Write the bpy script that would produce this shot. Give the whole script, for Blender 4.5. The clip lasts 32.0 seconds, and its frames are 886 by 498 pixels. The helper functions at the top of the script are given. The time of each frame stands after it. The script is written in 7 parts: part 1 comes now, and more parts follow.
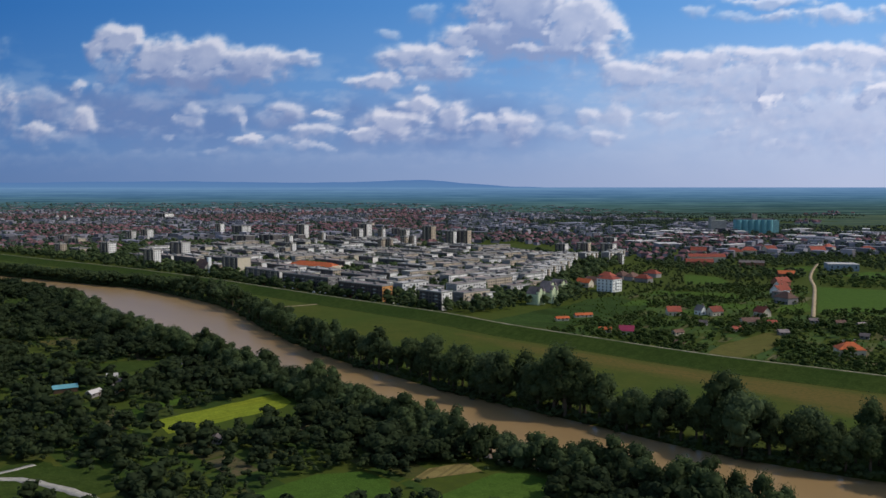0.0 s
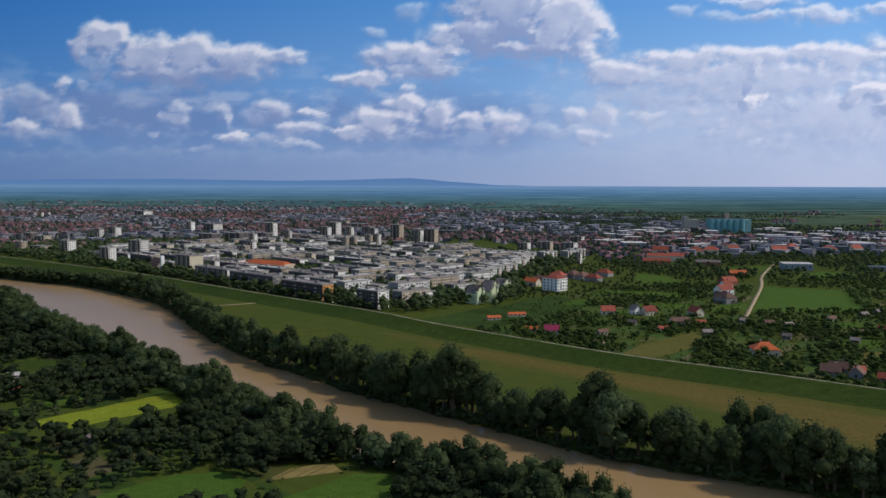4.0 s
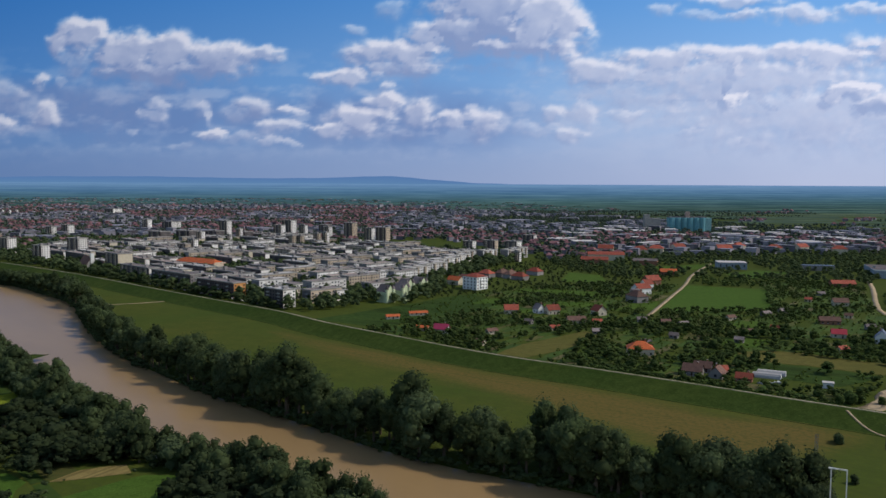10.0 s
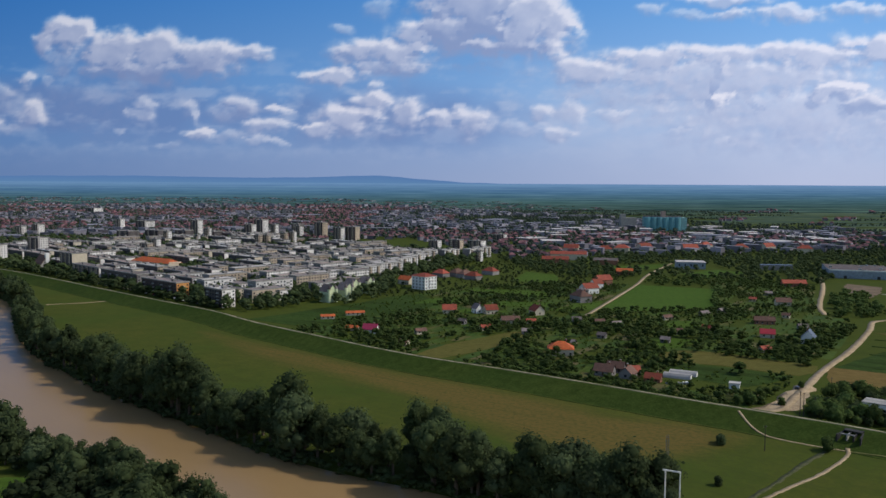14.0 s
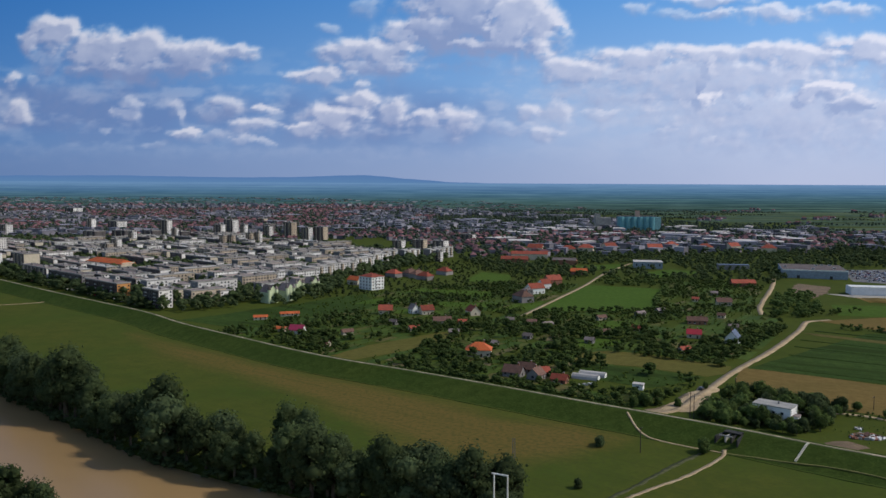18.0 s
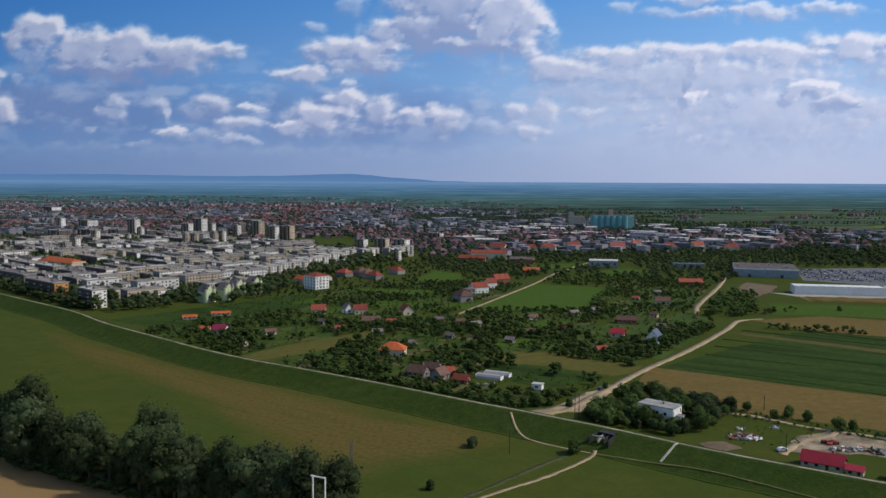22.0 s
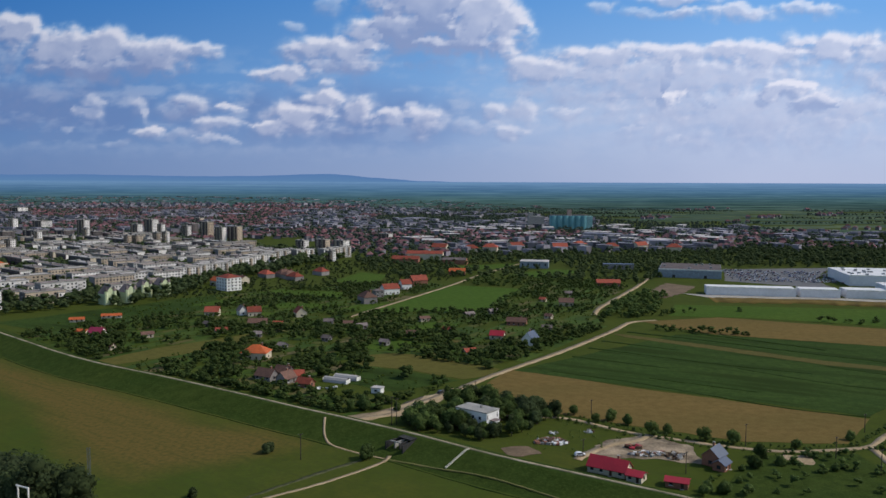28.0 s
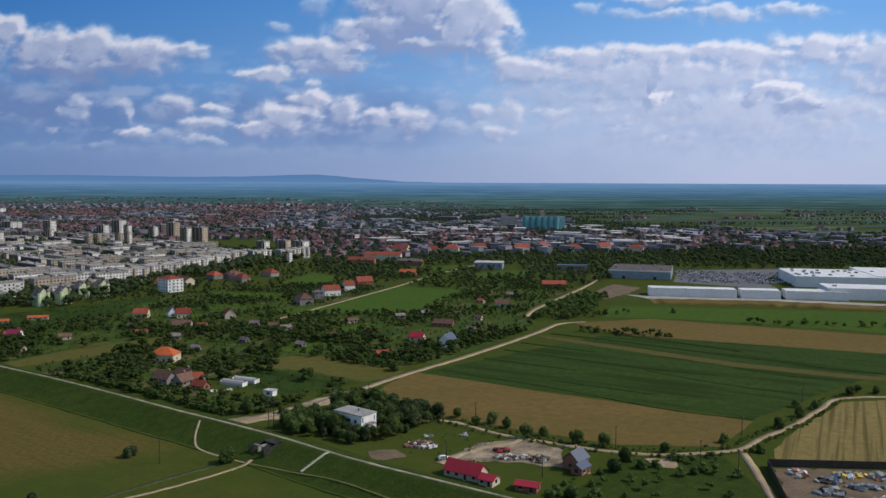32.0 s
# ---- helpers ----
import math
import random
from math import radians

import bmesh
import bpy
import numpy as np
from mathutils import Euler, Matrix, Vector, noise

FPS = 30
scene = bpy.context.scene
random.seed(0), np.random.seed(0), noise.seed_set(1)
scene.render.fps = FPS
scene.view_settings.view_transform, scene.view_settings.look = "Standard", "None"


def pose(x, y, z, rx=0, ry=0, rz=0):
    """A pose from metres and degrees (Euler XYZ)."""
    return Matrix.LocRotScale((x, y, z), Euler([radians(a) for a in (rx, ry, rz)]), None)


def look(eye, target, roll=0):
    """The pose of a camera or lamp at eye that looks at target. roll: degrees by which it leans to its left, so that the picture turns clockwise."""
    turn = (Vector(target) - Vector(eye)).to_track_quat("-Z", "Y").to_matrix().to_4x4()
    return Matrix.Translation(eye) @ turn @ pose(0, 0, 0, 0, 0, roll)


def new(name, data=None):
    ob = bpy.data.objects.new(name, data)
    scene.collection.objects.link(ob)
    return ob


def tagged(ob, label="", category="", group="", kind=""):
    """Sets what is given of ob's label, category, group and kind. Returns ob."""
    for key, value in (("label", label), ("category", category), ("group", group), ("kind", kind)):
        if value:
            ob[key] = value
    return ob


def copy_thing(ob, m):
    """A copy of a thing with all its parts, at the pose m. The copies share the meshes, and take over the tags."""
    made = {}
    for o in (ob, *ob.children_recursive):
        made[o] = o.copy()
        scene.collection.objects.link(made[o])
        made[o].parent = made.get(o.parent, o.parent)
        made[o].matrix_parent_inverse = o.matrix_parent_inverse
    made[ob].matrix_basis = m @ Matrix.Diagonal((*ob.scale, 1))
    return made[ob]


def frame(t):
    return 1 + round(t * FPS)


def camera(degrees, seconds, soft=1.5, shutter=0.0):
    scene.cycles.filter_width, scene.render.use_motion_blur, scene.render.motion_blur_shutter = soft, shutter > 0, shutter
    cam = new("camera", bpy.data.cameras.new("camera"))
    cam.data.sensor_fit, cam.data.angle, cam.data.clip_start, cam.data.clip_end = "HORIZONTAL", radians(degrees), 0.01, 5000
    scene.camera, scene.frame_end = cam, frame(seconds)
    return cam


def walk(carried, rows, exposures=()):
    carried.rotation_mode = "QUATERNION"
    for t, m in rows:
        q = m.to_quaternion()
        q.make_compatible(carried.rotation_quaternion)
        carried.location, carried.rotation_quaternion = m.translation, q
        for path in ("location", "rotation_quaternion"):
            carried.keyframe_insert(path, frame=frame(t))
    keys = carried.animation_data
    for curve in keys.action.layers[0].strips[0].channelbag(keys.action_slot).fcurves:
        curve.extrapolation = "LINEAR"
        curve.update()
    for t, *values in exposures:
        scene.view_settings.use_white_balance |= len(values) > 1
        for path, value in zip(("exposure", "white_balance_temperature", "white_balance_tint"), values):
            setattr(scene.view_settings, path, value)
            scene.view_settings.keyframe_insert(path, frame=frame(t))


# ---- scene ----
cam = camera(56.2, 32.0, 1.5)
METRES, EYE, TILT, LEAN, TURN = 383.0, 100.0, -4.2, 0.0, 0.0
ROWS = [
    (0.0, 0.0, 0.0, 0.0, 0.0, 0.0, -0.0),
    (0.5, 0.0153, 0.0003, 0.0003, -0.07, -0.02, -0.02),
    (1.0, 0.0307, 0.0004, 0.0004, -0.13, -0.05, -0.04),
    (1.5, 0.0462, 0.0011, 0.0006, -0.18, -0.05, -0.05),
    (2.0, 0.0618, 0.001, 0.0008, -0.23, -0.06, -0.07),
    (2.5, 0.0769, 0.0013, 0.001, -0.28, -0.08, -0.09),
    (3.0, 0.0923, 0.0017, 0.001, -0.33, -0.09, -0.1),
    (3.5, 0.1077, 0.0018, 0.0013, -0.36, -0.1, -0.12),
    (5.5, 0.1697, 0.0036, 0.0017, -0.57, -0.16, -0.15),
    (6.0, 0.185, 0.004, 0.0017, -0.6, -0.17, -0.15),
    (6.5, 0.2004, 0.0043, 0.0022, -0.65, -0.2, -0.16),
    (7.0, 0.2158, 0.0048, 0.0021, -0.69, -0.21, -0.15),
    (7.5, 0.2313, 0.0051, 0.0023, -0.72, -0.21, -0.16),
    (8.0, 0.2466, 0.0054, 0.0025, -0.76, -0.22, -0.18),
    (8.5, 0.2617, 0.0061, 0.0027, -0.81, -0.22, -0.2),
    (9.0, 0.2768, 0.0066, 0.0028, -0.86, -0.24, -0.2),
    (9.5, 0.2921, 0.0072, 0.0028, -0.89, -0.24, -0.2),
    (10.0, 0.3072, 0.0078, 0.003, -0.92, -0.25, -0.22),
    (10.5, 0.322, 0.0081, 0.0031, -0.96, -0.26, -0.21),
    (11.0, 0.3368, 0.0085, 0.0033, -1.0, -0.27, -0.22),
    (11.5, 0.3519, 0.009, 0.0032, -1.03, -0.28, -0.21),
    (12.0, 0.3663, 0.01, 0.0037, -1.06, -0.28, -0.25),
    (12.5, 0.3814, 0.0103, 0.0038, -1.09, -0.29, -0.21),
    (13.0, 0.3961, 0.011, 0.004, -1.13, -0.28, -0.24),
    (13.5, 0.4112, 0.0113, 0.0039, -1.17, -0.28, -0.23),
    (14.0, 0.4263, 0.0118, 0.0039, -1.19, -0.29, -0.22),
    (14.5, 0.4411, 0.012, 0.0042, -1.24, -0.29, -0.24),
    (16.5, 0.5018, 0.0139, 0.0053, -1.41, -0.32, -0.18),
    (17.0, 0.516, 0.0143, 0.0054, -1.45, -0.32, -0.17),
    (17.5, 0.5315, 0.0145, 0.0057, -1.48, -0.32, -0.16),
    (18.0, 0.5468, 0.0147, 0.0058, -1.53, -0.32, -0.16),
    (18.5, 0.5622, 0.0152, 0.0061, -1.58, -0.32, -0.17),
    (19.0, 0.5777, 0.0156, 0.0061, -1.63, -0.33, -0.15),
    (19.5, 0.5933, 0.0154, 0.006, -1.69, -0.33, -0.13),
    (20.0, 0.6091, 0.0157, 0.0065, -1.73, -0.36, -0.14),
    (20.5, 0.6244, 0.0158, 0.0067, -1.77, -0.37, -0.14),
    (21.0, 0.6403, 0.0161, 0.0067, -1.81, -0.39, -0.12),
    (21.5, 0.656, 0.0166, 0.0069, -1.85, -0.4, -0.13),
    (22.0, 0.6721, 0.0169, 0.0071, -1.88, -0.41, -0.12),
    (22.5, 0.688, 0.0173, 0.0073, -1.93, -0.42, -0.11),
    (23.0, 0.7042, 0.0176, 0.0075, -1.97, -0.43, -0.1),
    (23.5, 0.7204, 0.0181, 0.0077, -2.02, -0.45, -0.09),
    (24.0, 0.7368, 0.0187, 0.008, -2.06, -0.45, -0.09),
    (24.5, 0.7532, 0.0189, 0.0083, -2.11, -0.45, -0.07),
    (25.0, 0.7696, 0.0194, 0.0085, -2.15, -0.44, -0.06),
    (25.5, 0.7862, 0.0198, 0.0088, -2.2, -0.44, -0.05),
    (27.5, 0.8524, 0.0207, 0.01, -2.37, -0.43, -0.05),
    (28.0, 0.8694, 0.0206, 0.0104, -2.4, -0.42, -0.04),
    (28.5, 0.8861, 0.0205, 0.0106, -2.46, -0.42, -0.03),
    (29.0, 0.9025, 0.0205, 0.0107, -2.5, -0.41, -0.03),
    (29.5, 0.9189, 0.0206, 0.0109, -2.55, -0.41, -0.03),
    (30.0, 0.9351, 0.0207, 0.0111, -2.58, -0.41, -0.03),
    (30.5, 0.9512, 0.0207, 0.0112, -2.62, -0.4, -0.03),
    (31.0, 0.9675, 0.0207, 0.0115, -2.65, -0.39, -0.02),
    (31.5, 0.9834, 0.0209, 0.0117, -2.69, -0.39, -0.02),
    (32.0, 0.9996, 0.0212, 0.0118, -2.73, -0.38, -0.03),
]
walk(cam, [(t, pose(0, 0, EYE, TILT, LEAN, TURN) @ pose(METRES * x, METRES * y, METRES * z, 90 + pitch, roll, yaw)) for t, x, y, z, yaw, pitch, roll in ROWS])

# ---- light ----
SUN_FROM = Vector((1.0, -0.04, 0.92)).normalized()
SUN_STRENGTH, SKY_STRENGTH = 3.05, 0.15
scene.view_settings.exposure = 0.0
world = bpy.data.worlds.new("sky")
scene.world = world
world.use_nodes = True
wn = world.node_tree.nodes
sky = wn.new("ShaderNodeTexSky")
sky.sky_type, sky.sun_disc = "NISHITA", False
sky.sun_elevation = math.asin(SUN_FROM.z)
sky.sun_rotation = math.atan2(SUN_FROM.x, SUN_FROM.y)
world.node_tree.links.new(sky.outputs["Color"], wn["Background"].inputs["Color"])
wn["Background"].inputs["Strength"].default_value = SKY_STRENGTH
sun = new("sun", bpy.data.lights.new("sun", "SUN"))
sun.data.energy, sun.data.angle, sun.data.color = SUN_STRENGTH, radians(0.6), (1.0, 0.92, 0.79)
sun.matrix_world = look(SUN_FROM * 900, (0, 0, 0))


# ---- materials ----
def nodes_of(name):
    m = bpy.data.materials.new(name)
    m.use_nodes = True
    nt = m.node_tree
    return m, nt, nt.nodes["Principled BSDF"]


def add(nt, kind, **values):
    n = nt.nodes.new(kind)
    for key, v in values.items():
        if key == "op":
            n.operation = v
        elif key == "blend":
            n.blend_type = v
        elif key == "dtype":
            n.data_type = v
        else:
            n.inputs[int(key[1:])].default_value = v
    return n


def mix(nt, fac, a, b):
    n = nt.nodes.new("ShaderNodeMix")
    n.data_type = "RGBA"
    for sock, v in ((0, fac), (6, a), (7, b)):
        if hasattr(v, "links"):
            nt.links.new(v, n.inputs[sock])
        else:
            n.inputs[sock].default_value = v
    return n.outputs[2]


def noise_of(nt, vec, scale, detail=3.0, rough=0.55, stretch=None):
    n = nt.nodes.new("ShaderNodeTexNoise")
    n.inputs["Scale"].default_value, n.inputs["Detail"].default_value, n.inputs["Roughness"].default_value = scale, detail, rough
    if stretch:
        mp = nt.nodes.new("ShaderNodeMapping")
        mp.vector_type = "TEXTURE"
        mp.inputs["Scale"].default_value = tuple(1 / k for k in stretch[0])
        mp.inputs["Rotation"].default_value = (0, 0, radians(stretch[1]))
        nt.links.new(vec, mp.inputs["Vector"])
        vec = mp.outputs["Vector"]
    nt.links.new(vec, n.inputs["Vector"])
    return n.outputs["Fac"]


def ramp(nt, fac, lo, hi):
    n = nt.nodes.new("ShaderNodeMapRange")
    n.inputs["From Min"].default_value, n.inputs["From Max"].default_value = lo, hi
    n.clamp = True
    nt.links.new(fac, n.inputs["Value"])
    return n.outputs["Result"]


def surface(name, col, col2=None, rough=0.8, scale=0.4, fine=3.0, bump=0.15, metal=0.0, vary=0.0, stretch=None, island=False):
    """Two colours mixed by a broad and a fine noise, with a bump; vary: brightness change from object to object."""
    m, nt, bsdf = nodes_of(name)
    col = tuple(col)[:3] + (1.0,)
    col2 = tuple(col2)[:3] + (1.0,) if col2 else tuple(c * 0.7 for c in col[:3]) + (1.0,)
    pos = nt.nodes.new("ShaderNodeNewGeometry").outputs["Position"]
    broad, grain = noise_of(nt, pos, scale, 4, 0.6, stretch), noise_of(nt, pos, fine, 2)
    c = mix(nt, ramp(nt, broad, 0.35, 0.68), col, col2)
    dark = nt.nodes.new("ShaderNodeMix")
    dark.data_type, dark.blend_type = "RGBA", "MULTIPLY"
    dark.inputs[0].default_value = 1.0
    nt.links.new(c, dark.inputs[6])
    g = nt.nodes.new("ShaderNodeMapRange")
    g.inputs["From Min"].default_value, g.inputs["From Max"].default_value = 0.3, 0.7
    g.inputs["To Min"].default_value, g.inputs["To Max"].default_value = (0.75, 1.2) if bump > 0.05 else (0.93, 1.05)
    nt.links.new(grain, g.inputs["Value"])
    out = g.outputs["Result"]
    if vary:
        src = nt.nodes.new("ShaderNodeNewGeometry").outputs["Random Per Island"] if island else nt.nodes.new("ShaderNodeObjectInfo").outputs["Random"]
        v = nt.nodes.new("ShaderNodeMapRange")
        v.inputs["To Min"].default_value, v.inputs["To Max"].default_value = 1 - vary, 1 + vary
        nt.links.new(src, v.inputs["Value"])
        mul = add(nt, "ShaderNodeMath", op="MULTIPLY")
        nt.links.new(out, mul.inputs[0]), nt.links.new(v.outputs["Result"], mul.inputs[1])
        out = mul.outputs[0]
    comb = nt.nodes.new("ShaderNodeCombineColor")
    for i in range(3):
        nt.links.new(out, comb.inputs[i])
    nt.links.new(comb.outputs[0], dark.inputs[7])
    nt.links.new(dark.outputs[2], bsdf.inputs["Base Color"])
    bsdf.inputs["Roughness"].default_value, bsdf.inputs["Metallic"].default_value = rough, metal
    bsdf.inputs["Specular IOR Level"].default_value = 0.1 if rough >= 0.7 else 0.4
    if bump:
        b = nt.nodes.new("ShaderNodeBump")
        b.inputs["Strength"].default_value, b.inputs["Distance"].default_value = bump, 0.3
        nt.links.new(grain, b.inputs["Height"])
        nt.links.new(b.outputs["Normal"], bsdf.inputs["Normal"])
    return m


def leaf_material(name, dark, light):
    m, nt, bsdf = nodes_of(name)
    geo = nt.nodes.new("ShaderNodeNewGeometry")
    info = nt.nodes.new("ShaderNodeObjectInfo")
    c = mix(nt, geo.outputs["Random Per Island"], tuple(dark) + (1,), tuple(light) + (1,))
    big = ramp(nt, noise_of(nt, geo.outputs["Position"], 0.06, 3), 0.35, 0.7)
    c = mix(nt, big, c, tuple(0.6 * a + 0.4 * b for a, b in zip(light, (0.05, 0.07, 0.02))) + (1,))
    hue = nt.nodes.new("ShaderNodeHueSaturation")
    nt.links.new(c, hue.inputs["Color"])
    v = nt.nodes.new("ShaderNodeMapRange")
    v.inputs["To Min"].default_value, v.inputs["To Max"].default_value = 0.7, 1.3
    nt.links.new(info.outputs["Random"], v.inputs["Value"])
    nt.links.new(v.outputs["Result"], hue.inputs["Value"])
    nt.links.new(hue.outputs["Color"], bsdf.inputs["Base Color"])
    bsdf.inputs["Roughness"].default_value, bsdf.inputs["Specular IOR Level"].default_value = 0.9, 0.03
    thin, both = nt.nodes.new("ShaderNodeBsdfTranslucent"), nt.nodes.new("ShaderNodeMixShader")
    nt.links.new(hue.outputs["Color"], thin.inputs["Color"])
    both.inputs[0].default_value = 0.48
    nt.links.new(bsdf.outputs[0], both.inputs[1]), nt.links.new(thin.outputs[0], both.inputs[2])
    nt.links.new(both.outputs[0], nt.nodes["Material Output"].inputs["Surface"])
    return m


M_LEAF = leaf_material("foliage", (0.04, 0.058, 0.027), (0.072, 0.098, 0.044))
# foliage darkened to stand for cloud shadow over the near bank and far woods
M_LEAF_CLOUDED = leaf_material("cloud-shaded foliage", (0.022, 0.034, 0.018), (0.04, 0.055, 0.028))
M_LEAF_LIGHT = leaf_material("light green foliage", (0.045, 0.075, 0.016), (0.085, 0.12, 0.026))
M_LEAF_WILLOW = leaf_material("willow foliage", (0.045, 0.064, 0.032), (0.08, 0.108, 0.054))
M_LEAF_GARDEN = leaf_material("garden foliage", (0.06, 0.095, 0.028), (0.1, 0.145, 0.046))
M_BARK = surface("bark", (0.09, 0.07, 0.05), rough=0.95, fine=6)
M_WHITE = surface("white render", (0.68, 0.68, 0.67), (0.58, 0.58, 0.57), 0.85, 0.3, 2.0, 0.05)
M_CREAM = surface("cream render", (0.5, 0.44, 0.34), (0.42, 0.37, 0.29), 0.85, 0.3, 2.0, 0.05)
M_GREYWALL = surface("grey render", (0.24, 0.225, 0.22), (0.17, 0.16, 0.16), 0.85, 0.3, 2.0, 0.05, vary=0.25)
M_BRICK = surface("brick wall", (0.26, 0.12, 0.08), (0.2, 0.1, 0.07), 0.9, 0.5, 4.0, 0.2)
M_CONCRETE = surface("concrete", (0.3, 0.29, 0.27), (0.2, 0.2, 0.19), 0.9, 0.3, 2.5, 0.15)
# near-black grey for the sluice walls and loading doors
M_DARKCONCRETE = surface("near-black concrete", (0.045, 0.045, 0.043), (0.025, 0.025, 0.025), 0.85, 0.3, 2.5, 0.15)
M_ROOF_ORANGE = surface("orange clay tiles", (0.43, 0.105, 0.036), (0.31, 0.08, 0.034), 0.75, 0.3, 3.0, 0.3)
M_ROOF_RED = surface("red clay tiles", (0.27, 0.066, 0.042), (0.18, 0.052, 0.036), 0.75, 0.3, 3.0, 0.3, vary=0.3)
M_ROOF_BROWN = surface("weathered brown tiles", (0.15, 0.085, 0.066), (0.1, 0.06, 0.05), 0.85, 0.4, 3.0, 0.3, vary=0.2)
M_ROOF_CRIMSON = surface("crimson sheet roof", (0.30, 0.016, 0.028), (0.25, 0.014, 0.024), 0.45, 0.3, 2.0, 0.05)
M_ROOF_MAGENTA = surface("magenta sheet roof", (0.26, 0.02, 0.06), (0.21, 0.02, 0.05), 0.5, 0.3, 2.0, 0.05)
M_ROOF_BLUE = surface("blue-grey sheet roof", (0.055, 0.07, 0.11), (0.045, 0.058, 0.09), 0.45, 0.3, 2.0, 0.05)
M_ROOF_GREY = surface("grey felt roof", (0.18, 0.148, 0.142), (0.1, 0.084, 0.083), 0.9, 0.12, 1.2, 0.1, vary=0.42)
M_ROOF_WARM = surface("warm grey gravel roof", (0.28, 0.215, 0.19), (0.165, 0.13, 0.118), 0.9, 0.12, 1.2, 0.1, vary=0.35)
M_ROOF_WHITE = surface("pale sheet roof", (0.42, 0.395, 0.375), (0.32, 0.3, 0.29), 0.75, 0.1, 1.0, 0.05, vary=0.1)
M_TEAL = surface("teal sheet cladding", (0.1, 0.27, 0.31), (0.08, 0.22, 0.26), 0.6, 0.05, 0.5, 0.05)
M_GLASS = surface("dark window glass", (0.03, 0.035, 0.045), rough=0.15, bump=0)
M_WOODDARK = surface("dark wood", (0.07, 0.045, 0.03), rough=0.8)
M_POST = surface("tarred pole", (0.06, 0.05, 0.045), rough=0.9)
M_STEELWHITE = surface("white painted steel", (0.7, 0.7, 0.66), rough=0.5, bump=0)
M_STEEL = surface("galvanised steel", (0.3, 0.32, 0.33), rough=0.5, metal=0.6, bump=0)
M_DIRT = surface("pale dirt road", (0.34, 0.265, 0.17), (0.24, 0.18, 0.11), 0.95, 0.15, 1.5, 0.2)
M_TRACK = surface("worn grass track", (0.13, 0.12, 0.045), (0.08, 0.09, 0.025), 0.95, 0.2, 1.5, 0.2)
M_DITCH = surface("stony ditch", (0.075, 0.075, 0.04), (0.035, 0.045, 0.015), 0.95, 0.5, 2.0, 0.4)
M_GRAVEL = surface("crest gravel", (0.3, 0.255, 0.18), (0.13, 0.12, 0.07), 0.95, 0.12, 2.0, 0.2)
M_ASPHALT = surface("asphalt", (0.13, 0.13, 0.135), (0.1, 0.1, 0.1), 0.9, 0.1, 1.0, 0.1)
M_PAVE = surface("pale concrete paving", (0.33, 0.31, 0.27), (0.26, 0.24, 0.21), 0.9, 0.1, 1.0, 0.1)
M_BARE = surface("bare earth", (0.16, 0.115, 0.075), (0.1, 0.075, 0.05), 0.95, 0.12, 1.2, 0.25)


def field_material(name, a, b, stripe=None, angle=0.0, fine=1.2):
    """Crop rows: broad patches, plus stripes of the given width in metres along an angle."""
    m, nt, bsdf = nodes_of(name)
    pos = nt.nodes.new("ShaderNodeNewGeometry").outputs["Position"]
    broad = noise_of(nt, pos, 0.03, 4, 0.6, ((0.35, 1, 1), angle))
    mid = noise_of(nt, pos, 0.22, 4, 0.65)
    c = mix(nt, ramp(nt, broad, 0.36, 0.64), tuple(a) + (1,), tuple(b) + (1,))
    c = mix(nt, ramp(nt, mid, 0.36, 0.78), c, tuple(0.6 * v for v in a) + (1,))
    c = mix(nt, ramp(nt, noise_of(nt, pos, 0.9, 3, 0.7), 0.5, 0.85), c, tuple(1.35 * v for v in b) + (1,))
    if stripe:
        s = noise_of(nt, pos, 1.0, 2, 0.5, ((0.012 / 1, 1 / stripe, 1), angle))
        c = mix(nt, ramp(nt, s, 0.48, 0.66), c, tuple(0.55 * v for v in b) + (1,))
    nt.links.new(c, bsdf.inputs["Base Color"])
    bsdf.inputs["Roughness"].default_value = 0.95
    bsdf.inputs["Specular IOR Level"].default_value = 0.02
    bp = nt.nodes.new("ShaderNodeBump")
    bp.inputs["Strength"].default_value, bp.inputs["Distance"].default_value = 0.5, 0.4
    nt.links.new(noise_of(nt, pos, fine, 3), bp.inputs["Height"])
    nt.links.new(bp.outputs["Normal"], bsdf.inputs["Normal"])
    return m


M_F_GREEN = field_material("young wheat", (0.046, 0.088, 0.014), (0.055, 0.095, 0.016))
M_F_DEEP = field_material("deep green crop", (0.028, 0.052, 0.012), (0.037, 0.062, 0.014), 9.0, -33)
M_F_BRIGHT = field_material("fresh meadow", (0.046, 0.086, 0.014), (0.06, 0.096, 0.016))
M_F_BROWN = field_material("tilled brown field", (0.145, 0.1, 0.035), (0.112, 0.086, 0.029))
M_F_DRYSTRIP = field_material("dry pale crop strip", (0.095, 0.082, 0.028), (0.074, 0.07, 0.022))
M_FURROW = field_material("dark crop furrow", (0.016, 0.032, 0.007), (0.022, 0.04, 0.008))
M_F_DRY = field_material("dry grass field", (0.1, 0.09, 0.026), (0.078, 0.08, 0.02))
M_YARD = surface("trampled yard", (0.32, 0.255, 0.175), (0.09, 0.07, 0.05), 0.95, 0.14, 1.4, 0.3)
M_F_STUBBLE = field_material("straw-coloured stubble", (0.2, 0.155, 0.06), (0.165, 0.132, 0.05), 1.9, 61)
M_F_YELLOW = field_material("yellow flowering crop", (0.15, 0.19, 0.02), (0.19, 0.21, 0.02), 2.5, 46)
M_LEVEE = field_material("levee turf", (0.028, 0.048, 0.01), (0.04, 0.058, 0.012))


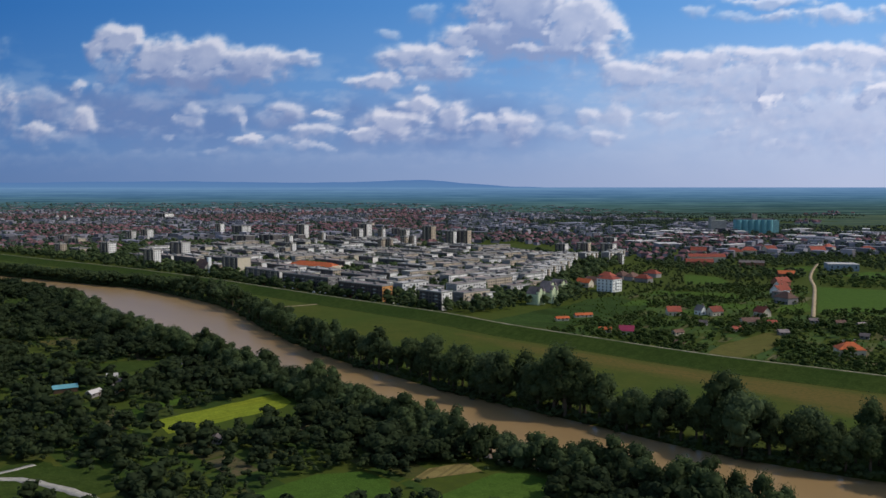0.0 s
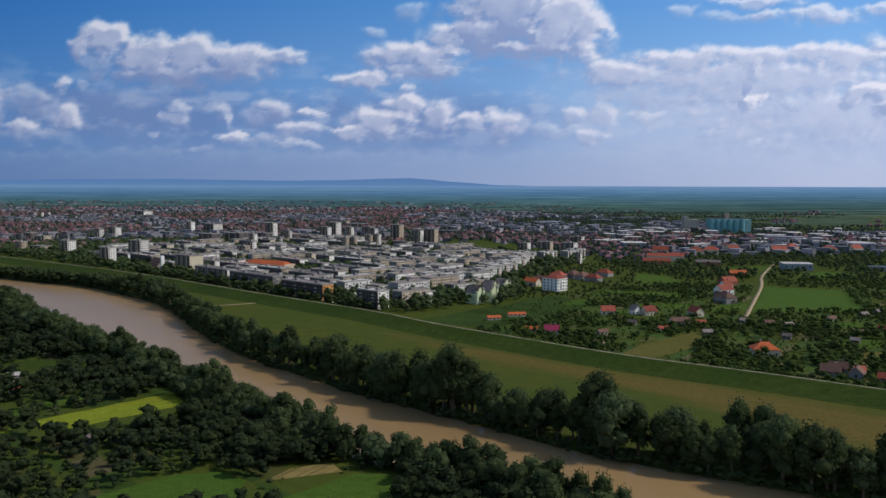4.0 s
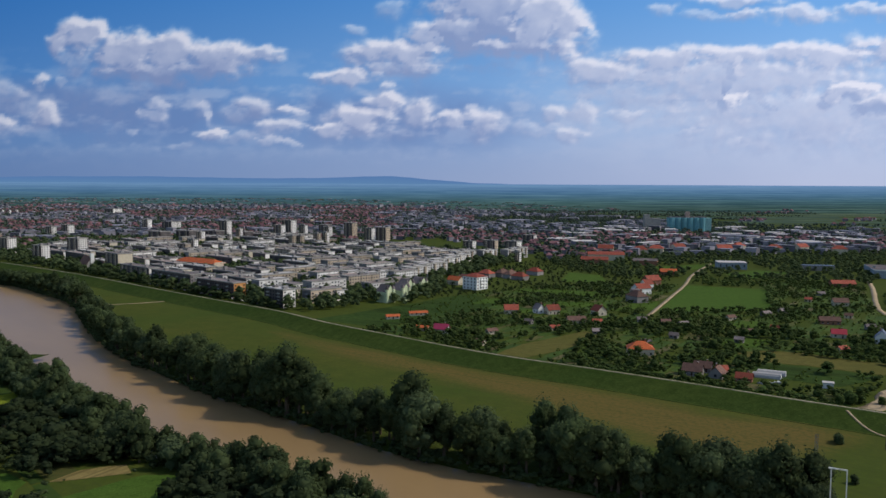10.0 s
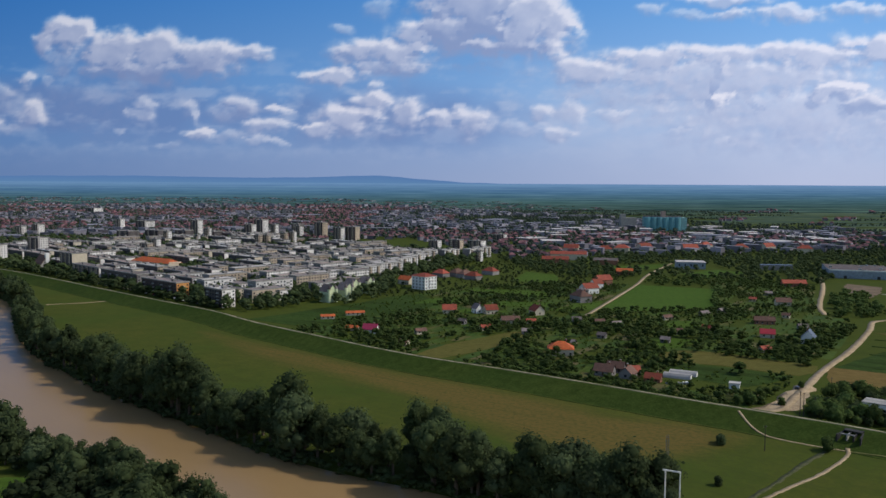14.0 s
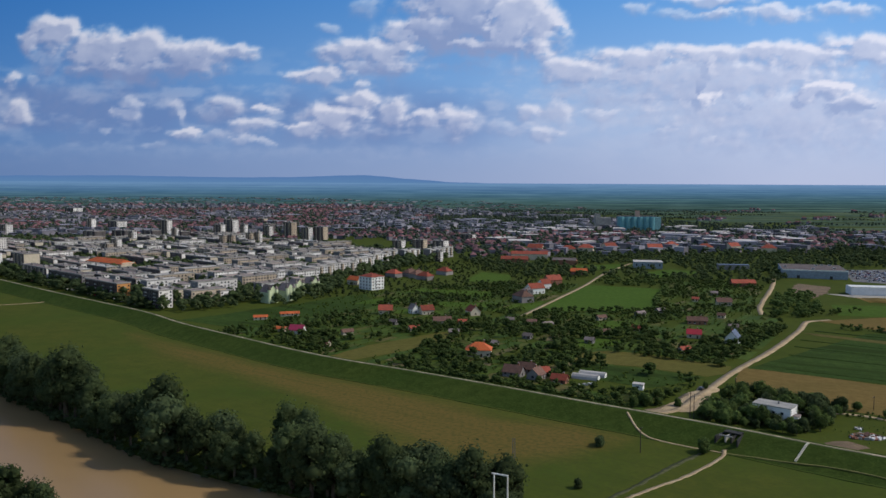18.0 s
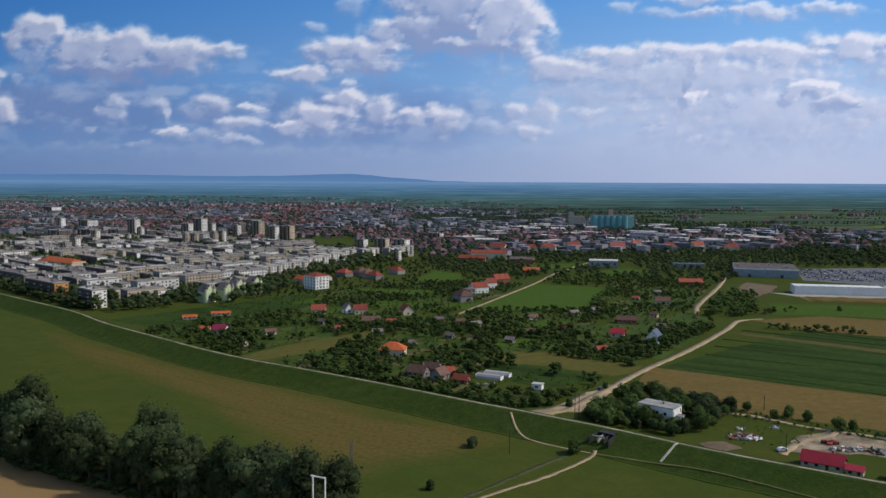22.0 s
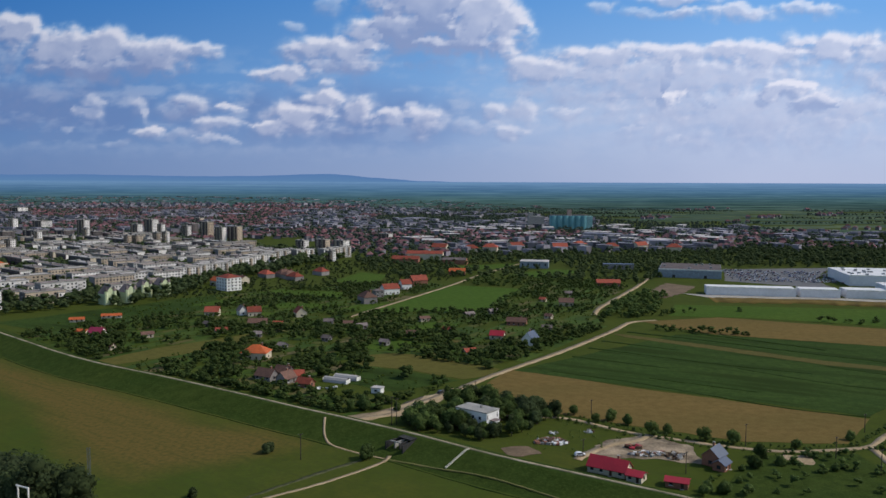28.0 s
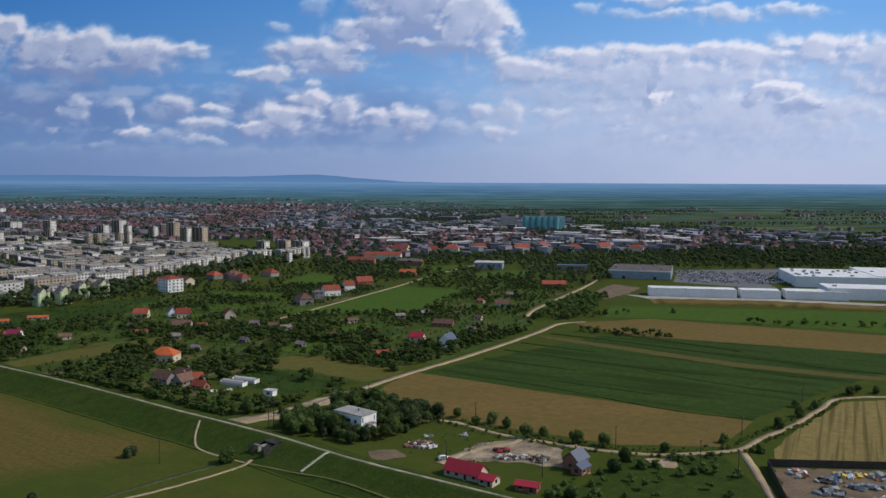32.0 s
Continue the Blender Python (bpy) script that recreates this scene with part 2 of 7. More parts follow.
def facade(name, wall, wall2, bay=3.3, storey=2.85, vary=0.2):
    """Rendered panel wall with a grid of dark windows and panel joints, laid out in metres by the face's own map."""
    m, nt, bsdf = nodes_of(name)
    uv = nt.nodes.new("ShaderNodeUVMap")
    sep = nt.nodes.new("ShaderNodeSeparateXYZ")
    nt.links.new(uv.outputs[0], sep.inputs[0])

    def band(sock, period, lo, hi):
        d = add(nt, "ShaderNodeMath", op="DIVIDE", _1=period)
        nt.links.new(sock, d.inputs[0])
        f = add(nt, "ShaderNodeMath", op="FRACT")
        nt.links.new(d.outputs[0], f.inputs[0])
        g, l = add(nt, "ShaderNodeMath", op="GREATER_THAN", _1=lo), add(nt, "ShaderNodeMath", op="LESS_THAN", _1=hi)
        nt.links.new(f.outputs[0], g.inputs[0]), nt.links.new(f.outputs[0], l.inputs[0])
        mu = add(nt, "ShaderNodeMath", op="MULTIPLY")
        nt.links.new(g.outputs[0], mu.inputs[0]), nt.links.new(l.outputs[0], mu.inputs[1])
        return mu.outputs[0], d.outputs[0]

    bx, cx = band(sep.outputs[0], bay, 0.26, 0.74)
    bz, cz = band(sep.outputs[1], storey, 0.32, 0.82)
    both = add(nt, "ShaderNodeMath", op="MULTIPLY")
    nt.links.new(bx, both.inputs[0]), nt.links.new(bz, both.inputs[1])
    # loggia bays stay flat; the shade of their recess is in the wall colour
    loggia_shade, _ = band(sep.outputs[0], bay * 4, 0.0, 0.25)
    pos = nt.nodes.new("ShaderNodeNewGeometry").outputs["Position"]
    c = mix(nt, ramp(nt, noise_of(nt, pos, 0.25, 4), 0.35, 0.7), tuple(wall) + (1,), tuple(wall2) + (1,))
    c = mix(nt, loggia_shade, c, tuple(0.62 * v for v in wall) + (1,))
    hs = nt.nodes.new("ShaderNodeHueSaturation")
    info = nt.nodes.new("ShaderNodeObjectInfo")
    v = nt.nodes.new("ShaderNodeMapRange")
    v.inputs["To Min"].default_value, v.inputs["To Max"].default_value = 1 - vary, 1 + vary
    nt.links.new(info.outputs["Random"], v.inputs["Value"]), nt.links.new(v.outputs["Result"], hs.inputs["Value"])
    nt.links.new(c, hs.inputs["Color"])
    c = mix(nt, both.outputs[0], hs.outputs["Color"], (0.035, 0.04, 0.05, 1))
    nt.links.new(c, bsdf.inputs["Base Color"])
    r = nt.nodes.new("ShaderNodeMapRange")
    r.inputs["To Min"].default_value, r.inputs["To Max"].default_value = 0.85, 0.25
    nt.links.new(both.outputs[0], r.inputs["Value"]), nt.links.new(r.outputs["Result"], bsdf.inputs["Roughness"])
    bsdf.inputs["Specular IOR Level"].default_value = 0.2
    return m


# sun and shade by side are put into these: darker panels face the levee
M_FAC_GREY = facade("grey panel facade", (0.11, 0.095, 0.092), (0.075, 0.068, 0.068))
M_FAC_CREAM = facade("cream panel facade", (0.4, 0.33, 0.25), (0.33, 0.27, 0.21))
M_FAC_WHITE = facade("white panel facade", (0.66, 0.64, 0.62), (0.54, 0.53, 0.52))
M_FAC_SHADED = facade("shaded red-grey panel facade", (0.14, 0.105, 0.1), (0.11, 0.085, 0.085))


# ---- mesh helpers ----
class Geo:
    def __init__(self):
        self.v, self.f, self.uv = [], [], []

    def face(self, pts, uv=None):
        n = len(self.v)
        self.v += [tuple(p) for p in pts]
        self.f.append(tuple(range(n, n + len(pts))))
        self.uv += uv if uv else [(0.0, 0.0)] * len(pts)

    def box(self, x0, x1, y0, y1, z0, z1, bottom=False):
        a, b, c, d = (x0, y0), (x1, y0), (x1, y1), (x0, y1)
        s = 0.0
        for p, q in ((a, b), (b, c), (c, d), (d, a)):
            w = math.dist(p, q)
            self.face([(*p, z0), (*q, z0), (*q, z1), (*p, z1)], [(s, 0), (s + w, 0), (s + w, z1 - z0), (s, z1 - z0)])
            s += w
        self.face([(*a, z1), (*b, z1), (*c, z1), (*d, z1)])
        if bottom:
            self.face([(*d, z0), (*c, z0), (*b, z0), (*a, z0)])
        return self

    def prism(self, ring, z0, z1):
        n = len(ring)
        for i in range(n):
            p, q = ring[i], ring[(i + 1) % n]
            self.face([(*p, z0), (*q, z0), (*q, z1), (*p, z1)])
        self.face([(*p, z1) for p in ring])
        self.face([(*p, z0) for p in reversed(ring)])
        return self

    def tube(self, r0, r1, z0, z1, n=8, x=0.0, y=0.0):
        lo = [(x + r0 * math.cos(2 * math.pi * i / n), y + r0 * math.sin(2 * math.pi * i / n), z0) for i in range(n)]
        hi = [(x + r1 * math.cos(2 * math.pi * i / n), y + r1 * math.sin(2 * math.pi * i / n), z1) for i in range(n)]
        for i in range(n):
            j = (i + 1) % n
            self.face([lo[i], lo[j], hi[j], hi[i]])
        self.face(hi)
        return self

    def gable(self, w, d, z, h, over=0.5, t=0.18):
        """A gable roof, its ridge along x, with thickness and overhang."""
        x0, x1, y0, y1 = -w / 2 - over, w / 2 + over, -d / 2 - over, d / 2 + over
        zb = z - over * 2 * h / d
        for dz in (0.0, t):
            a = [(x0, y0, zb + dz), (x1, y0, zb + dz), (x1, 0, z + h + dz), (x0, 0, z + h + dz)]
            b = [(x1, y1, zb + dz), (x0, y1, zb + dz), (x0, 0, z + h + dz), (x1, 0, z + h + dz)]
            for f in (a, b):
                self.face(f if dz else f[::-1])
        self.face([(x0, y0, zb), (x1, y0, zb), (x1, y0, zb + t), (x0, y0, zb + t)])
        self.face([(x1, y1, zb), (x0, y1, zb), (x0, y1, zb + t), (x1, y1, zb + t)])
        for x, s in ((x0, 1), (x1, -1)):
            for y in (y0, y1):
                f = [(x, y, zb), (x, y, zb + t), (x, 0, z + h + t), (x, 0, z + h)]
                self.face(f)
        return self

    def hip(self, w, d, z, h, over=0.5, t=0.15):
        x0, x1, y0, y1 = -w / 2 - over, w / 2 + over, -d / 2 - over, d / 2 + over
        rx = max(0.3, (w - d) / 2)
        A, B, C, D = (x0, y0, z), (x1, y0, z), (x1, y1, z), (x0, y1, z)
        P, Q = (-rx, 0, z + h), (rx, 0, z + h)
        self.face([A, B, Q, P]), self.face([B, C, Q]), self.face([C, D, P, Q]), self.face([D, A, P])
        for p, q in ((A, B), (B, C), (C, D), (D, A)):
            self.face([(p[0], p[1], z - t), (q[0], q[1], z - t), q, p])
        self.face([(x, y, z - t) for x, y, _ in (D, C, B, A)])
        return self

    def walls(self, w, d, h, gable=0.0):
        """House walls: a box without top, with gable triangles over the short sides."""
        self.box(-w / 2, w / 2, -d / 2, d / 2, -0.5, h)
        if gable:
            for x, s in ((w / 2, 1), (-w / 2, -1)):
                f = [(x, -d / 2, h), (x, d / 2, h), (x, 0, h + gable)]
                self.face(f if s > 0 else f[::-1])
        return self

    def data(self, name, material, uv=False):
        me = bpy.data.meshes.new(name)
        me.from_pydata(self.v, [], self.f)
        if uv:
            layer = me.uv_layers.new(name="metres")
            layer.data.foreach_set("uv", np.array(self.uv, dtype=np.float32).ravel())
        if material:
            me.materials.append(material)
        me.update()
        return me


def part(name, geo, material, parent=None, label="", at=None, uv=False):
    me = geo if isinstance(geo, bpy.types.Mesh) else geo.data(name, material, uv)
    ob = new(name, me)
    if parent:
        ob.parent = parent
    if at is not None:
        ob.matrix_basis = at
    if label:
        tagged(ob, label)
    return ob


def thing(name, m, label, category, group="", kind=""):
    ob = new(name)
    ob.empty_display_size = 0.5
    ob.matrix_basis = m
    return tagged(ob, label, category, group, kind)


def arrays(name, v, f, material, smooth=False):
    """A mesh from numpy arrays of vertices and triangles or quads."""
    me = bpy.data.meshes.new(name)
    me.vertices.add(len(v))
    me.vertices.foreach_set("co", np.asarray(v, np.float32).ravel())
    n = f.shape[1]
    me.loops.add(f.size)
    me.loops.foreach_set("vertex_index", f.astype(np.int32).ravel())
    me.polygons.add(len(f))
    me.polygons.foreach_set("loop_start", np.arange(0, f.size, n, dtype=np.int32))
    me.polygons.foreach_set("loop_total", np.full(len(f), n, np.int32))
    if smooth:
        me.polygons.foreach_set("use_smooth", np.ones(len(f), bool))
    if material:
        me.materials.append(material)
    me.update(calc_edges=True)
    me.validate()
    return me


# ---- the plan: river, levee ----
FAR_BANK = [(-900, 1180), (-700, 1075), (-523, 975), (-386, 890), (-308, 843), (-242, 777), (-187, 710), (-146, 634), (-110, 565), (-66, 496), (-26, 448), (2, 415), (30, 388),
            (66, 354), (96, 324), (128, 300), (157, 283), (200, 258), (260, 230), (340, 190), (450, 130), (600, 40)]
NEAR_BANK = [(-900, 1090), (-700, 985), (-560, 905), (-471, 862), (-374, 780), (-252, 615), (-175, 527), (-129, 478), (-84, 421), (-50, 383), (-21, 350), (8, 316), (35, 298), (54, 283),
             (72, 268), (100, 240), (150, 210), (230, 170), (310, 130), (420, 70), (560, -20)]
CREST = [(-1100, 1560), (-800, 1320), (-560, 1130), (-400, 1005), (-300, 920), (-225, 851), (-131, 757), (-58, 686), (3, 627), (46, 575), (97, 523), (134, 486), (166, 458), (207, 428),
         (247, 397), (283, 368), (309, 348), (336, 326), (365, 300), (399, 274), (430, 250), (500, 190), (600, 100)]


def smooth_line(pts, step=6.0):
    """A polyline through the points, rounded, at even steps."""
    p = np.array(pts, float)
    out = []
    for i in range(len(p) - 1):
        a, b, c, d = p[max(i - 1, 0)], p[i], p[i + 1], p[min(i + 2, len(p) - 1)]
        n = max(1, int(np.hypot(*(c - b)) / step))
        for k in range(n):
            t = k / n
            out.append(0.5 * (2 * b + (c - a) * t + (2 * a - 5 * b + 4 * c - d) * t * t + (3 * b - a - 3 * c + d) * t ** 3))
    out.append(p[-1])
    return np.array(out)


def normals_of(line):
    t = np.gradient(line, axis=0)
    t /= np.hypot(t[:, 0], t[:, 1])[:, None]
    return np.stack([-t[:, 1], t[:, 0]], 1)


def dist_to(line, q):
    """Distance of many places to a polyline."""
    best = np.full(len(q), 1e9)
    for a, b in zip(line[:-1], line[1:]):
        ab = b - a
        t = np.clip(((q - a) @ ab) / (ab @ ab), 0, 1)
        best = np.minimum(best, np.hypot(*(q - a - t[:, None] * ab).T))
    return best


def inside(poly, q):
    p = np.array(poly, float)
    r = np.zeros(len(q), bool)
    for (x0, y0), (x1, y1) in zip(p, np.roll(p, -1, 0)):
        if y0 == y1:
            continue
        c = ((q[:, 1] < y0) != (q[:, 1] < y1)) & (q[:, 0] < (x1 - x0) * (q[:, 1] - y0) / (y1 - y0) + x0)
        r ^= c
    return r


far_line, near_line, crest_line = smooth_line(FAR_BANK, 12), smooth_line(NEAR_BANK, 12), smooth_line(CREST, 8)
RIVER = [tuple(p) for p in far_line] + [tuple(p) for p in near_line[::-1]]
FLAT_TO, EDGE = 3150.0, 4690.0


def ground_z(x, y):
    """The height of the land: flat, a river bed, and beyond the flat part a slow rise to the horizon."""
    x, y = np.asarray(x, float), np.asarray(y, float)
    z = np.zeros_like(y)
    far = y > FLAT_TO
    s = np.clip((y - FLAT_TO) / (EDGE - FLAT_TO), 0, 1)
    z = np.where(far, 101 - 101 * y * (1 - s) / FLAT_TO, z)
    z = np.where(far, np.maximum(z, 0), z)
    return z


# ---- ground ----
DRY = [(10, 566), (114, 475), (193, 411), (248, 360), (278, 347), (292, 330), (262, 306), (238, 292), (214, 308), (187, 350), (154, 396), (118, 434), (60, 490)]


def build_ground():
    xs = np.concatenate([np.linspace(-4900, -560, 60), np.arange(-555, 860, 6.5), np.linspace(865, 5200, 60)])
    ys = np.concatenate([np.linspace(-1500, 195, 20), np.arange(200, 1005, 6.5), np.linspace(1010, FLAT_TO, 70), np.linspace(FLAT_TO + 20, EDGE, 60)])
    X, Y = np.meshgrid(xs, ys)
    q = np.stack([X.ravel(), Y.ravel()], 1)
    z = ground_z(q[:, 0], q[:, 1])
    near = (q[:, 0] > -950) & (q[:, 0] < 700) & (q[:, 1] < 1250)
    idx = np.where(near)[0]
    qq = q[idx]
    d = np.minimum(dist_to(far_line, qq), dist_to(near_line, qq))
    d = np.where(inside(RIVER, qq), -d, d)
    z[idx] = np.where(d < 6, np.maximum(-6, -3 + d * 0.5), 0) * (d < 6)
    dry = np.zeros(len(q))
    poly = np.array(DRY + DRY[:1], float)
    dd = dist_to(poly, qq)
    dd = np.where(inside(DRY, qq), dd, -dd)
    dry[idx] = np.clip(0.5 + dd / 34, 0, 1)
    side = np.interp(q[:, 0], crest_line[:, 0], crest_line[:, 1])
    rough_ = np.clip((q[:, 1] - side - 30) / 20, 0, 1)
    nx, ny = len(xs), len(ys)
    i = np.arange(nx * ny).reshape(ny, nx)
    f = np.stack([i[:-1, :-1], i[:-1, 1:], i[1:, 1:], i[1:, :-1]], -1).reshape(-1, 4)
    m, nt, bsdf = nodes_of("grassland")
    pos = nt.nodes.new("ShaderNodeNewGeometry").outputs["Position"]
    at = nt.nodes.new("ShaderNodeAttribute")
    at.attribute_name = "dry"
    n1, n2, n3 = noise_of(nt, pos, 0.012, 5, 0.6), noise_of(nt, pos, 0.09, 5, 0.65), noise_of(nt, pos, 0.5, 4, 0.65)
    c = mix(nt, ramp(nt, n1, 0.38, 0.62), (0.042, 0.066, 0.011, 1), (0.064, 0.07, 0.013, 1))
    c = mix(nt, ramp(nt, n2, 0.42, 0.7), c, (0.042, 0.058, 0.01, 1))
    su = add(nt, "ShaderNodeMath", op="ADD")
    nt.links.new(at.outputs["Fac"], su.inputs[0])
    st = noise_of(nt, pos, 0.05, 6, 0.78, ((0.4, 1, 1), -42))
    nt.links.new(st, su.inputs[1])
    c = mix(nt, ramp(nt, su.outputs[0], 0.8, 1.35), c, (0.105, 0.076, 0.022, 1))
    land = nt.nodes.new("ShaderNodeAttribute")
    land.attribute_name = "rough"
    rough_fac = add(nt, "ShaderNodeMath", op="MULTIPLY", _1=0.75)
    nt.links.new(land.outputs["Fac"], rough_fac.inputs[0])
    c = mix(nt, rough_fac.outputs[0], c, mix(nt, ramp(nt, n2, 0.35, 0.65), (0.034, 0.05, 0.008, 1), (0.055, 0.07, 0.011, 1)))
    row = noise_of(nt, pos, 0.35, 3, 0.6, ((0.03, 1, 1), -40))
    c = mix(nt, ramp(nt, row, 0.5, 1.0), c, (0.038, 0.052, 0.012, 1))
    c = mix(nt, ramp(nt, n3, 0.42, 0.8), c, (0.04, 0.052, 0.014, 1))
    nt.links.new(c, bsdf.inputs["Base Color"])
    bsdf.inputs["Roughness"].default_value, bsdf.inputs["Specular IOR Level"].default_value = 0.95, 0.02
    bp = nt.nodes.new("ShaderNodeBump")
    bp.inputs["Strength"].default_value, bp.inputs["Distance"].default_value = 0.22, 0.4
    nt.links.new(n3, bp.inputs["Height"]), nt.links.new(bp.outputs["Normal"], bsdf.inputs["Normal"])
    me = arrays("ground", np.stack([q[:, 0], q[:, 1], z], 1), f, m, True)
    a = me.attributes.new("dry", "FLOAT", "POINT")
    a.data.foreach_set("value", dry.astype(np.float32))
    r_ = me.attributes.new("rough", "FLOAT", "POINT")
    r_.data.foreach_set("value", rough_.astype(np.float32))
    tagged(new("ground", me), "flat green and dry-brown grassland of a river plain", "ground", kind="structure")


build_ground()


def sheet(name, ring, z, material, label, category, kind="structure"):
    """A thin piece of land cover with a slightly raised body, from its outline."""
    me = bpy.data.meshes.new(name)
    bm = bmesh.new()
    rs = np.random.default_rng(int(abs(ring[0][0]) * 7 + abs(ring[0][1])))
    edge_, rag = [], 1.3 if category in ("yard", "bare ground", "clearing") else 0.7
    for (x0, y0), (x1, y1) in zip(ring, ring[1:] + ring[:1]):
        n = max(1, int(math.dist((x0, y0), (x1, y1)) / (3.0 if rag > 1 else 7.0)))
        for k in range(n):
            j = rag * rs.uniform(-1, 1, 2) if k else (0, 0)
            edge_.append((x0 + (x1 - x0) * k / n + j[0], y0 + (y1 - y0) * k / n + j[1]))
    vs = [bm.verts.new((x, y, z)) for x, y in edge_]
    f = bm.faces.new(vs)
    f.normal_update()
    if f.normal.z < 0:
        f.normal_flip()
    ex = bmesh.ops.extrude_face_region(bm, geom=[f])
    for v in ex["geom"]:
        if isinstance(v, bmesh.types.BMVert):
            v.co.z += 0.04
    bmesh.ops.triangulate(bm, faces=bm.faces[:])
    bm.to_mesh(me)
    bm.free()
    me.materials.append(material)
    return tagged(new(name, me), label, category, kind=kind)


def ribbon(name, pts, width, z, material, label, category, step=4.0, wobble=0.25, kind="structure", rise=None):
    line = smooth_line(pts, step)
    n = normals_of(line)
    rng = np.random.default_rng(len(pts) * 7 + int(width * 10))
    wl = width / 2 * (1 + wobble * rng.uniform(-1, 1, len(line)))
    wr = width / 2 * (1 + wobble * rng.uniform(-1, 1, len(line)))
    zz = np.full(len(line), z) if rise is None else np.array([rise(*q) for q in line]) + z
    L = np.column_stack([line + n * wl[:, None], zz])
    R = np.column_stack([line - n * wr[:, None], zz])
    lo = np.array([0, 0, 0.25])
    v = np.concatenate([L, R, L - lo, R - lo])
    k = len(line)
    i = np.arange(k - 1)
    f = np.concatenate([np.stack([i + k, i + k + 1, i + 1, i], 1), np.stack([i, i + 1, i + 1 + 2 * k, i + 2 * k], 1), np.stack([i + 3 * k, i + 1 + 3 * k, i + 1 + k, i + k], 1)])
    return tagged(new(name, arrays(name, v, f, material)), label, category, kind=kind)


# water
def build_water():
    m, nt, bsdf = nodes_of("muddy water")
    pos = nt.nodes.new("ShaderNodeNewGeometry").outputs["Position"]
    c = mix(nt, ramp(nt, noise_of(nt, pos, 0.02, 4, 0.6, ((0.3, 1, 1), -45)), 0.35, 0.65), (0.26, 0.17, 0.078, 1), (0.22, 0.145, 0.068, 1))
    nt.links.new(c, bsdf.inputs["Base Color"])
    bsdf.inputs["Roughness"].default_value = 0.28
    bsdf.inputs["Specular IOR Level"].default_value = 0.16
    bp = nt.nodes.new("ShaderNodeBump")
    bp.inputs["Strength"].default_value, bp.inputs["Distance"].default_value = 0.06, 0.1
    nt.links.new(noise_of(nt, pos, 0.5, 3, 0.6, ((0.5, 1, 1), -45)), bp.inputs["Height"]), nt.links.new(bp.outputs["Normal"], bsdf.inputs["Normal"])
    n = min(len(far_line), len(near_line)) * 2
    res = lambda l: np.stack([np.interp(np.linspace(0, 1, n), np.linspace(0, 1, len(l)), l[:, k]) for k in (0, 1)], 1)
    a, b = res(far_line), res(near_line)
    o = (a - b) / np.hypot(*(a - b).T)[:, None] * 4
    v = np.concatenate([np.column_stack([a + o, np.full(n, -3.0)]), np.column_stack([b - o, np.full(n, -3.0)])])
    i = np.arange(n - 1)
    tagged(new("river", arrays("river", v, np.stack([i, i + n, i + n + 1, i + 1], 1), m)), "slow muddy brown river with a smooth surface", "river", kind="structure")


build_water()


LEVEE = [(-20, -0.3), (-15, 0.5), (-3.2, 4.7), (-2.4, 5.0), (2.4, 5.0), (3.2, 4.7), (13, 0.5), (17, -0.3)]


def levee_z(x, y):
    """The levee's surface at a place, or the flat land beside it."""
    k = int(np.argmin(np.hypot(crest_line[:, 0] - x, crest_line[:, 1] - y)))
    o = float((np.array([x, y]) - crest_line[k]) @ normals_of(crest_line)[k])
    return max(0.0, float(np.interp(o, [p[0] for p in LEVEE], [p[1] for p in LEVEE])))


def build_levee():
    prof = LEVEE
    n = normals_of(crest_line)
    k = len(prof)
    # negative offsets lie on the river side
    v = np.concatenate([np.column_stack([crest_line + n * o, np.full(len(crest_line), z)]) for o, z in prof])
    m = len(crest_line)
    i = np.arange(m - 1)
    f = np.concatenate([np.stack([i + m * j, i + m * j + 1, i + m * (j + 1) + 1, i + m * (j + 1)], 1) for j in range(k - 1)])
    tagged(new("levee", arrays("levee", v, f, M_LEVEE, True)), "long grassy flood levee with steep turf slopes", "levee", kind="structure")
    ribbon("crest_path", CREST, 1.6, 5.1, M_GRAVEL, "narrow pale gravel path along the levee crest", "path", 6, 0.12)

    # ragged dark strip laid flat along the river-side foot
    toe = crest_line + n * (prof[0][0] + 0.6)
    ribbon("toe_ditch", [tuple(p) for p in toe[::3]], 0.8, 0.1, M_FURROW, "thin ragged dark line along the levee foot", "ditch", 5, 0.8)


build_levee()

# ---- fields and roads ----
GREEN_FIELD = [(302, 662), (379, 835), (447, 803), (396, 667)]
sheet("field", GREEN_FIELD, 0.06, M_F_GREEN, "large bright green wheat field beside a lane", "field")
DEEP = [(516, 562), (391, 456), (450, 417), (538, 362), (600, 412), (720, 500), (560, 566)]
sheet("field", DEEP, 0.06, M_F_DEEP, "deep green crop field with faint tractor lines", "field")
BROWN_NEAR = [(388, 462), (448, 415), (536, 358), (508, 324), (468, 328), (427, 352), (398, 372), (368, 412)]
sheet("field", BROWN_NEAR, 0.05, M_F_BROWN, "brown tilled field beside the dirt road", "field")
BROWN_FAR = [(507, 615), (572, 632), (708, 560), (900, 480), (860, 440), (674, 500), (540, 562)]
sheet("field", BROWN_FAR, 0.10, M_F_BROWN, "brown ploughed field below the shopping centre", "field")
sheet("field", [(472, 566), (480, 563), (535, 515), (576, 476), (604, 459), (633, 442), (760, 385), (755, 375), (627, 433), (571, 465), (531, 503), (478, 553)], 0.12, M_F_DRYSTRIP, "strip of tilled brown soil between crops", "field")
sheet("field", [(536, 640), (560, 700), (790, 655), (900, 610), (721, 568), (598, 630)], 0.06, M_F_BRIGHT, "fresh green meadow strip below the shopping centre", "field")
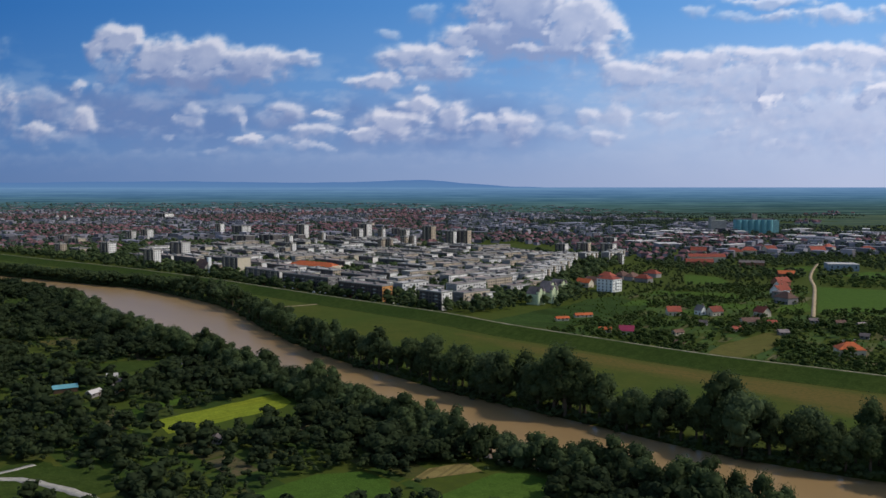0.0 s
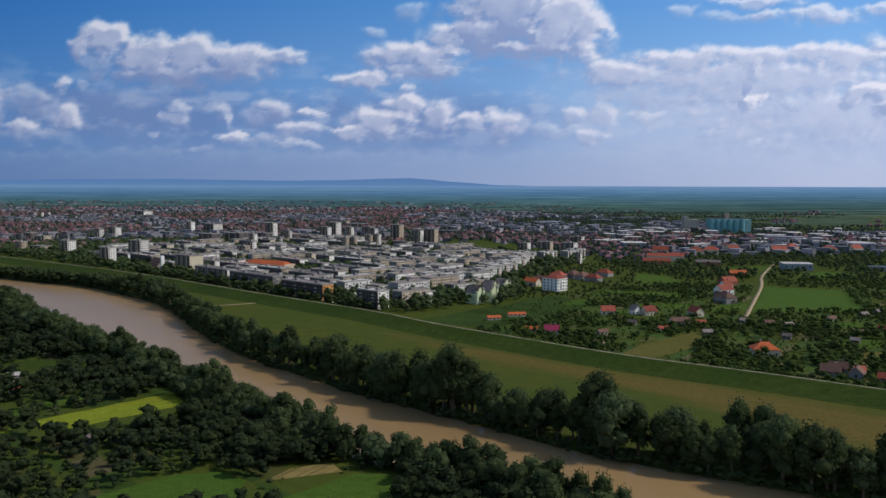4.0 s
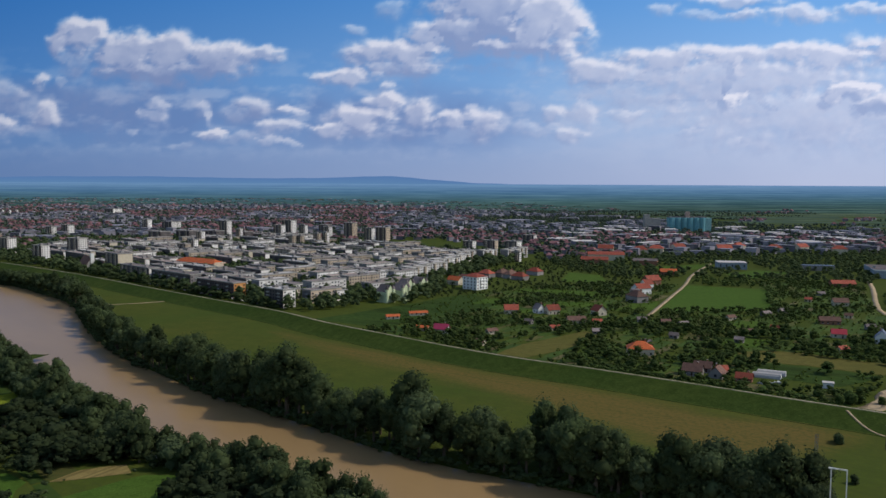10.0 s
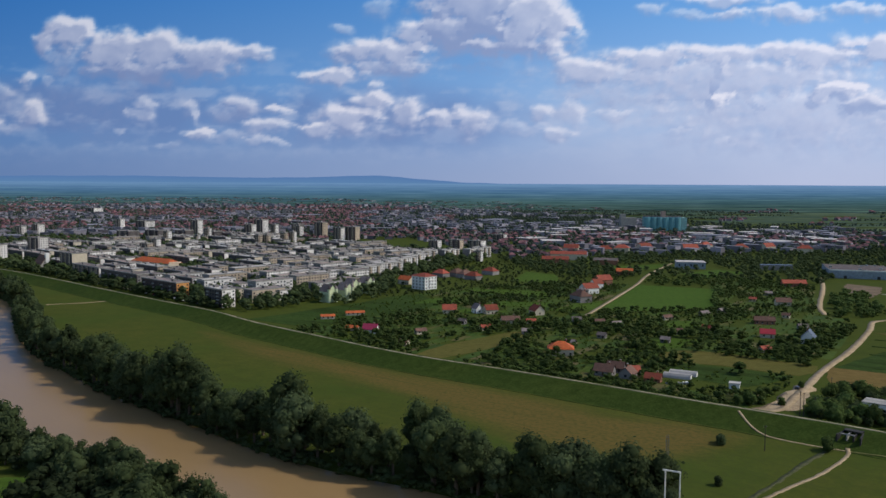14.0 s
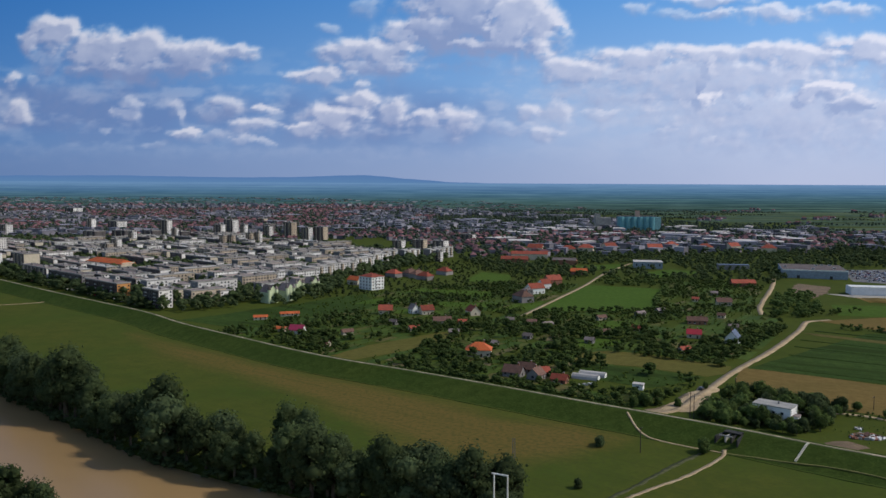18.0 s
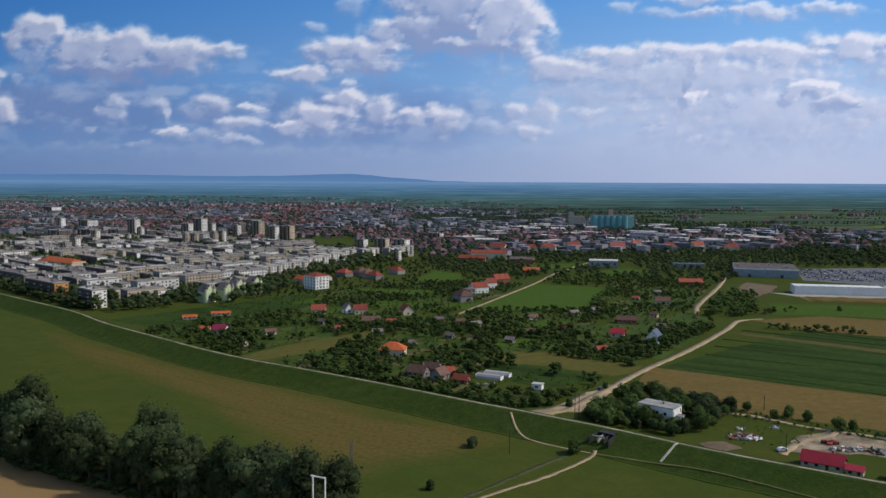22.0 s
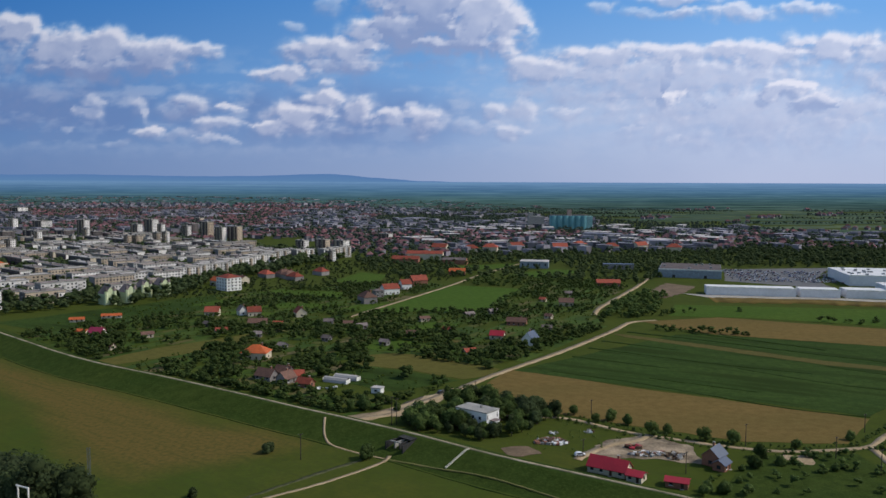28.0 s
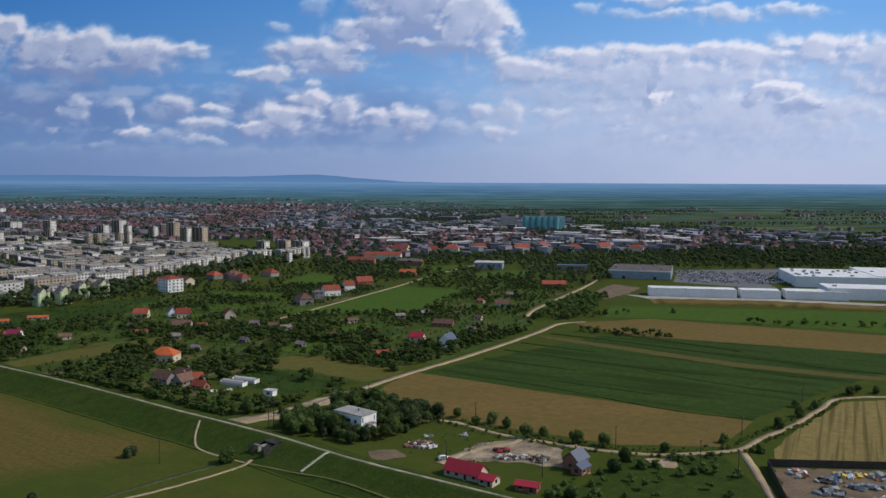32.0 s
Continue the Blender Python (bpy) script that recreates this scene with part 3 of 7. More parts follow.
sheet("field", [(592, 388), (614, 391), (740, 383), (640, 285), (522, 304), (528, 320), (550, 346)], 0.06, M_F_STUBBLE, "straw-coloured stubble field in parallel rows", "field")
sheet("field", [(297, 474), (305, 497), (321, 504), (339, 499), (384, 460), (374, 443), (362, 436), (330, 462)], 0.06, M_F_DRY, "dry olive-green grass field beside the road", "field")
sheet("field", [(293, 458), (297, 472), (330, 458), (360, 434), (336, 418), (325, 412), (301, 430)], 0.06, M_F_DEEP, "green mown grass below the olive field", "field")
sheet("field", [(152, 484), (177, 523), (225, 570), (238, 556), (197, 502), (166, 474)], 0.06, M_F_DRY, "narrow beige field strip behind the levee", "field")
sheet("field", [(253, 863), (280, 956), (309, 927), (303, 859)], 0.06, M_F_BRIGHT, "bright green meadow between gardens", "field")
sheet("field", [(194, 783), (208, 804), (276, 783), (273, 737)], 0.06, M_F_BRIGHT, "light green meadow behind the white house", "field")
sheet("field", [(30, 619), (53, 642), (75, 671), (109, 706), (131, 742), (157, 760), (178, 709), (155, 655), (123, 634), (104, 610), (86, 579), (54, 603)], 0.06, M_F_DEEP, "green allotment meadow at the levee foot", "field")
sheet("field", [(386, 1022), (470, 1059), (460, 1010), (393, 969)], 0.06, M_F_BRIGHT, "bright green meadow beside the lane", "field")
sheet("field", [(455, 945), (511, 989), (540, 958), (471, 900)], 0.06, M_F_GREEN, "green meadow in front of the warehouse", "field")
sheet("field", [(455, 300), (470, 311), (505, 312), (504, 265), (440, 258), (436, 272)], 0.07, M_LEVEE, "rough green pasture beside the farm road", "field")
for ring in ([(181, 655), (196, 672), (232, 660), (215, 640)], [(262, 662), (300, 668), (318, 720), (290, 700)], [(205, 690), (230, 715), (285, 705), (262, 682)], [(330, 590), (352, 615), (372, 606), (350, 582)], [(300, 520), (322, 548), (345, 535), (320, 512)], [(150, 700), (170, 735), (205, 742), (190, 705)]):
    sheet("field", ring, 0.07, M_F_BRIGHT, "patch of fresh green meadow between gardens", "field")
for line, w in (([(460, 540), (501, 509)], 2.6), ([(446, 518), (480, 492), (513, 468), (553, 444)], 2.4), ([(431, 493), (479, 459)], 1.8), ([(461, 437), (484, 421), (506, 406)], 2.2), ([(485, 572), (531, 538), (573, 502), (608, 474), (638, 451), (740, 402)], 3.6),
                ([(528, 566), (564, 537), (593, 507)], 4.0), ([(570, 463), (592, 442), (618, 432)], 2.4), ([(517, 458), (550, 424), (579, 405)], 1.6), ([(412, 454), (453, 425), (477, 403), (509, 375), (538, 361)], 1.5)):
    ribbon("crop_furrow", line, w, 0.16, M_FURROW, "dark furrow line running through the crop", "furrow", 3, 0.5)
sheet("bare_patch", [(476, 300), (474, 311), (486, 311), (482, 300)], 0.1, M_DIRT, "small patch of tan earth beside the farm road", "bare ground")
YELLOW = [(-124, 351), (-112, 332), (-73, 372), (-71, 382), (-81, 399)]
sheet("field", YELLOW, 0.06, M_F_YELLOW, "yellow-green flowering crop in a narrow field", "field")
MEADOW_A = [(-75, 250), (-44, 284), (-29, 287), (-18, 278), (-15, 250)]
MEADOW_B = [(-13, 250), (19, 285), (29, 285), (38, 276), (30, 250)]
DIRT_A = [(-11, 278), (-5, 290), (9, 296), (14, 287)]
sheet("field", MEADOW_A, 0.06, M_F_GREEN, "mown green meadow among riverside gardens", "field")
sheet("field", MEADOW_B, 0.06, M_F_GREEN, "mown green meadow near the river", "field")
sheet("field", DIRT_A, 0.07, M_F_STUBBLE, "bare sandy garden plot", "field")
LEFT_PATH = [(-190, 276), (-152, 279), (-142, 277), (-127, 270), (-110, 258), (-95, 240)]
ribbon("dirt_path", LEFT_PATH, 4.0, 0.12, M_PAVE, "pale bare dirt path through the gardens", "path")
ribbon("dirt_path", [(-175, 272), (-156, 285), (-148, 294)], 2.6, 0.14, M_PAVE, "short pale dirt path in the gardens", "path")
MAIN_ROAD = [(306, 358), (313, 366), (325, 371), (336, 386), (353, 409), (383, 451), (425, 504), (473, 572), (490, 600), (500, 613), (520, 620)]
ribbon("dirt_junction", [(300, 363), (311, 367), (322, 373), (334, 386), (346, 401), (356, 414)], 9.5, 0.11, M_DIRT, "wide trodden patch of pale dirt where tracks meet", "dirt", 4, 0.35)
ribbon("dirt_road", MAIN_ROAD, 4.4, 0.14, M_DIRT, "wide pale unpaved road crossing the fields", "road", 4, 0.13)
sheet("bare_ground", [(318, 372), (340, 400), (356, 418), (349, 395), (338, 378), (330, 368)], 0.09, M_DIRT, "churned pale earth beside the dirt road", "bare ground")
ribbon("dirt_road", [(478, 645), (490, 680), (512, 725), (563, 826), (610, 930), (640, 985)], 4.5, 0.14, M_DIRT, "pale dirt lane between garden plots", "road", 6, 0.2)
ribbon("lane", [(288, 640), (327, 726), (376, 835), (413, 928), (466, 1037), (500, 1100)], 3.4, 0.14, M_DIRT, "pale straight lane along the green field", "road", 6, 0.1)
FARM_ROAD = [(350, 372), (375, 368), (389, 366), (404, 362), (422, 344), (439, 333), (457, 323), (477, 316), (499, 317), (515, 321), (530, 335), (549, 350), (575, 376), (596, 395), (640, 396), (760, 385)]
ribbon("farm_road", FARM_ROAD, 2.7, 0.14, M_DIRT, "narrow pale farm road", "road", 4, 0.2)
ribbon("farm_road", [(515, 320), (513, 310), (511, 299), (506, 275), (500, 240)], 3.2, 0.16, M_DIRT, "pale farm road turning off at a crossing", "road", 4, 0.15)
ribbon("farm_road", [(431, 338), (426, 332), (414, 327), (404, 318), (396, 309)], 4.0, 0.16, M_DIRT, "pale spur track to a farmyard", "road", 3, 0.2)
YARD = [(411, 330), (430, 338), (445, 322), (441, 302), (424, 309), (401, 312)]
sheet("farmyard", YARD, 0.08, M_YARD, "bare trampled earth of a farmyard", "yard")
sheet("bare_ground", [(369, 323), (373, 313), (384, 316), (380, 325)], 0.08, M_BARE, "tilled bare earth plot beside the levee", "bare ground")
ribbon("track", [(298, 352), (299, 340), (303, 329), (315, 318), (324, 312)], 1.0, 0.12, M_DIRT, "narrow trodden footpath down the levee", "path", 1.5, 0.2, rise=levee_z)
ribbon("track", [(326, 314), (321, 305), (303, 287), (286, 274), (262, 255)], 1.5, 0.12, M_DIRT, "worn earth track through the meadow", "path", 2, 0.3, rise=levee_z)
ribbon("track", [(324, 312), (341, 301), (359, 289), (371, 279), (390, 262)], 1.3, 0.11, M_TRACK, "faint worn track along the levee foot", "path", 2, 0.3, rise=levee_z)
ribbon("ditch", [(318, 313), (297, 293), (280, 275), (262, 258)], 1.8, 0.1, M_DITCH, "shallow stony ditch in the meadow", "ditch", 3, 0.5)
ribbon("drying_path", [(-150, 690), (-125, 700), (-108, 712)], 2.0, 0.12, M_DIRT, "worn bare streak in the riverside meadow", "path", 3, 0.4)

# ---- sky and distance ----
def fbm(u, v, octaves=5, seed=0, gain=0.55):
    """Layered smooth noise over two arrays, 0 to 1."""
    rng = np.random.default_rng(seed)
    total, amp, norm = np.zeros_like(u), 1.0, 0.0
    for o in range(octaves):
        ang = rng.uniform(0, 2 * np.pi, (256, 256))
        gx, gy = np.cos(ang), np.sin(ang)
        i, j = np.floor(u).astype(int), np.floor(v).astype(int)
        fu, fv = u - i, v - j
        su, sv = fu ** 3 * (fu * (fu * 6 - 15) + 10), fv ** 3 * (fv * (fv * 6 - 15) + 10)
        dot = lambda a, b: gx[(i + a) % 256, (j + b) % 256] * (fu - a) + gy[(i + a) % 256, (j + b) % 256] * (fv - b)
        n0, n1 = dot(0, 0) * (1 - su) + dot(1, 0) * su, dot(0, 1) * (1 - su) + dot(1, 1) * su
        total += amp * (n0 * (1 - sv) + n1 * sv)
        norm += amp
        amp *= gain
        u, v = u * 2.03 + 17.3, v * 2.03 + 5.1
    return np.clip(0.5 + total / norm * 1.1, 0, 1)


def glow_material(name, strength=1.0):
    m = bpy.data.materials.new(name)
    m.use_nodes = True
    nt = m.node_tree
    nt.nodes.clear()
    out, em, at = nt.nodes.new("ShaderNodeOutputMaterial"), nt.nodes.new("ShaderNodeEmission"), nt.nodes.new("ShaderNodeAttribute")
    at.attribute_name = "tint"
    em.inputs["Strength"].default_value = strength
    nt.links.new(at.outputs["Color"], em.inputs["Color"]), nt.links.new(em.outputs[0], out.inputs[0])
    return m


def to_lin(c):
    c = np.clip(c, 0, 255) / 255
    return np.where(c <= 0.04045, c / 12.92, ((c + 0.055) / 1.055) ** 2.4)


SKY_Y, PER_UNIT = 4715.0, 3.208
# heaps of cloud: centre across, height over the horizon, half width, half height (units of 3.3 m), weight, base darkness
CLOUDS = [(117, 256, 52, 30, 1.05, 0.25), (80, 242, 30, 22, 0.95, 0.3), (192, 226, 72, 38, 1, 0.45), (272, 226, 80, 36, 1, 0.45), (357, 218, 80, 30, 1, 0.5), (430, 226, 48, 16, 0.8, 0.4), (252, 196, 150, 20, 0.9, 0.8),
          (102, 210, 42, 20, 0.6, 0.6), (822, 303, 125, 62, 1.05, 0.75), (912, 290, 82, 55, 1.1, 0.35), (960, 273, 46, 48, 1.1, 0.25), (777, 266, 80, 35, 1, 0.95), (852, 240, 118, 16, 1, 1), (672, 228, 112, 30, 1, 0.4),
          (607, 230, 42, 14, 0.8, 0.4), (714, 256, 60, 32, 0.9, 0.5), (572, 188, 70, 16, 0.9, 0.3), (532, 190, 36, 10, 0.8, 0.3), (672, 203, 100, 16, 0.8, 0.6), (592, 266, 20, 12, 0.5, 0.4), (652, 308, 36, 16, 0.5, 0.4),
          (602, 113, 82, 28, 1, 0.35), (642, 141, 70, 22, 0.85, 0.4), (642, 168, 26, 9, 0.7, 0.3), (694, 126, 42, 30, 0.85, 0.5), (552, 98, 60, 12, 0.9, 0.3), (752, 112, 50, 18, 0.85, 0.35), (812, 112, 46, 28, 0.85, 0.4),
          (787, 132, 11, 14, 0.6, 0.3), (652, 86, 150, 12, 0.5, 0.8), (248, 131, 22, 22, 0.6, 0.25), (232, 118, 26, 14, 0.6, 0.3), (318, 134, 17, 20, 0.55, 0.3), (326, 118, 11, 14, 0.6, 0.3), (412, 138, 40, 22, 0.75, 0.6),
          (382, 122, 46, 20, 0.6, 0.5), (482, 130, 30, 9, 0.85, 0.3), (337, 88, 32, 10, 0.9, 0.25), (452, 98, 52, 16, 0.75, 0.35), (452, 72, 62, 8, 0.7, 0.3), (392, 78, 72, 12, 0.55, 0.4), (282, 66, 40, 8, 0.5, 0.4),
          (202, 88, 13, 8, 0.5, 0.3), (37, 173, 26, 13, 0.75, 0.3), (77, 178, 15, 12, 0.5, 0.3), (52, 122, 32, 22, 0.75, 0.35), (-28, 98, 42, 18, 0.8, 0.3), (-18, 146, 60, 30, 0.5, 0.5), (14, 93, 30, 10, 0.5, 0.3),
          (152, 138, 120, 55, 0.36, 1.3), (182, 93, 85, 30, 0.3, 1.3), (1012, 201, 72, 25, 0.9, 0.25), (1132, 221, 130, 20, 0.88, 0.25), (1252, 231, 132, 19, 0.92, 0.2), (1402, 231, 172, 21, 0.95, 0.2),
          (1552, 246, 122, 27, 1, 0.2), (1252, 186, 320, 46, 0.78, 0.35), (1402, 128, 350, 60, 0.68, 0.4), (1062, 166, 100, 30, 0.58, 0.4), (1257, 214, 15, 24, 1, 0.25), (1240, 170, 18, 28, 0.8, 1.2),
          (1258, 152, 27, 18, 1.25, 0.15), (1472, 172, 56, 18, 1.25, 0.2), (1440, 162, 25, 21, 1.15, 0.3), (1512, 146, 62, 15, 1, 1), (992, 128, 32, 27, 0.62, 0.3), (942, 128, 32, 16, 0.68, 0.35), (962, 92, 52, 12, 0.68, 0.4),
          (912, 98, 62, 14, 0.5, 0.4), (1072, 123, 62, 9, 0.6, 0.3), (1182, 100, 32, 6, 0.6, 0.3), (1262, 78, 22, 15, 0.6, 0.3), (1402, 111, 22, 7, 0.5, 0.3), (1122, 308, 32, 10, 0.55, 0.3), (1202, 299, 62, 9, 0.5, 0.3),
          (1262, 300, 52, 10, 0.7, 0.3), (1372, 302, 82, 14, 0.75, 0.25), (1492, 308, 84, 11, 0.7, 0.3), (1252, 323, 102, 8, 0.7, 0.3),
          (1750, 220, 240, 60, .9, .4), (-180, 150, 160, 60, .8, .5), (-260, 250, 180, 40, .8, .5), (-500, 180, 240, 90, .8, .5), (2050, 180, 240, 90, .8, .5), (300, 45, 700, 24, .35, .6)]


def build_sky():
    us, vs = np.arange(-1100, 2700, 3.6), np.concatenate([np.arange(-30, 345, 3.2), np.linspace(348, 900, 40)])
    keep = (us > -330) & (us < 1900)
    us = np.concatenate([us[us <= -330][::6], us[keep], us[us >= 1900][::6]])
    U, V = np.meshgrid(us, vs)

    def density(U, V):
        wx, wy = fbm(U / 60, V / 60, 4, 3) - 0.5, fbm(U / 60, V / 60, 4, 4) - 0.5
        u, v = U + 30 * wx, V + 22 * wy
        puff = fbm(U / 40, V / 30, 5, 5, 0.55) - 0.5
        d, base = np.zeros_like(U), np.zeros_like(U)
        for cx, cy, rx, ry, w, dk in CLOUDS:
            fall = np.where(v > cy, ry, ry * 1.55)
            q = 1 - np.sqrt(((u - cx) / rx) ** 2 + ((v - cy) / fall) ** 2)
            edge_ = np.where(v > cy, 1.7, 1.05)
            k = np.clip(q * edge_ + 0.3 + 1.15 * puff, 0, 1) * w * np.clip(q + 0.75, 0, 1)
            lower = np.clip(0.45 - (v - cy) / (2.0 * ry), 0, 1) * dk * 1.15
            base = np.where(k > d, lower, base)
            d = np.maximum(d, k)
        return d, base

    d, base = density(U, V)
    e, _ = density(U + 12, V + 9)
    lit = np.clip(0.62 + 1.0 * (d - e) - 0.95 * base + 0.36 * (fbm(U / 36, V / 28, 5, 9) - 0.5), 0, 1)[..., None]
    side = np.clip((U + 100) / 1500, 0, 1)[..., None]
    up = np.clip(V / 333, 0, 1)[..., None]
    top = np.array([52, 114, 186]) * (1 - side) + np.array([110, 163, 222]) * side
    mid = np.array([82, 132, 194]) * (1 - side) + np.array([152, 186, 228]) * side
    low = np.array([106, 136, 186]) * (1 - side) + np.array([170, 180, 210]) * side
    g = np.where(up > 0.45, mid + (top - mid) * np.clip((up - 0.45) / 0.5, 0, 1), low + (mid - low) * (up / 0.45))
    bright = np.array([222, 222, 236]) * np.ones_like(g)
    shade = (np.array([120, 138, 184]) * (1 - side) + np.array([146, 162, 200]) * side)
    cloud = shade + (bright - shade) * lit
    soft = np.clip(d * 1.02 + 0.26 * (fbm(U / 18, V / 15, 4, 15) - 0.5) * np.clip(d * 4, 0, 1), 0, 1)[..., None]
    a = soft * soft * (3 - 2 * soft) * np.clip(0.4 + V[..., None] / 120, 0, 0.92)
    # thin grey-blue cloud under the heaps and a milky veil to the east
    under = np.clip(1 - np.sqrt(((U - 230) / 260) ** 2 + ((V - 125) / 75) ** 2), 0, 1) + np.clip(1 - np.sqrt(((U - 20) / 160) ** 2 + ((V - 130) / 60) ** 2), 0, 1) + 0.95 * np.clip(1 - np.sqrt(((U - 660) / 330) ** 2 + ((V - 112) / 75) ** 2), 0, 1)
    under = np.clip(under * (0.4 + 1.3 * fbm(U / 80, V / 50, 5, 14)), 0, 0.75)[..., None]
    col = g + (np.array([104, 132, 184]) - g) * under
    veil = np.clip((U - 820) / 260, 0, 1) * np.clip(1 - np.abs(V - 110) / 135, 0, 1) ** 0.7 * 0.62
    col = col + (np.array([184, 194, 220]) - col) * np.clip(veil * (0.55 + 0.9 * fbm(U / 90, V / 40, 5, 12)), 0, 1)[..., None]
    wisp = np.clip((fbm(U / 85, V / 34, 5, 18) - 0.5) * 2.6, 0, 0.6) * np.clip(1 - np.abs(V - 130) / 110, 0, 1)
    col = col + (np.array([178, 190, 218]) - col) * wisp[..., None]
    haze = np.clip(1 - V / 95, 0, 1)[..., None] ** 1.2 * 0.8
    a = a * (1 - 0.75 * haze)
    col = col + (cloud - col) * a
    col = col + ((np.array([100, 130, 178]) * (1 - side) + np.array([174, 184, 212]) * side) - col) * haze
    rgb = to_lin(col * (0.94 + 0.1 * side))
    X = 215 + (SKY_Y - 6) * ((U - 784) / 1468 + 0.0239)
    Z = 102 + V * PER_UNIT
    ny, nx = U.shape
    v = np.stack([X.ravel(), np.full(X.size, SKY_Y), Z.ravel()], 1)
    i = np.arange(nx * ny).reshape(ny, nx)
    f = np.stack([i[:-1, :-1], i[:-1, 1:], i[1:, 1:], i[1:, :-1]], -1).reshape(-1, 4)
    me = arrays("sky_backdrop", v, f, glow_material("sky glow"))
    at = me.color_attributes.new("tint", "FLOAT_COLOR", "POINT")
    at.data.foreach_set("color", np.column_stack([rgb.reshape(-1, 3), np.ones(nx * ny)]).astype(np.float32).ravel())
    tagged(new("sky_backdrop", me), "blue summer sky with heaped white cumulus clouds", "sky", kind="structure")


build_sky()


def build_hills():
    """A low ridge on the horizon, its blue haze put into the glow colours."""
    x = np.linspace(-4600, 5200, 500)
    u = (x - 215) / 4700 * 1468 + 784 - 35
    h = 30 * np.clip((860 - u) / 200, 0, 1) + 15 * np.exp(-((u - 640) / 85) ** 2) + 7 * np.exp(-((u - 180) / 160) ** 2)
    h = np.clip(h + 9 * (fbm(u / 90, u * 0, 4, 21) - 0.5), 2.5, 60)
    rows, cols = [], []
    # haze blues of the foot and the ridge line
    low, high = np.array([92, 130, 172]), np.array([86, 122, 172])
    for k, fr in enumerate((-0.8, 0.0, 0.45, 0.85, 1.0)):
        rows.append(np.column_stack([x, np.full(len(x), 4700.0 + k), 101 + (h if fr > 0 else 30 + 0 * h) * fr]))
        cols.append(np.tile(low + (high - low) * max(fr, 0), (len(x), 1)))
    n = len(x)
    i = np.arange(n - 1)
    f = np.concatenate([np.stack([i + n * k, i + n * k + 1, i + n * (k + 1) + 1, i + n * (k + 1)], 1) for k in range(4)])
    me = arrays("hills_backdrop", np.concatenate(rows), f, glow_material("hazy hills glow"))
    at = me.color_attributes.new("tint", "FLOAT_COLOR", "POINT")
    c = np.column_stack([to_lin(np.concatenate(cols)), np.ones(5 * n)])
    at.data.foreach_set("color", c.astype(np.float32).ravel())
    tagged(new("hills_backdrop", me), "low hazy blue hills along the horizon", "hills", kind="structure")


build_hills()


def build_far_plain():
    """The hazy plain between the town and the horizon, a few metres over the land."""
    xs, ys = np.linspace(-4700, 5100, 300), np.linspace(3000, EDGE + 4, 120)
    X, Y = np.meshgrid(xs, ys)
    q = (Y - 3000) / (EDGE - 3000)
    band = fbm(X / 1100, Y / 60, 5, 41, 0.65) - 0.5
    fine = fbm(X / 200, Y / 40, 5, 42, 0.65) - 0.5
    # haze is put into the glow colours, bluer and paler towards the horizon
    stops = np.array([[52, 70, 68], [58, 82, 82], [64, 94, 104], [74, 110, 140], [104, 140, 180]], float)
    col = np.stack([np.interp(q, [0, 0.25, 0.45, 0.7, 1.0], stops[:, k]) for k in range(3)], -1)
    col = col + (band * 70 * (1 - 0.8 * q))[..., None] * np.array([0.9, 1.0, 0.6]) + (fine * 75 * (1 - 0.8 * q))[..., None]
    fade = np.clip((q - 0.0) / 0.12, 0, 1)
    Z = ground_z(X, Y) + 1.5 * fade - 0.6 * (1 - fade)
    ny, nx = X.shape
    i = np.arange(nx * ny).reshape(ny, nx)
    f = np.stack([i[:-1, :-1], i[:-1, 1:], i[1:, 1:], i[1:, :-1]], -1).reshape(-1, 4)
    me = arrays("plain_backdrop", np.stack([X.ravel(), Y.ravel(), Z.ravel()], 1), f, glow_material("hazy plain glow"))
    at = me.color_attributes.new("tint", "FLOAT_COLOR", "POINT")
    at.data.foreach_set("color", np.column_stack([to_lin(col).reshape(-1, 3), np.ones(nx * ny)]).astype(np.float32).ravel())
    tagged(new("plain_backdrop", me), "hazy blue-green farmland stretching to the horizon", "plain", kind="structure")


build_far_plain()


# ---- trees ----
def ico(sub=1):
    bm = bmesh.new()
    bmesh.ops.create_icosphere(bm, subdivisions=sub, radius=1)
    v = np.array([p.co[:] for p in bm.verts])
    f = np.array([[p.index for p in q.verts] for q in bm.faces])
    bm.free()
    return v, f


ICO1, ICO2 = ico(1), ico(2)


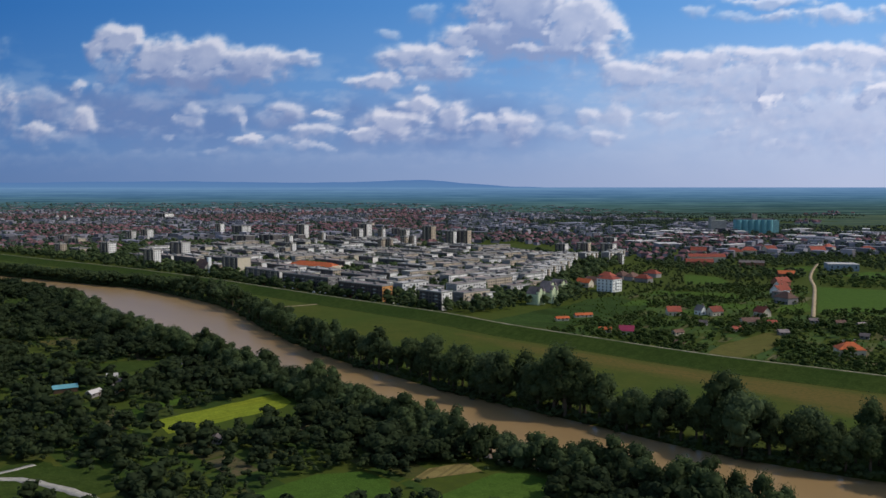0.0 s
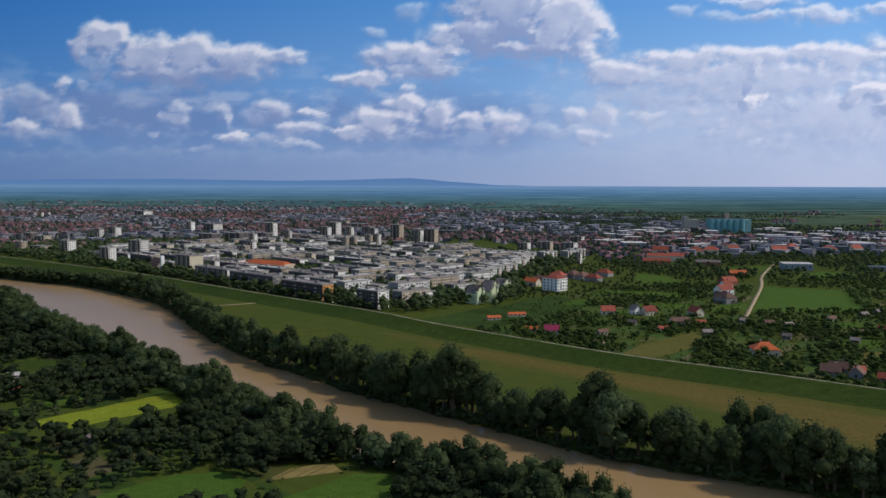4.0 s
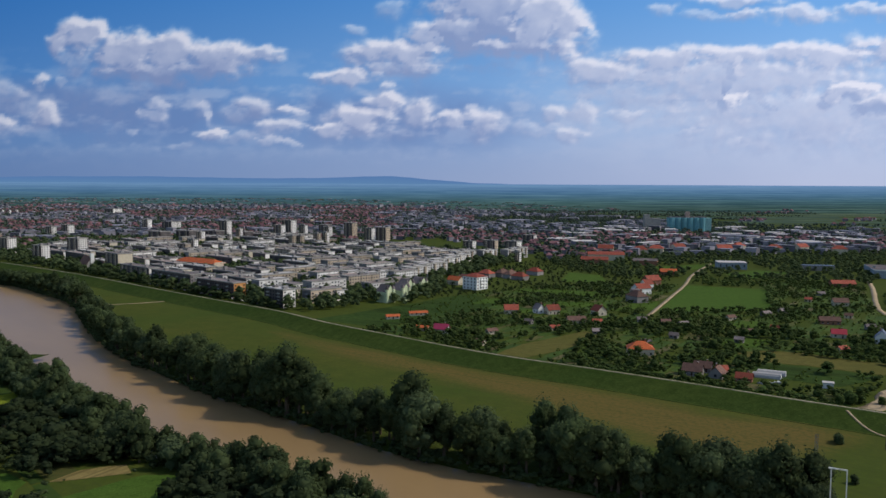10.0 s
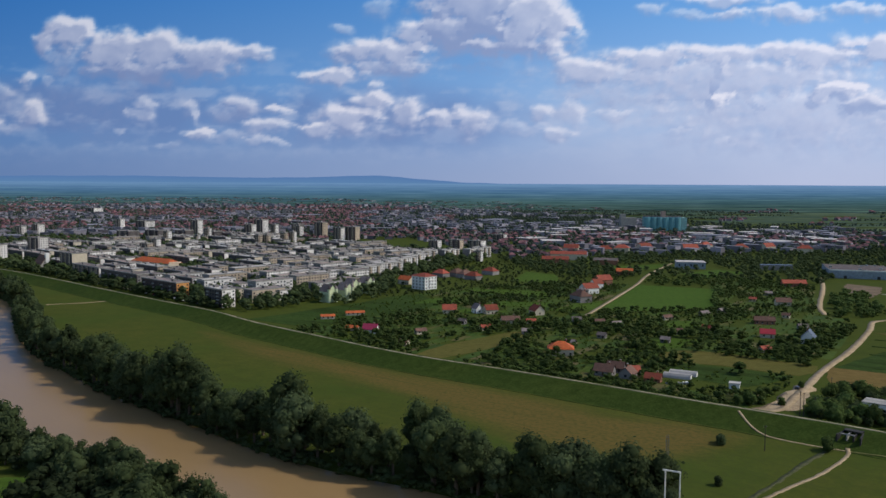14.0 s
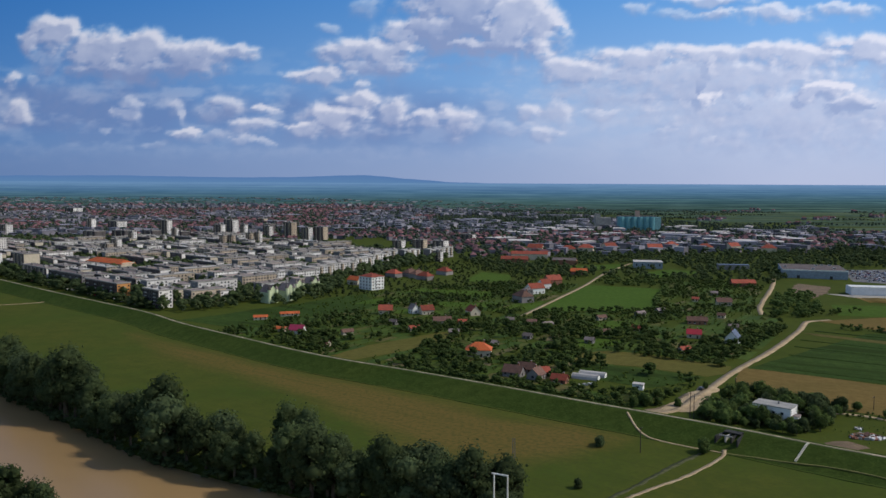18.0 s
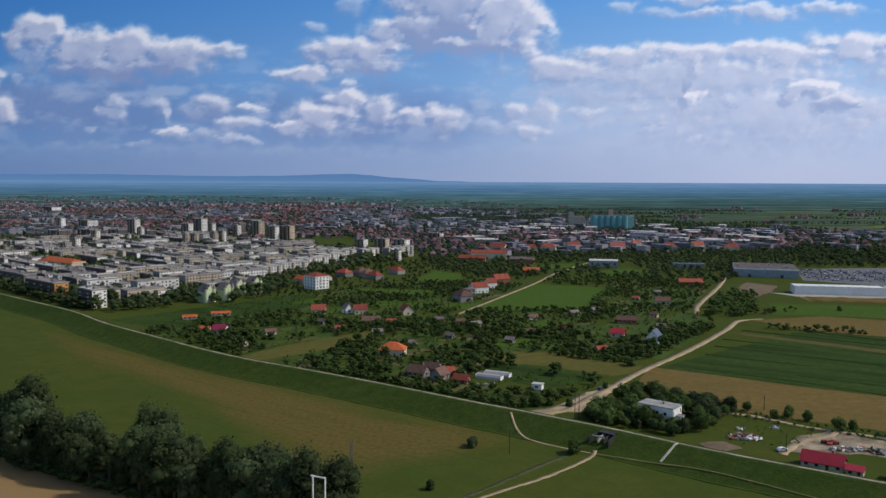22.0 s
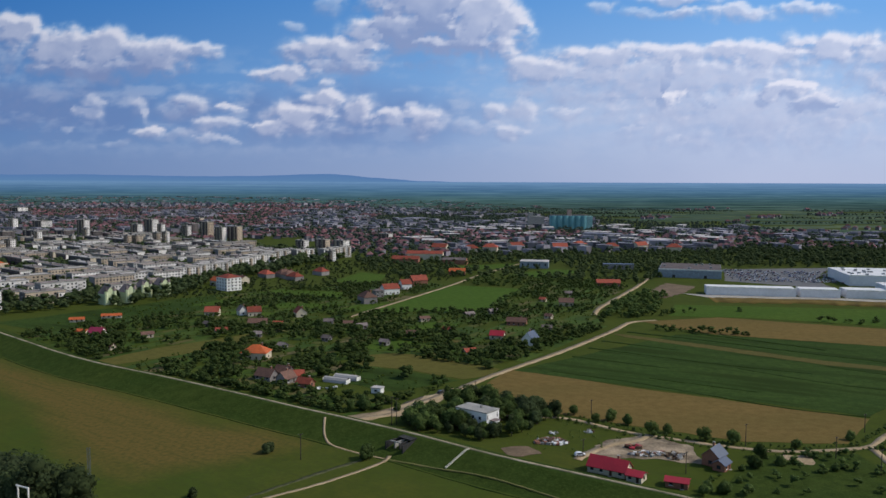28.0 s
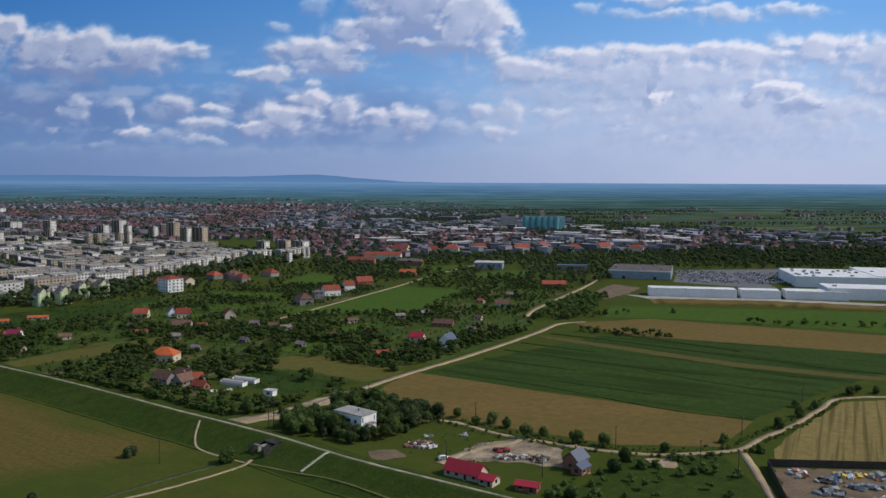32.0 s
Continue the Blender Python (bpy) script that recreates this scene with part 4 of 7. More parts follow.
def crown(rng, height, radius, low, leaves, size, lobes=7, sub=2, slim=1.0, lump=1.0, fringe=1.16):
    """A crown of uneven lobes covered with small leaf clumps: triangles only."""
    cz, rz = (height + low) / 2, (height - low) / 2
    cs = []
    for k in range(lobes):
        a, h = rng.uniform(0, 2 * np.pi), rng.uniform(-0.75, 0.8)
        r = radius * np.sqrt(max(0.05, 1 - h * h)) * rng.uniform(0.25, 0.62)
        cs.append((r * np.cos(a) * slim, r * np.sin(a) * slim, cz + h * rz * 0.78, radius * rng.uniform(0.34, 0.62) * slim ** 0.5 * lump))
    cs.append((0, 0, height - radius * 0.5, radius * 0.48))
    V, T, n = [], [], 0
    iv, it = ICO2 if sub == 2 else ICO1
    for x, y, z, r in cs:
        bump = 1 + 0.15 * rng.standard_normal(len(iv))
        V.append(iv * (r * 0.86 * bump)[:, None] * [1, 1, 0.95] + [x, y, z])
        T.append(it + n)
        n += len(iv)
    w = np.array([c[3] ** 2 for c in cs])
    pick = rng.choice(len(cs), leaves, p=w / w.sum())
    C = np.array(cs)[pick]
    nrm = rng.standard_normal((leaves, 3))
    nrm[:, 2] = nrm[:, 2] * 0.9 + 0.25
    nrm /= np.linalg.norm(nrm, axis=1)[:, None]
    P = C[:, :3] + nrm * (C[:, 3] * rng.uniform(0.82, fringe, leaves))[:, None]
    face = nrm + 0.28 * rng.standard_normal((leaves, 3))
    face /= np.linalg.norm(face, axis=1)[:, None]
    up = rng.standard_normal((leaves, 3))
    a = np.cross(face, up)
    a /= np.linalg.norm(a, axis=1)[:, None]
    b = np.cross(face, a)
    s = (size * rng.uniform(0.55, 1.25, leaves))[:, None]
    q = np.stack([P - a * s, P - b * s * 0.7 + face * s * 0.15, P + a * s, P + b * s * 0.8 + face * s * 0.1], 1).reshape(-1, 3)
    i = n + 4 * np.arange(leaves)
    V.append(q)
    T.append(np.concatenate([np.stack([i, i + 1, i + 2], 1), np.stack([i, i + 2, i + 3], 1)]))
    v = np.concatenate(V)
    v[:, 2] = np.maximum(v[:, 2], 0.25)
    return v, np.concatenate(T)


def trunk_geo(height, r, rng):
    g = Geo()
    g.tube(r * 1.25, r * 0.6, -0.6, height * 0.55, 7)
    for k in range(4):
        a, z0 = rng.uniform(0, 6.28), height * rng.uniform(0.28, 0.5)
        ex, ey, ez = math.cos(a) * height * 0.2, math.sin(a) * height * 0.2, z0 + height * 0.25
        s = r * 0.35
        g.face([(-s, 0, z0), (s, 0, z0), (ex + s * 0.4, ey, ez), (ex - s * 0.4, ey, ez)])
        g.face([(0, -s, z0), (0, s, z0), (ex, ey + s * 0.4, ez), (ex, ey - s * 0.4, ez)])
        g.face([(s, 0, z0), (0, s, z0), (ex, ey + s * 0.4, ez), (ex + s * 0.4, ey, ez)])
    return g


def tree_kind(name, seed, height, radius, low, leaves, size, material, label, slim=1.0, lobes=12, lump=1.0, fringe=1.16):
    rng = np.random.default_rng(seed)
    t = thing(name, Matrix.Translation((0, 0, 0)), label, "tree")
    part("trunk", trunk_geo(height, 0.028 * height, rng), M_BARK, t)
    v, f = crown(rng, height, radius, low, leaves, size, lobes, 1, slim, lump, fringe)
    part("crown", arrays("crown", v, f, material, True), None, t)
    return t


def place(kinds, spots, group, rng, zfun=None, lo=0.8, hi=1.2):
    """Stands copies of the tree kinds at the spots; the first spot of each kind takes the kind itself."""
    used = set()
    for k, (x, y) in enumerate(spots):
        t = kinds[int(rng.integers(len(kinds)))]
        s = rng.uniform(lo, hi) * (0.82 + 0.5 * float(fbm(np.array([x / 45.0]), np.array([y / 45.0]), 2, 8)[0]))
        m = Matrix.LocRotScale((x, y, zfun(x, y) if zfun else 0.0), Euler((rng.normal(0, 0.03), rng.normal(0, 0.03), rng.uniform(0, 6.28))), (s * rng.uniform(0.9, 1.12), s * rng.uniform(0.9, 1.12), s))
        if t.name in used:
            c = copy_thing(t, Matrix.Identity(4))
        else:
            used.add(t.name)
            c = t
        c.matrix_basis = m
        tagged(c, group=group)
    for t in kinds:
        if t.name not in used:
            for o in list(t.children):
                bpy.data.objects.remove(o)
            bpy.data.objects.remove(t)


def along(line, offsets, step, rng, x_lo, x_hi):
    out = []
    n = normals_of(line)
    s = np.concatenate([[0], np.cumsum(np.hypot(*np.diff(line, axis=0).T))])
    for off, jit in offsets:
        d = rng.uniform(0, step)
        while d < s[-1]:
            p = np.array([np.interp(d, s, line[:, 0]), np.interp(d, s, line[:, 1])])
            q = np.array([np.interp(d, s, n[:, 0]), np.interp(d, s, n[:, 1])])
            p = p + q * (off + rng.uniform(-jit, jit))
            if x_lo < p[0] < x_hi:
                out.append((p[0], p[1]))
            d += step * rng.uniform(0.7, 1.3)
    return out


rng = np.random.default_rng(11)
big = [tree_kind("riverside_tree", 1, 17, 5.6, 2.0, 420, 0.8, M_LEAF, "tall broad dark green poplar on the river bank"),
       tree_kind("riverside_tree", 2, 19, 5.0, 2.5, 420, 0.8, M_LEAF, "tall dark green poplar with an uneven crown", 0.9, 14),
       tree_kind("riverside_tree", 3, 15, 6.2, 1.2, 420, 0.8, M_LEAF_WILLOW, "broad grey-green willow leaning over the bank"),
       tree_kind("riverside_tree", 4, 13.5, 5.4, 0.8, 400, 0.8, M_LEAF_WILLOW, "rounded grey-green willow beside the water"),
       tree_kind("riverside_tree", 5, 16, 5.0, 1.0, 400, 0.8, M_LEAF, "dense dark green tree on the river bank")]
spots = along(far_line, [(2, 2), (9, 3)], 8.2, rng, -800, 225)
place(big, [s for s in spots if -270 < s[0] < -10], "trees along the far bank", rng, lambda x, y: -1.0, 0.62, 1.05)
close = [tree_kind("riverside_tree", 61, 17, 5.6, 1.2, 1500, 0.44, M_LEAF, "tall broad dark green poplar above the water", 1.0, 30, 0.72, 1.42),
         tree_kind("riverside_tree", 62, 19, 5.2, 1.5, 1500, 0.44, M_LEAF, "tall uneven dark green poplar above the water", 0.92, 30, 0.72, 1.42),
         tree_kind("riverside_tree", 63, 14.5, 6.0, 0.4, 1500, 0.44, M_LEAF_WILLOW, "broad grey-green willow with hanging outline", 1.0, 30, 0.72, 1.42),
         tree_kind("riverside_tree", 64, 15.5, 5.4, 0.6, 1400, 0.44, M_LEAF, "dense rounded dark green tree above the water", 1.0, 30, 0.72, 1.42)]
place(close, [s for s in spots if s[0] >= -10], "trees along the far bank", rng, lambda x, y: -1.0, 0.5, 1.45)

giant = [tree_kind("tall_poplar", 71, 24, 8.2, 2.0, 2600, 0.5, M_LEAF, "very tall ragged poplar towering over the bank", 1.0, 44, 0.5, 1.5)]
for k, (x, y, size_, turn) in enumerate(((160.5, 305.5, 0.98, 20), (168.5, 301.5, 0.94, 140))):
    tree = giant[0] if k == 0 else copy_thing(giant[0], Matrix.Identity(4))
    tree.matrix_basis = Matrix.LocRotScale((x, y, -1.0), Euler((0, 0, radians(turn))), (0.85 * size_, 0.85 * size_, size_))
    tagged(tree, group="tall poplars on the far bank")
deep = [tree_kind("riverside_tree", 65, 18, 6.2, 0.8, 1500, 0.46, M_LEAF, "broad dark poplar in the deep bank wood", 1.0, 32, 0.66, 1.45),
        tree_kind("riverside_tree", 66, 15, 5.6, 0.4, 1400, 0.44, M_LEAF_WILLOW, "rounded willow in the deep bank wood", 1.0, 30, 0.7, 1.42)]
bank_rng = np.random.default_rng(17)
wood = []
for k, (x, y) in enumerate((165 + 8.0 * i, 297 - 5.2 * i + 8.0 * j) for i in range(10) for j in (-2, -1, 0)):
    wood.append((x + bank_rng.uniform(-2.5, 2.5), y + bank_rng.uniform(-2.5, 2.5)))
place(deep, [p for p in wood if p[0] < 236], "trees along the far bank", bank_rng, lambda x, y: -0.5, 0.75, 1.15)
small = [tree_kind("bank_tree", 21, 11, 4.6, 0.6, 700, 0.5, M_LEAF, "dense dark green tree on the near river bank"),
         tree_kind("bank_tree", 22, 13, 4.2, 1.0, 700, 0.5, M_LEAF, "tall dark green tree on the near river bank"),
         tree_kind("bank_tree", 23, 9.5, 4.8, 0.4, 700, 0.5, M_LEAF_WILLOW, "rounded willow overhanging the near river bank")]
spots = along(near_line, [(1.5, 1.5), (-4, 2.5), (-10, 3)], 8.0, rng, -330, 95)
place(small, spots, "trees along the near bank", rng, lambda x, y: -1.0, 0.8, 1.3)

poplar = [tree_kind("poplar", 31, 16, 5.0, 0.6, 1300, 0.42, M_LEAF, "tall ragged dark poplar on the near river bank", 1.0, 34, 0.6, 1.6),
          tree_kind("poplar", 32, 13, 4.8, 0.4, 1200, 0.42, M_LEAF, "ragged uneven dark poplar on the near river bank", 1.0, 30, 0.6, 1.6)]
place(poplar, [(92, 254), (98, 248), (103, 243), (88, 258), (46, 287), (52, 283), (58, 280), (68, 274), (72, 270), (80, 268)], "slender poplars", rng, lambda x, y: -1.5, 0.65, 1.1)


def scatter(name, variants, spots, scales, material, label, category, zs=None, seed=0, wide=1.22, tall=0.88):
    """Many plants as one joined object."""
    rg = np.random.default_rng(seed)
    V, T, n = [], [], 0
    for k, ((x, y), s) in enumerate(zip(spots, scales)):
        v, f = variants[int(rg.integers(len(variants)))]
        a = rg.uniform(0, 6.28)
        c, sn = math.cos(a), math.sin(a)
        w = v * [s * wide * rg.uniform(0.85, 1.15), s * wide * rg.uniform(0.85, 1.15), s * tall]
        w = np.stack([w[:, 0] * c - w[:, 1] * sn + x, w[:, 0] * sn + w[:, 1] * c + y, w[:, 2] + (zs[k] if zs is not None else 0)], 1)
        V.append(w)
        T.append(f + n)
        n += len(v)
    if not V:
        return
    tagged(new(name, arrays(name, np.concatenate(V), np.concatenate(T), material, True)), label, category, kind="stuff")


def poisson(poly, spacing, rng, avoid=(), lines=(), keep=1.0):
    """Jittered places inside an outline, clear of other outlines and of road lines (line, half width)."""
    p = np.array(poly, float)
    x0, y0, x1, y1 = *p.min(0), *p.max(0)
    gx, gy = np.meshgrid(np.arange(x0, x1, spacing), np.arange(y0, y1, spacing))
    q = np.stack([gx.ravel(), gy.ravel()], 1) + rng.uniform(-0.5, 0.5, (gx.size, 2)) * spacing
    ok = inside(poly, q) & (rng.uniform(size=len(q)) < keep)
    for a in avoid:
        ok &= ~inside(a, q)
    q = q[ok]
    for l, w in lines:
        q = q[dist_to(np.array(l, float), q) > w]
    return q


gv = np.random.default_rng(5)
BUSH = [crown(gv, 5.5, 2.6, 0.2, 40, 0.62, 4, 1) for _ in range(5)]
MIDTREE = [crown(gv, 8.0, 3.3, 0.8, 70, 0.72, 5, 1) for _ in range(5)]
SHRUB = [crown(gv, 5.5, 2.8, 0.2, 14, 0.8, 1, 1) for _ in range(5)]
DOT = [crown(gv, 8.0, 4.2, 0.4, 8, 1.4, 1, 1) for _ in range(5)]
FARTREE = [crown(gv, 8.0, 3.6, 0.6, 22, 1.3, 2, 1) for _ in range(5)]

# scrub down to the water on both banks
q = np.array(along(far_line, [(-1.0, 1.2), (2.5, 2.0), (7, 3)], 3.6, gv, -700, 240))
scatter("bank_scrub", BUSH, q, gv.uniform(0.45, 1.0, len(q)), M_LEAF, "dark green scrub overhanging the far river bank", "bushes", np.full(len(q), -3.0), 21)
q = np.array(along(near_line, [(2.0, 1.2), (-3, 2.0)], 3.6, gv, -700, 120))
scatter("bank_scrub", BUSH, q, gv.uniform(0.45, 1.0, len(q)), M_LEAF, "dark green scrub along the near river bank", "bushes", np.full(len(q), -3.0), 22)

q = np.array(along(near_line, [(1.0, 1.5), (-5, 2.5), (-12, 4)], 6.5, gv, -820, -325))
w = np.array(along(far_line, [(1.0, 2), (6, 3), (12, 3)], 6.0, gv, -860, -265))
scatter("far_bank_wood", MIDTREE, w, gv.uniform(1.1, 2.0, len(w)), M_LEAF, "tall dark green trees along the far bank", "woodland", np.full(len(w), -1.0), 26)
scatter("bank_wood", MIDTREE, q, gv.uniform(0.9, 1.5, len(q)), M_LEAF_CLOUDED, "dark green trees along the far reach of the bank", "woodland", np.full(len(q), -1.0), 25)

# near-bank gardens and woods
LEFT_LAND = [(-620, 930), (-480, 850), (-385, 765), (-265, 600), (-188, 512), (-142, 464), (-97, 408), (-63, 370), (-34, 338), (-5, 306), (24, 288), (45, 272), (62, 254), (80, 232), (-260, 232), (-300, 420), (-560, 760)]
clear = [YELLOW, [(-130, 345), (-108, 322), (-60, 362), (-66, 388), (-81, 403), (-88, 398)], MEADOW_A, MEADOW_B, DIRT_A, [(-190, 262), (-140, 262), (-140, 290), (-165, 300), (-190, 290)], [(-200, 385), (-150, 385), (-150, 400), (-200, 405)],
         [(-120, 322), (-75, 360), (-60, 372), (-60, 355), (-110, 318)], [(-190, 440), (-130, 470), (-135, 480), (-195, 455)], [(-160, 360), (-110, 385), (-112, 392), (-165, 372)]]
BEDS = [[(-186, 474), (-106, 490), (-111, 466), (-179, 444), (-217, 434), (-222, 444)], [(-264, 538), (-203, 552), (-197, 536), (-257, 522)], [(-394, 743), (-373, 751), (-343, 690), (-361, 680)], [(-146, 363), (-123, 393), (-119, 387), (-140, 352)],
        [(-135, 329), (-129, 339), (-124, 329), (-130, 320)], [(-122, 406), (-105, 418), (-101, 406), (-117, 397)], [(-150, 300), (-137, 292), (-117, 287), (-104, 273), (-116, 262), (-143, 262), (-163, 285)]]
for k, ring in enumerate(BEDS):
    sheet("garden_clearing", ring, 0.055, (M_LEVEE, M_F_DRYSTRIP, M_LEVEE, M_F_GREEN, M_F_YELLOW, M_LEVEE, M_LEVEE)[k], ("grassy clearing among the riverside gardens", "dug brown beds of a riverside garden", "mown clearing among garden trees")[k % 3], "clearing")
clear += [[(x, y if y > sum(p[1] for p in ring) / len(ring) else y - 8) for x, y in ring] for ring in BEDS] + [[(-20, 262), (-6, 291), (9, 299), (22, 287), (6, 268)]]
lines = [(LEFT_PATH, 6.0)]
q = poisson(LEFT_LAND, 6.1, gv, clear, lines, 0.86)
scatter("garden_woodland", BUSH + MIDTREE, q, np.clip(gv.normal(0.92, 0.32, len(q)) + 1.3 * (fbm(q[:, 0] / 60, q[:, 1] / 60, 3, 33) - 0.5), 0.3, 1.7), M_LEAF_CLOUDED, "dense dark green orchard trees and bushes", "woodland", seed=1)
q = poisson(LEFT_LAND, 5.8, gv, clear, lines, 0.92)
q = q[dist_to(near_line, q) < 34]
scatter("bank_wood", MIDTREE, q, gv.uniform(0.85, 1.45, len(q)), M_LEAF_CLOUDED, "tall rounded dark green trees crowding the near bank", "woodland", seed=45)
q = poisson([(-1500, 1500), (-900, 1075), (-620, 930), (-560, 760), (-300, 420), (-700, 420), (-1500, 1000)], 11.0, gv, (), (), 0.8)
scatter("far_woodland", DOT, q, gv.uniform(0.8, 1.4, len(q)), M_LEAF_CLOUDED, "dense dark green woodland beyond the gardens", "woodland", seed=2)

# gardens behind the levee
RIGHT_LAND = [(70, 565), (110, 530), (150, 490), (180, 465), (220, 435), (262, 405), (300, 378), (320, 378), (345, 410), (378, 458), (420, 512), (466, 575), (480, 620), (500, 690), (560, 815), (520, 880), (460, 860), (440, 800),
              (392, 664), (302, 660), (330, 740), (372, 840), (300, 850), (200, 800), (130, 740), (90, 660)]
avoid = [GREEN_FIELD, [(297, 482), (313, 506), (359, 473), (379, 458), (357, 430), (338, 439)], [(152, 480), (177, 523), (225, 570), (238, 556), (197, 502), (170, 470)], [(194, 783), (208, 804), (276, 783), (273, 737)],
         [(181, 655), (196, 672), (232, 660), (215, 640)], [(262, 662), (300, 668), (318, 720), (290, 700)], [(205, 690), (230, 715), (285, 705), (262, 682)], [(330, 590), (352, 615), (372, 606), (350, 582)], [(300, 520), (322, 548), (345, 535), (320, 512)],
         [(30, 619), (53, 642), (75, 671), (109, 706), (131, 742), (157, 760), (178, 709), (155, 655), (123, 634), (104, 610), (86, 579), (54, 603)], [(285, 425), (305, 445), (345, 435), (345, 400), (300, 400)], [(90, 660), (150, 690), (200, 740), (180, 760), (110, 720)]]
keep_clear = [(MAIN_ROAD, 7), ([(288, 640), (327, 726), (376, 835)], 6), ([(478, 645), (512, 725), (563, 826)], 6)]
q = poisson(RIGHT_LAND, 5.0, gv, avoid, keep_clear, 0.9)
HOUSE_SPOTS = [(244, 490), (260, 436), (270, 434), (276, 420), (126, 563), (90, 622), (109, 638), (182, 648), (211, 646), (250, 643), (295, 714), (315, 770), (466, 694), (392, 548), (411, 528), (225, 602), (412, 602), (362, 354), (357, 358), (368, 350),
               (532, 822), (163, 803), (144, 840), (318, 409), (299, 433), (238, 492), (252, 492), (246, 484), (266, 428), (305, 438), (290, 428), (360, 354)]
hs = np.array(HOUSE_SPOTS, float)
q = q[np.min(np.hypot(q[:, None, 0] - hs[None, :, 0], q[:, None, 1] - hs[None, :, 1] - 2.0), axis=1) > 6.0]
dense = fbm(q[:, 0] / 70, q[:, 1] / 70, 3, 31)
q = q[dense + gv.uniform(-0.1, 0.1, len(q)) > 0.43]
scatter("allotment_trees", BUSH + MIDTREE[:2], q, gv.uniform(0.4, 1.05, len(q)) * np.where(q[:, 1] > 590, 0.72, 1.0), M_LEAF_GARDEN, "dark green fruit trees and bushes of the allotments", "trees", seed=3)

q = poisson(RIGHT_LAND, 5.2, gv, avoid[:3], keep_clear, 0.5)
q = q[np.min(np.hypot(q[:, None, 0] - hs[None, :, 0], q[:, None, 1] - hs[None, :, 1]), axis=1) > 8]
scatter("allotment_shrubs", SHRUB, q, gv.uniform(0.14, 0.6, len(q)), M_LEAF_LIGHT, "low light green shrubs and vegetable rows", "shrubs", seed=23)
q = poisson(LEFT_LAND, 6.5, gv, clear[:-len(BEDS) - 1], lines, 0.5)
# the darker foliage here again carries the cloud shadow in its colour
scatter("garden_shrubs", SHRUB, q, gv.uniform(0.2, 0.8, len(q)), M_LEAF, "light green fruit bushes among darker trees", "shrubs", seed=24)


def garden_plots(name, poly, avoid_, lines_, rot, cell, z, seed, label, tone=1.0):
    """A patchwork of small beds and lawns as one joined object."""
    rp = np.random.default_rng(seed)
    c, s = math.cos(radians(rot)), math.sin(radians(rot))
    p = np.array(poly, float)
    mid = p.mean(0)
    r = np.hypot(*(p - mid).T).max()
    V, n = [], 0
    a = -r
    while a < r:
        w = rp.uniform(0.5, 1.5) * cell
        b = -r
        while b < r:
            l = rp.uniform(1.0, 4.5) * cell
            ctr = np.array([[mid[0] + (a + w / 2) * c - (b + l / 2) * s, mid[1] + (a + w / 2) * s + (b + l / 2) * c]])
            ok = inside(poly, ctr)[0] and rp.uniform() < 0.8 and not any(inside(v, ctr)[0] for v in avoid_) and all(dist_to(np.array(q_, float), ctr)[0] > h for q_, h in lines_)
            if ok:
                zz = z + rp.uniform(0, 0.06)
                ring = [(a + 0.3, b + 0.3), (a + w - 0.3, b + 0.3 + rp.uniform(0, 1.5)), (a + w - 0.3, b + l - 0.3), (a + 0.3, b + l - 0.3 - rp.uniform(0, 1.5))]
                V += [(mid[0] + x * c - y * s, mid[1] + x * s + y * c, zz) for x, y in ring]
                n += 1
            b += l
        a += w
    m, nt, bsdf = nodes_of(name)
    g = nt.nodes.new("ShaderNodeNewGeometry")
    cr = nt.nodes.new("ShaderNodeValToRGB")
    for k, (pos, col) in enumerate(((0.0, (0.034, 0.07, 0.008, 1)), (0.35, (0.056, 0.105, 0.011, 1)), (0.7, (0.075, 0.115, 0.014, 1)), (0.9, (0.13, 0.11, 0.035, 1)), (1.0, (0.2, 0.15, 0.085, 1)))):
        e = cr.color_ramp.elements[k] if k < 2 else cr.color_ramp.elements.new(pos)
        e.position, e.color = pos, tuple(tone * v for v in col[:3]) + (1.0,)
    nt.links.new(g.outputs["Random Per Island"], cr.inputs[0])
    col = mix(nt, ramp(nt, noise_of(nt, g.outputs["Position"], 0.35, 4, 0.65), 0.35, 0.75), cr.outputs[0], (0.03, 0.05, 0.012, 1))
    nt.links.new(col, bsdf.inputs["Base Color"])
    bsdf.inputs["Roughness"].default_value, bsdf.inputs["Specular IOR Level"].default_value = 0.95, 0.1
    f = np.arange(4 * n).reshape(-1, 4)
    tagged(new("garden_plots", arrays("garden_plots", np.array(V), f, m)), label, "garden plots", kind="stuff")


garden_plots("allotment beds", RIGHT_LAND, avoid, keep_clear, -33, 7.0, 0.03, 4, "patchwork of allotment beds and lawns behind the levee", 0.75)
# tone 0.5 puts the cloud shadow into the bed colours
garden_plots("riverside garden beds", LEFT_LAND, clear, lines, 40, 8.0, 0.03, 6, "patchwork of garden beds on the near bank", 0.5)

# ---- apartment district ----
O = np.array([29.0, 627.0])
UD, VD = np.array([0.7071, -0.7071]), np.array([0.7071, 0.7071])
uv_at = lambda u, v: O + UD * u + VD * v


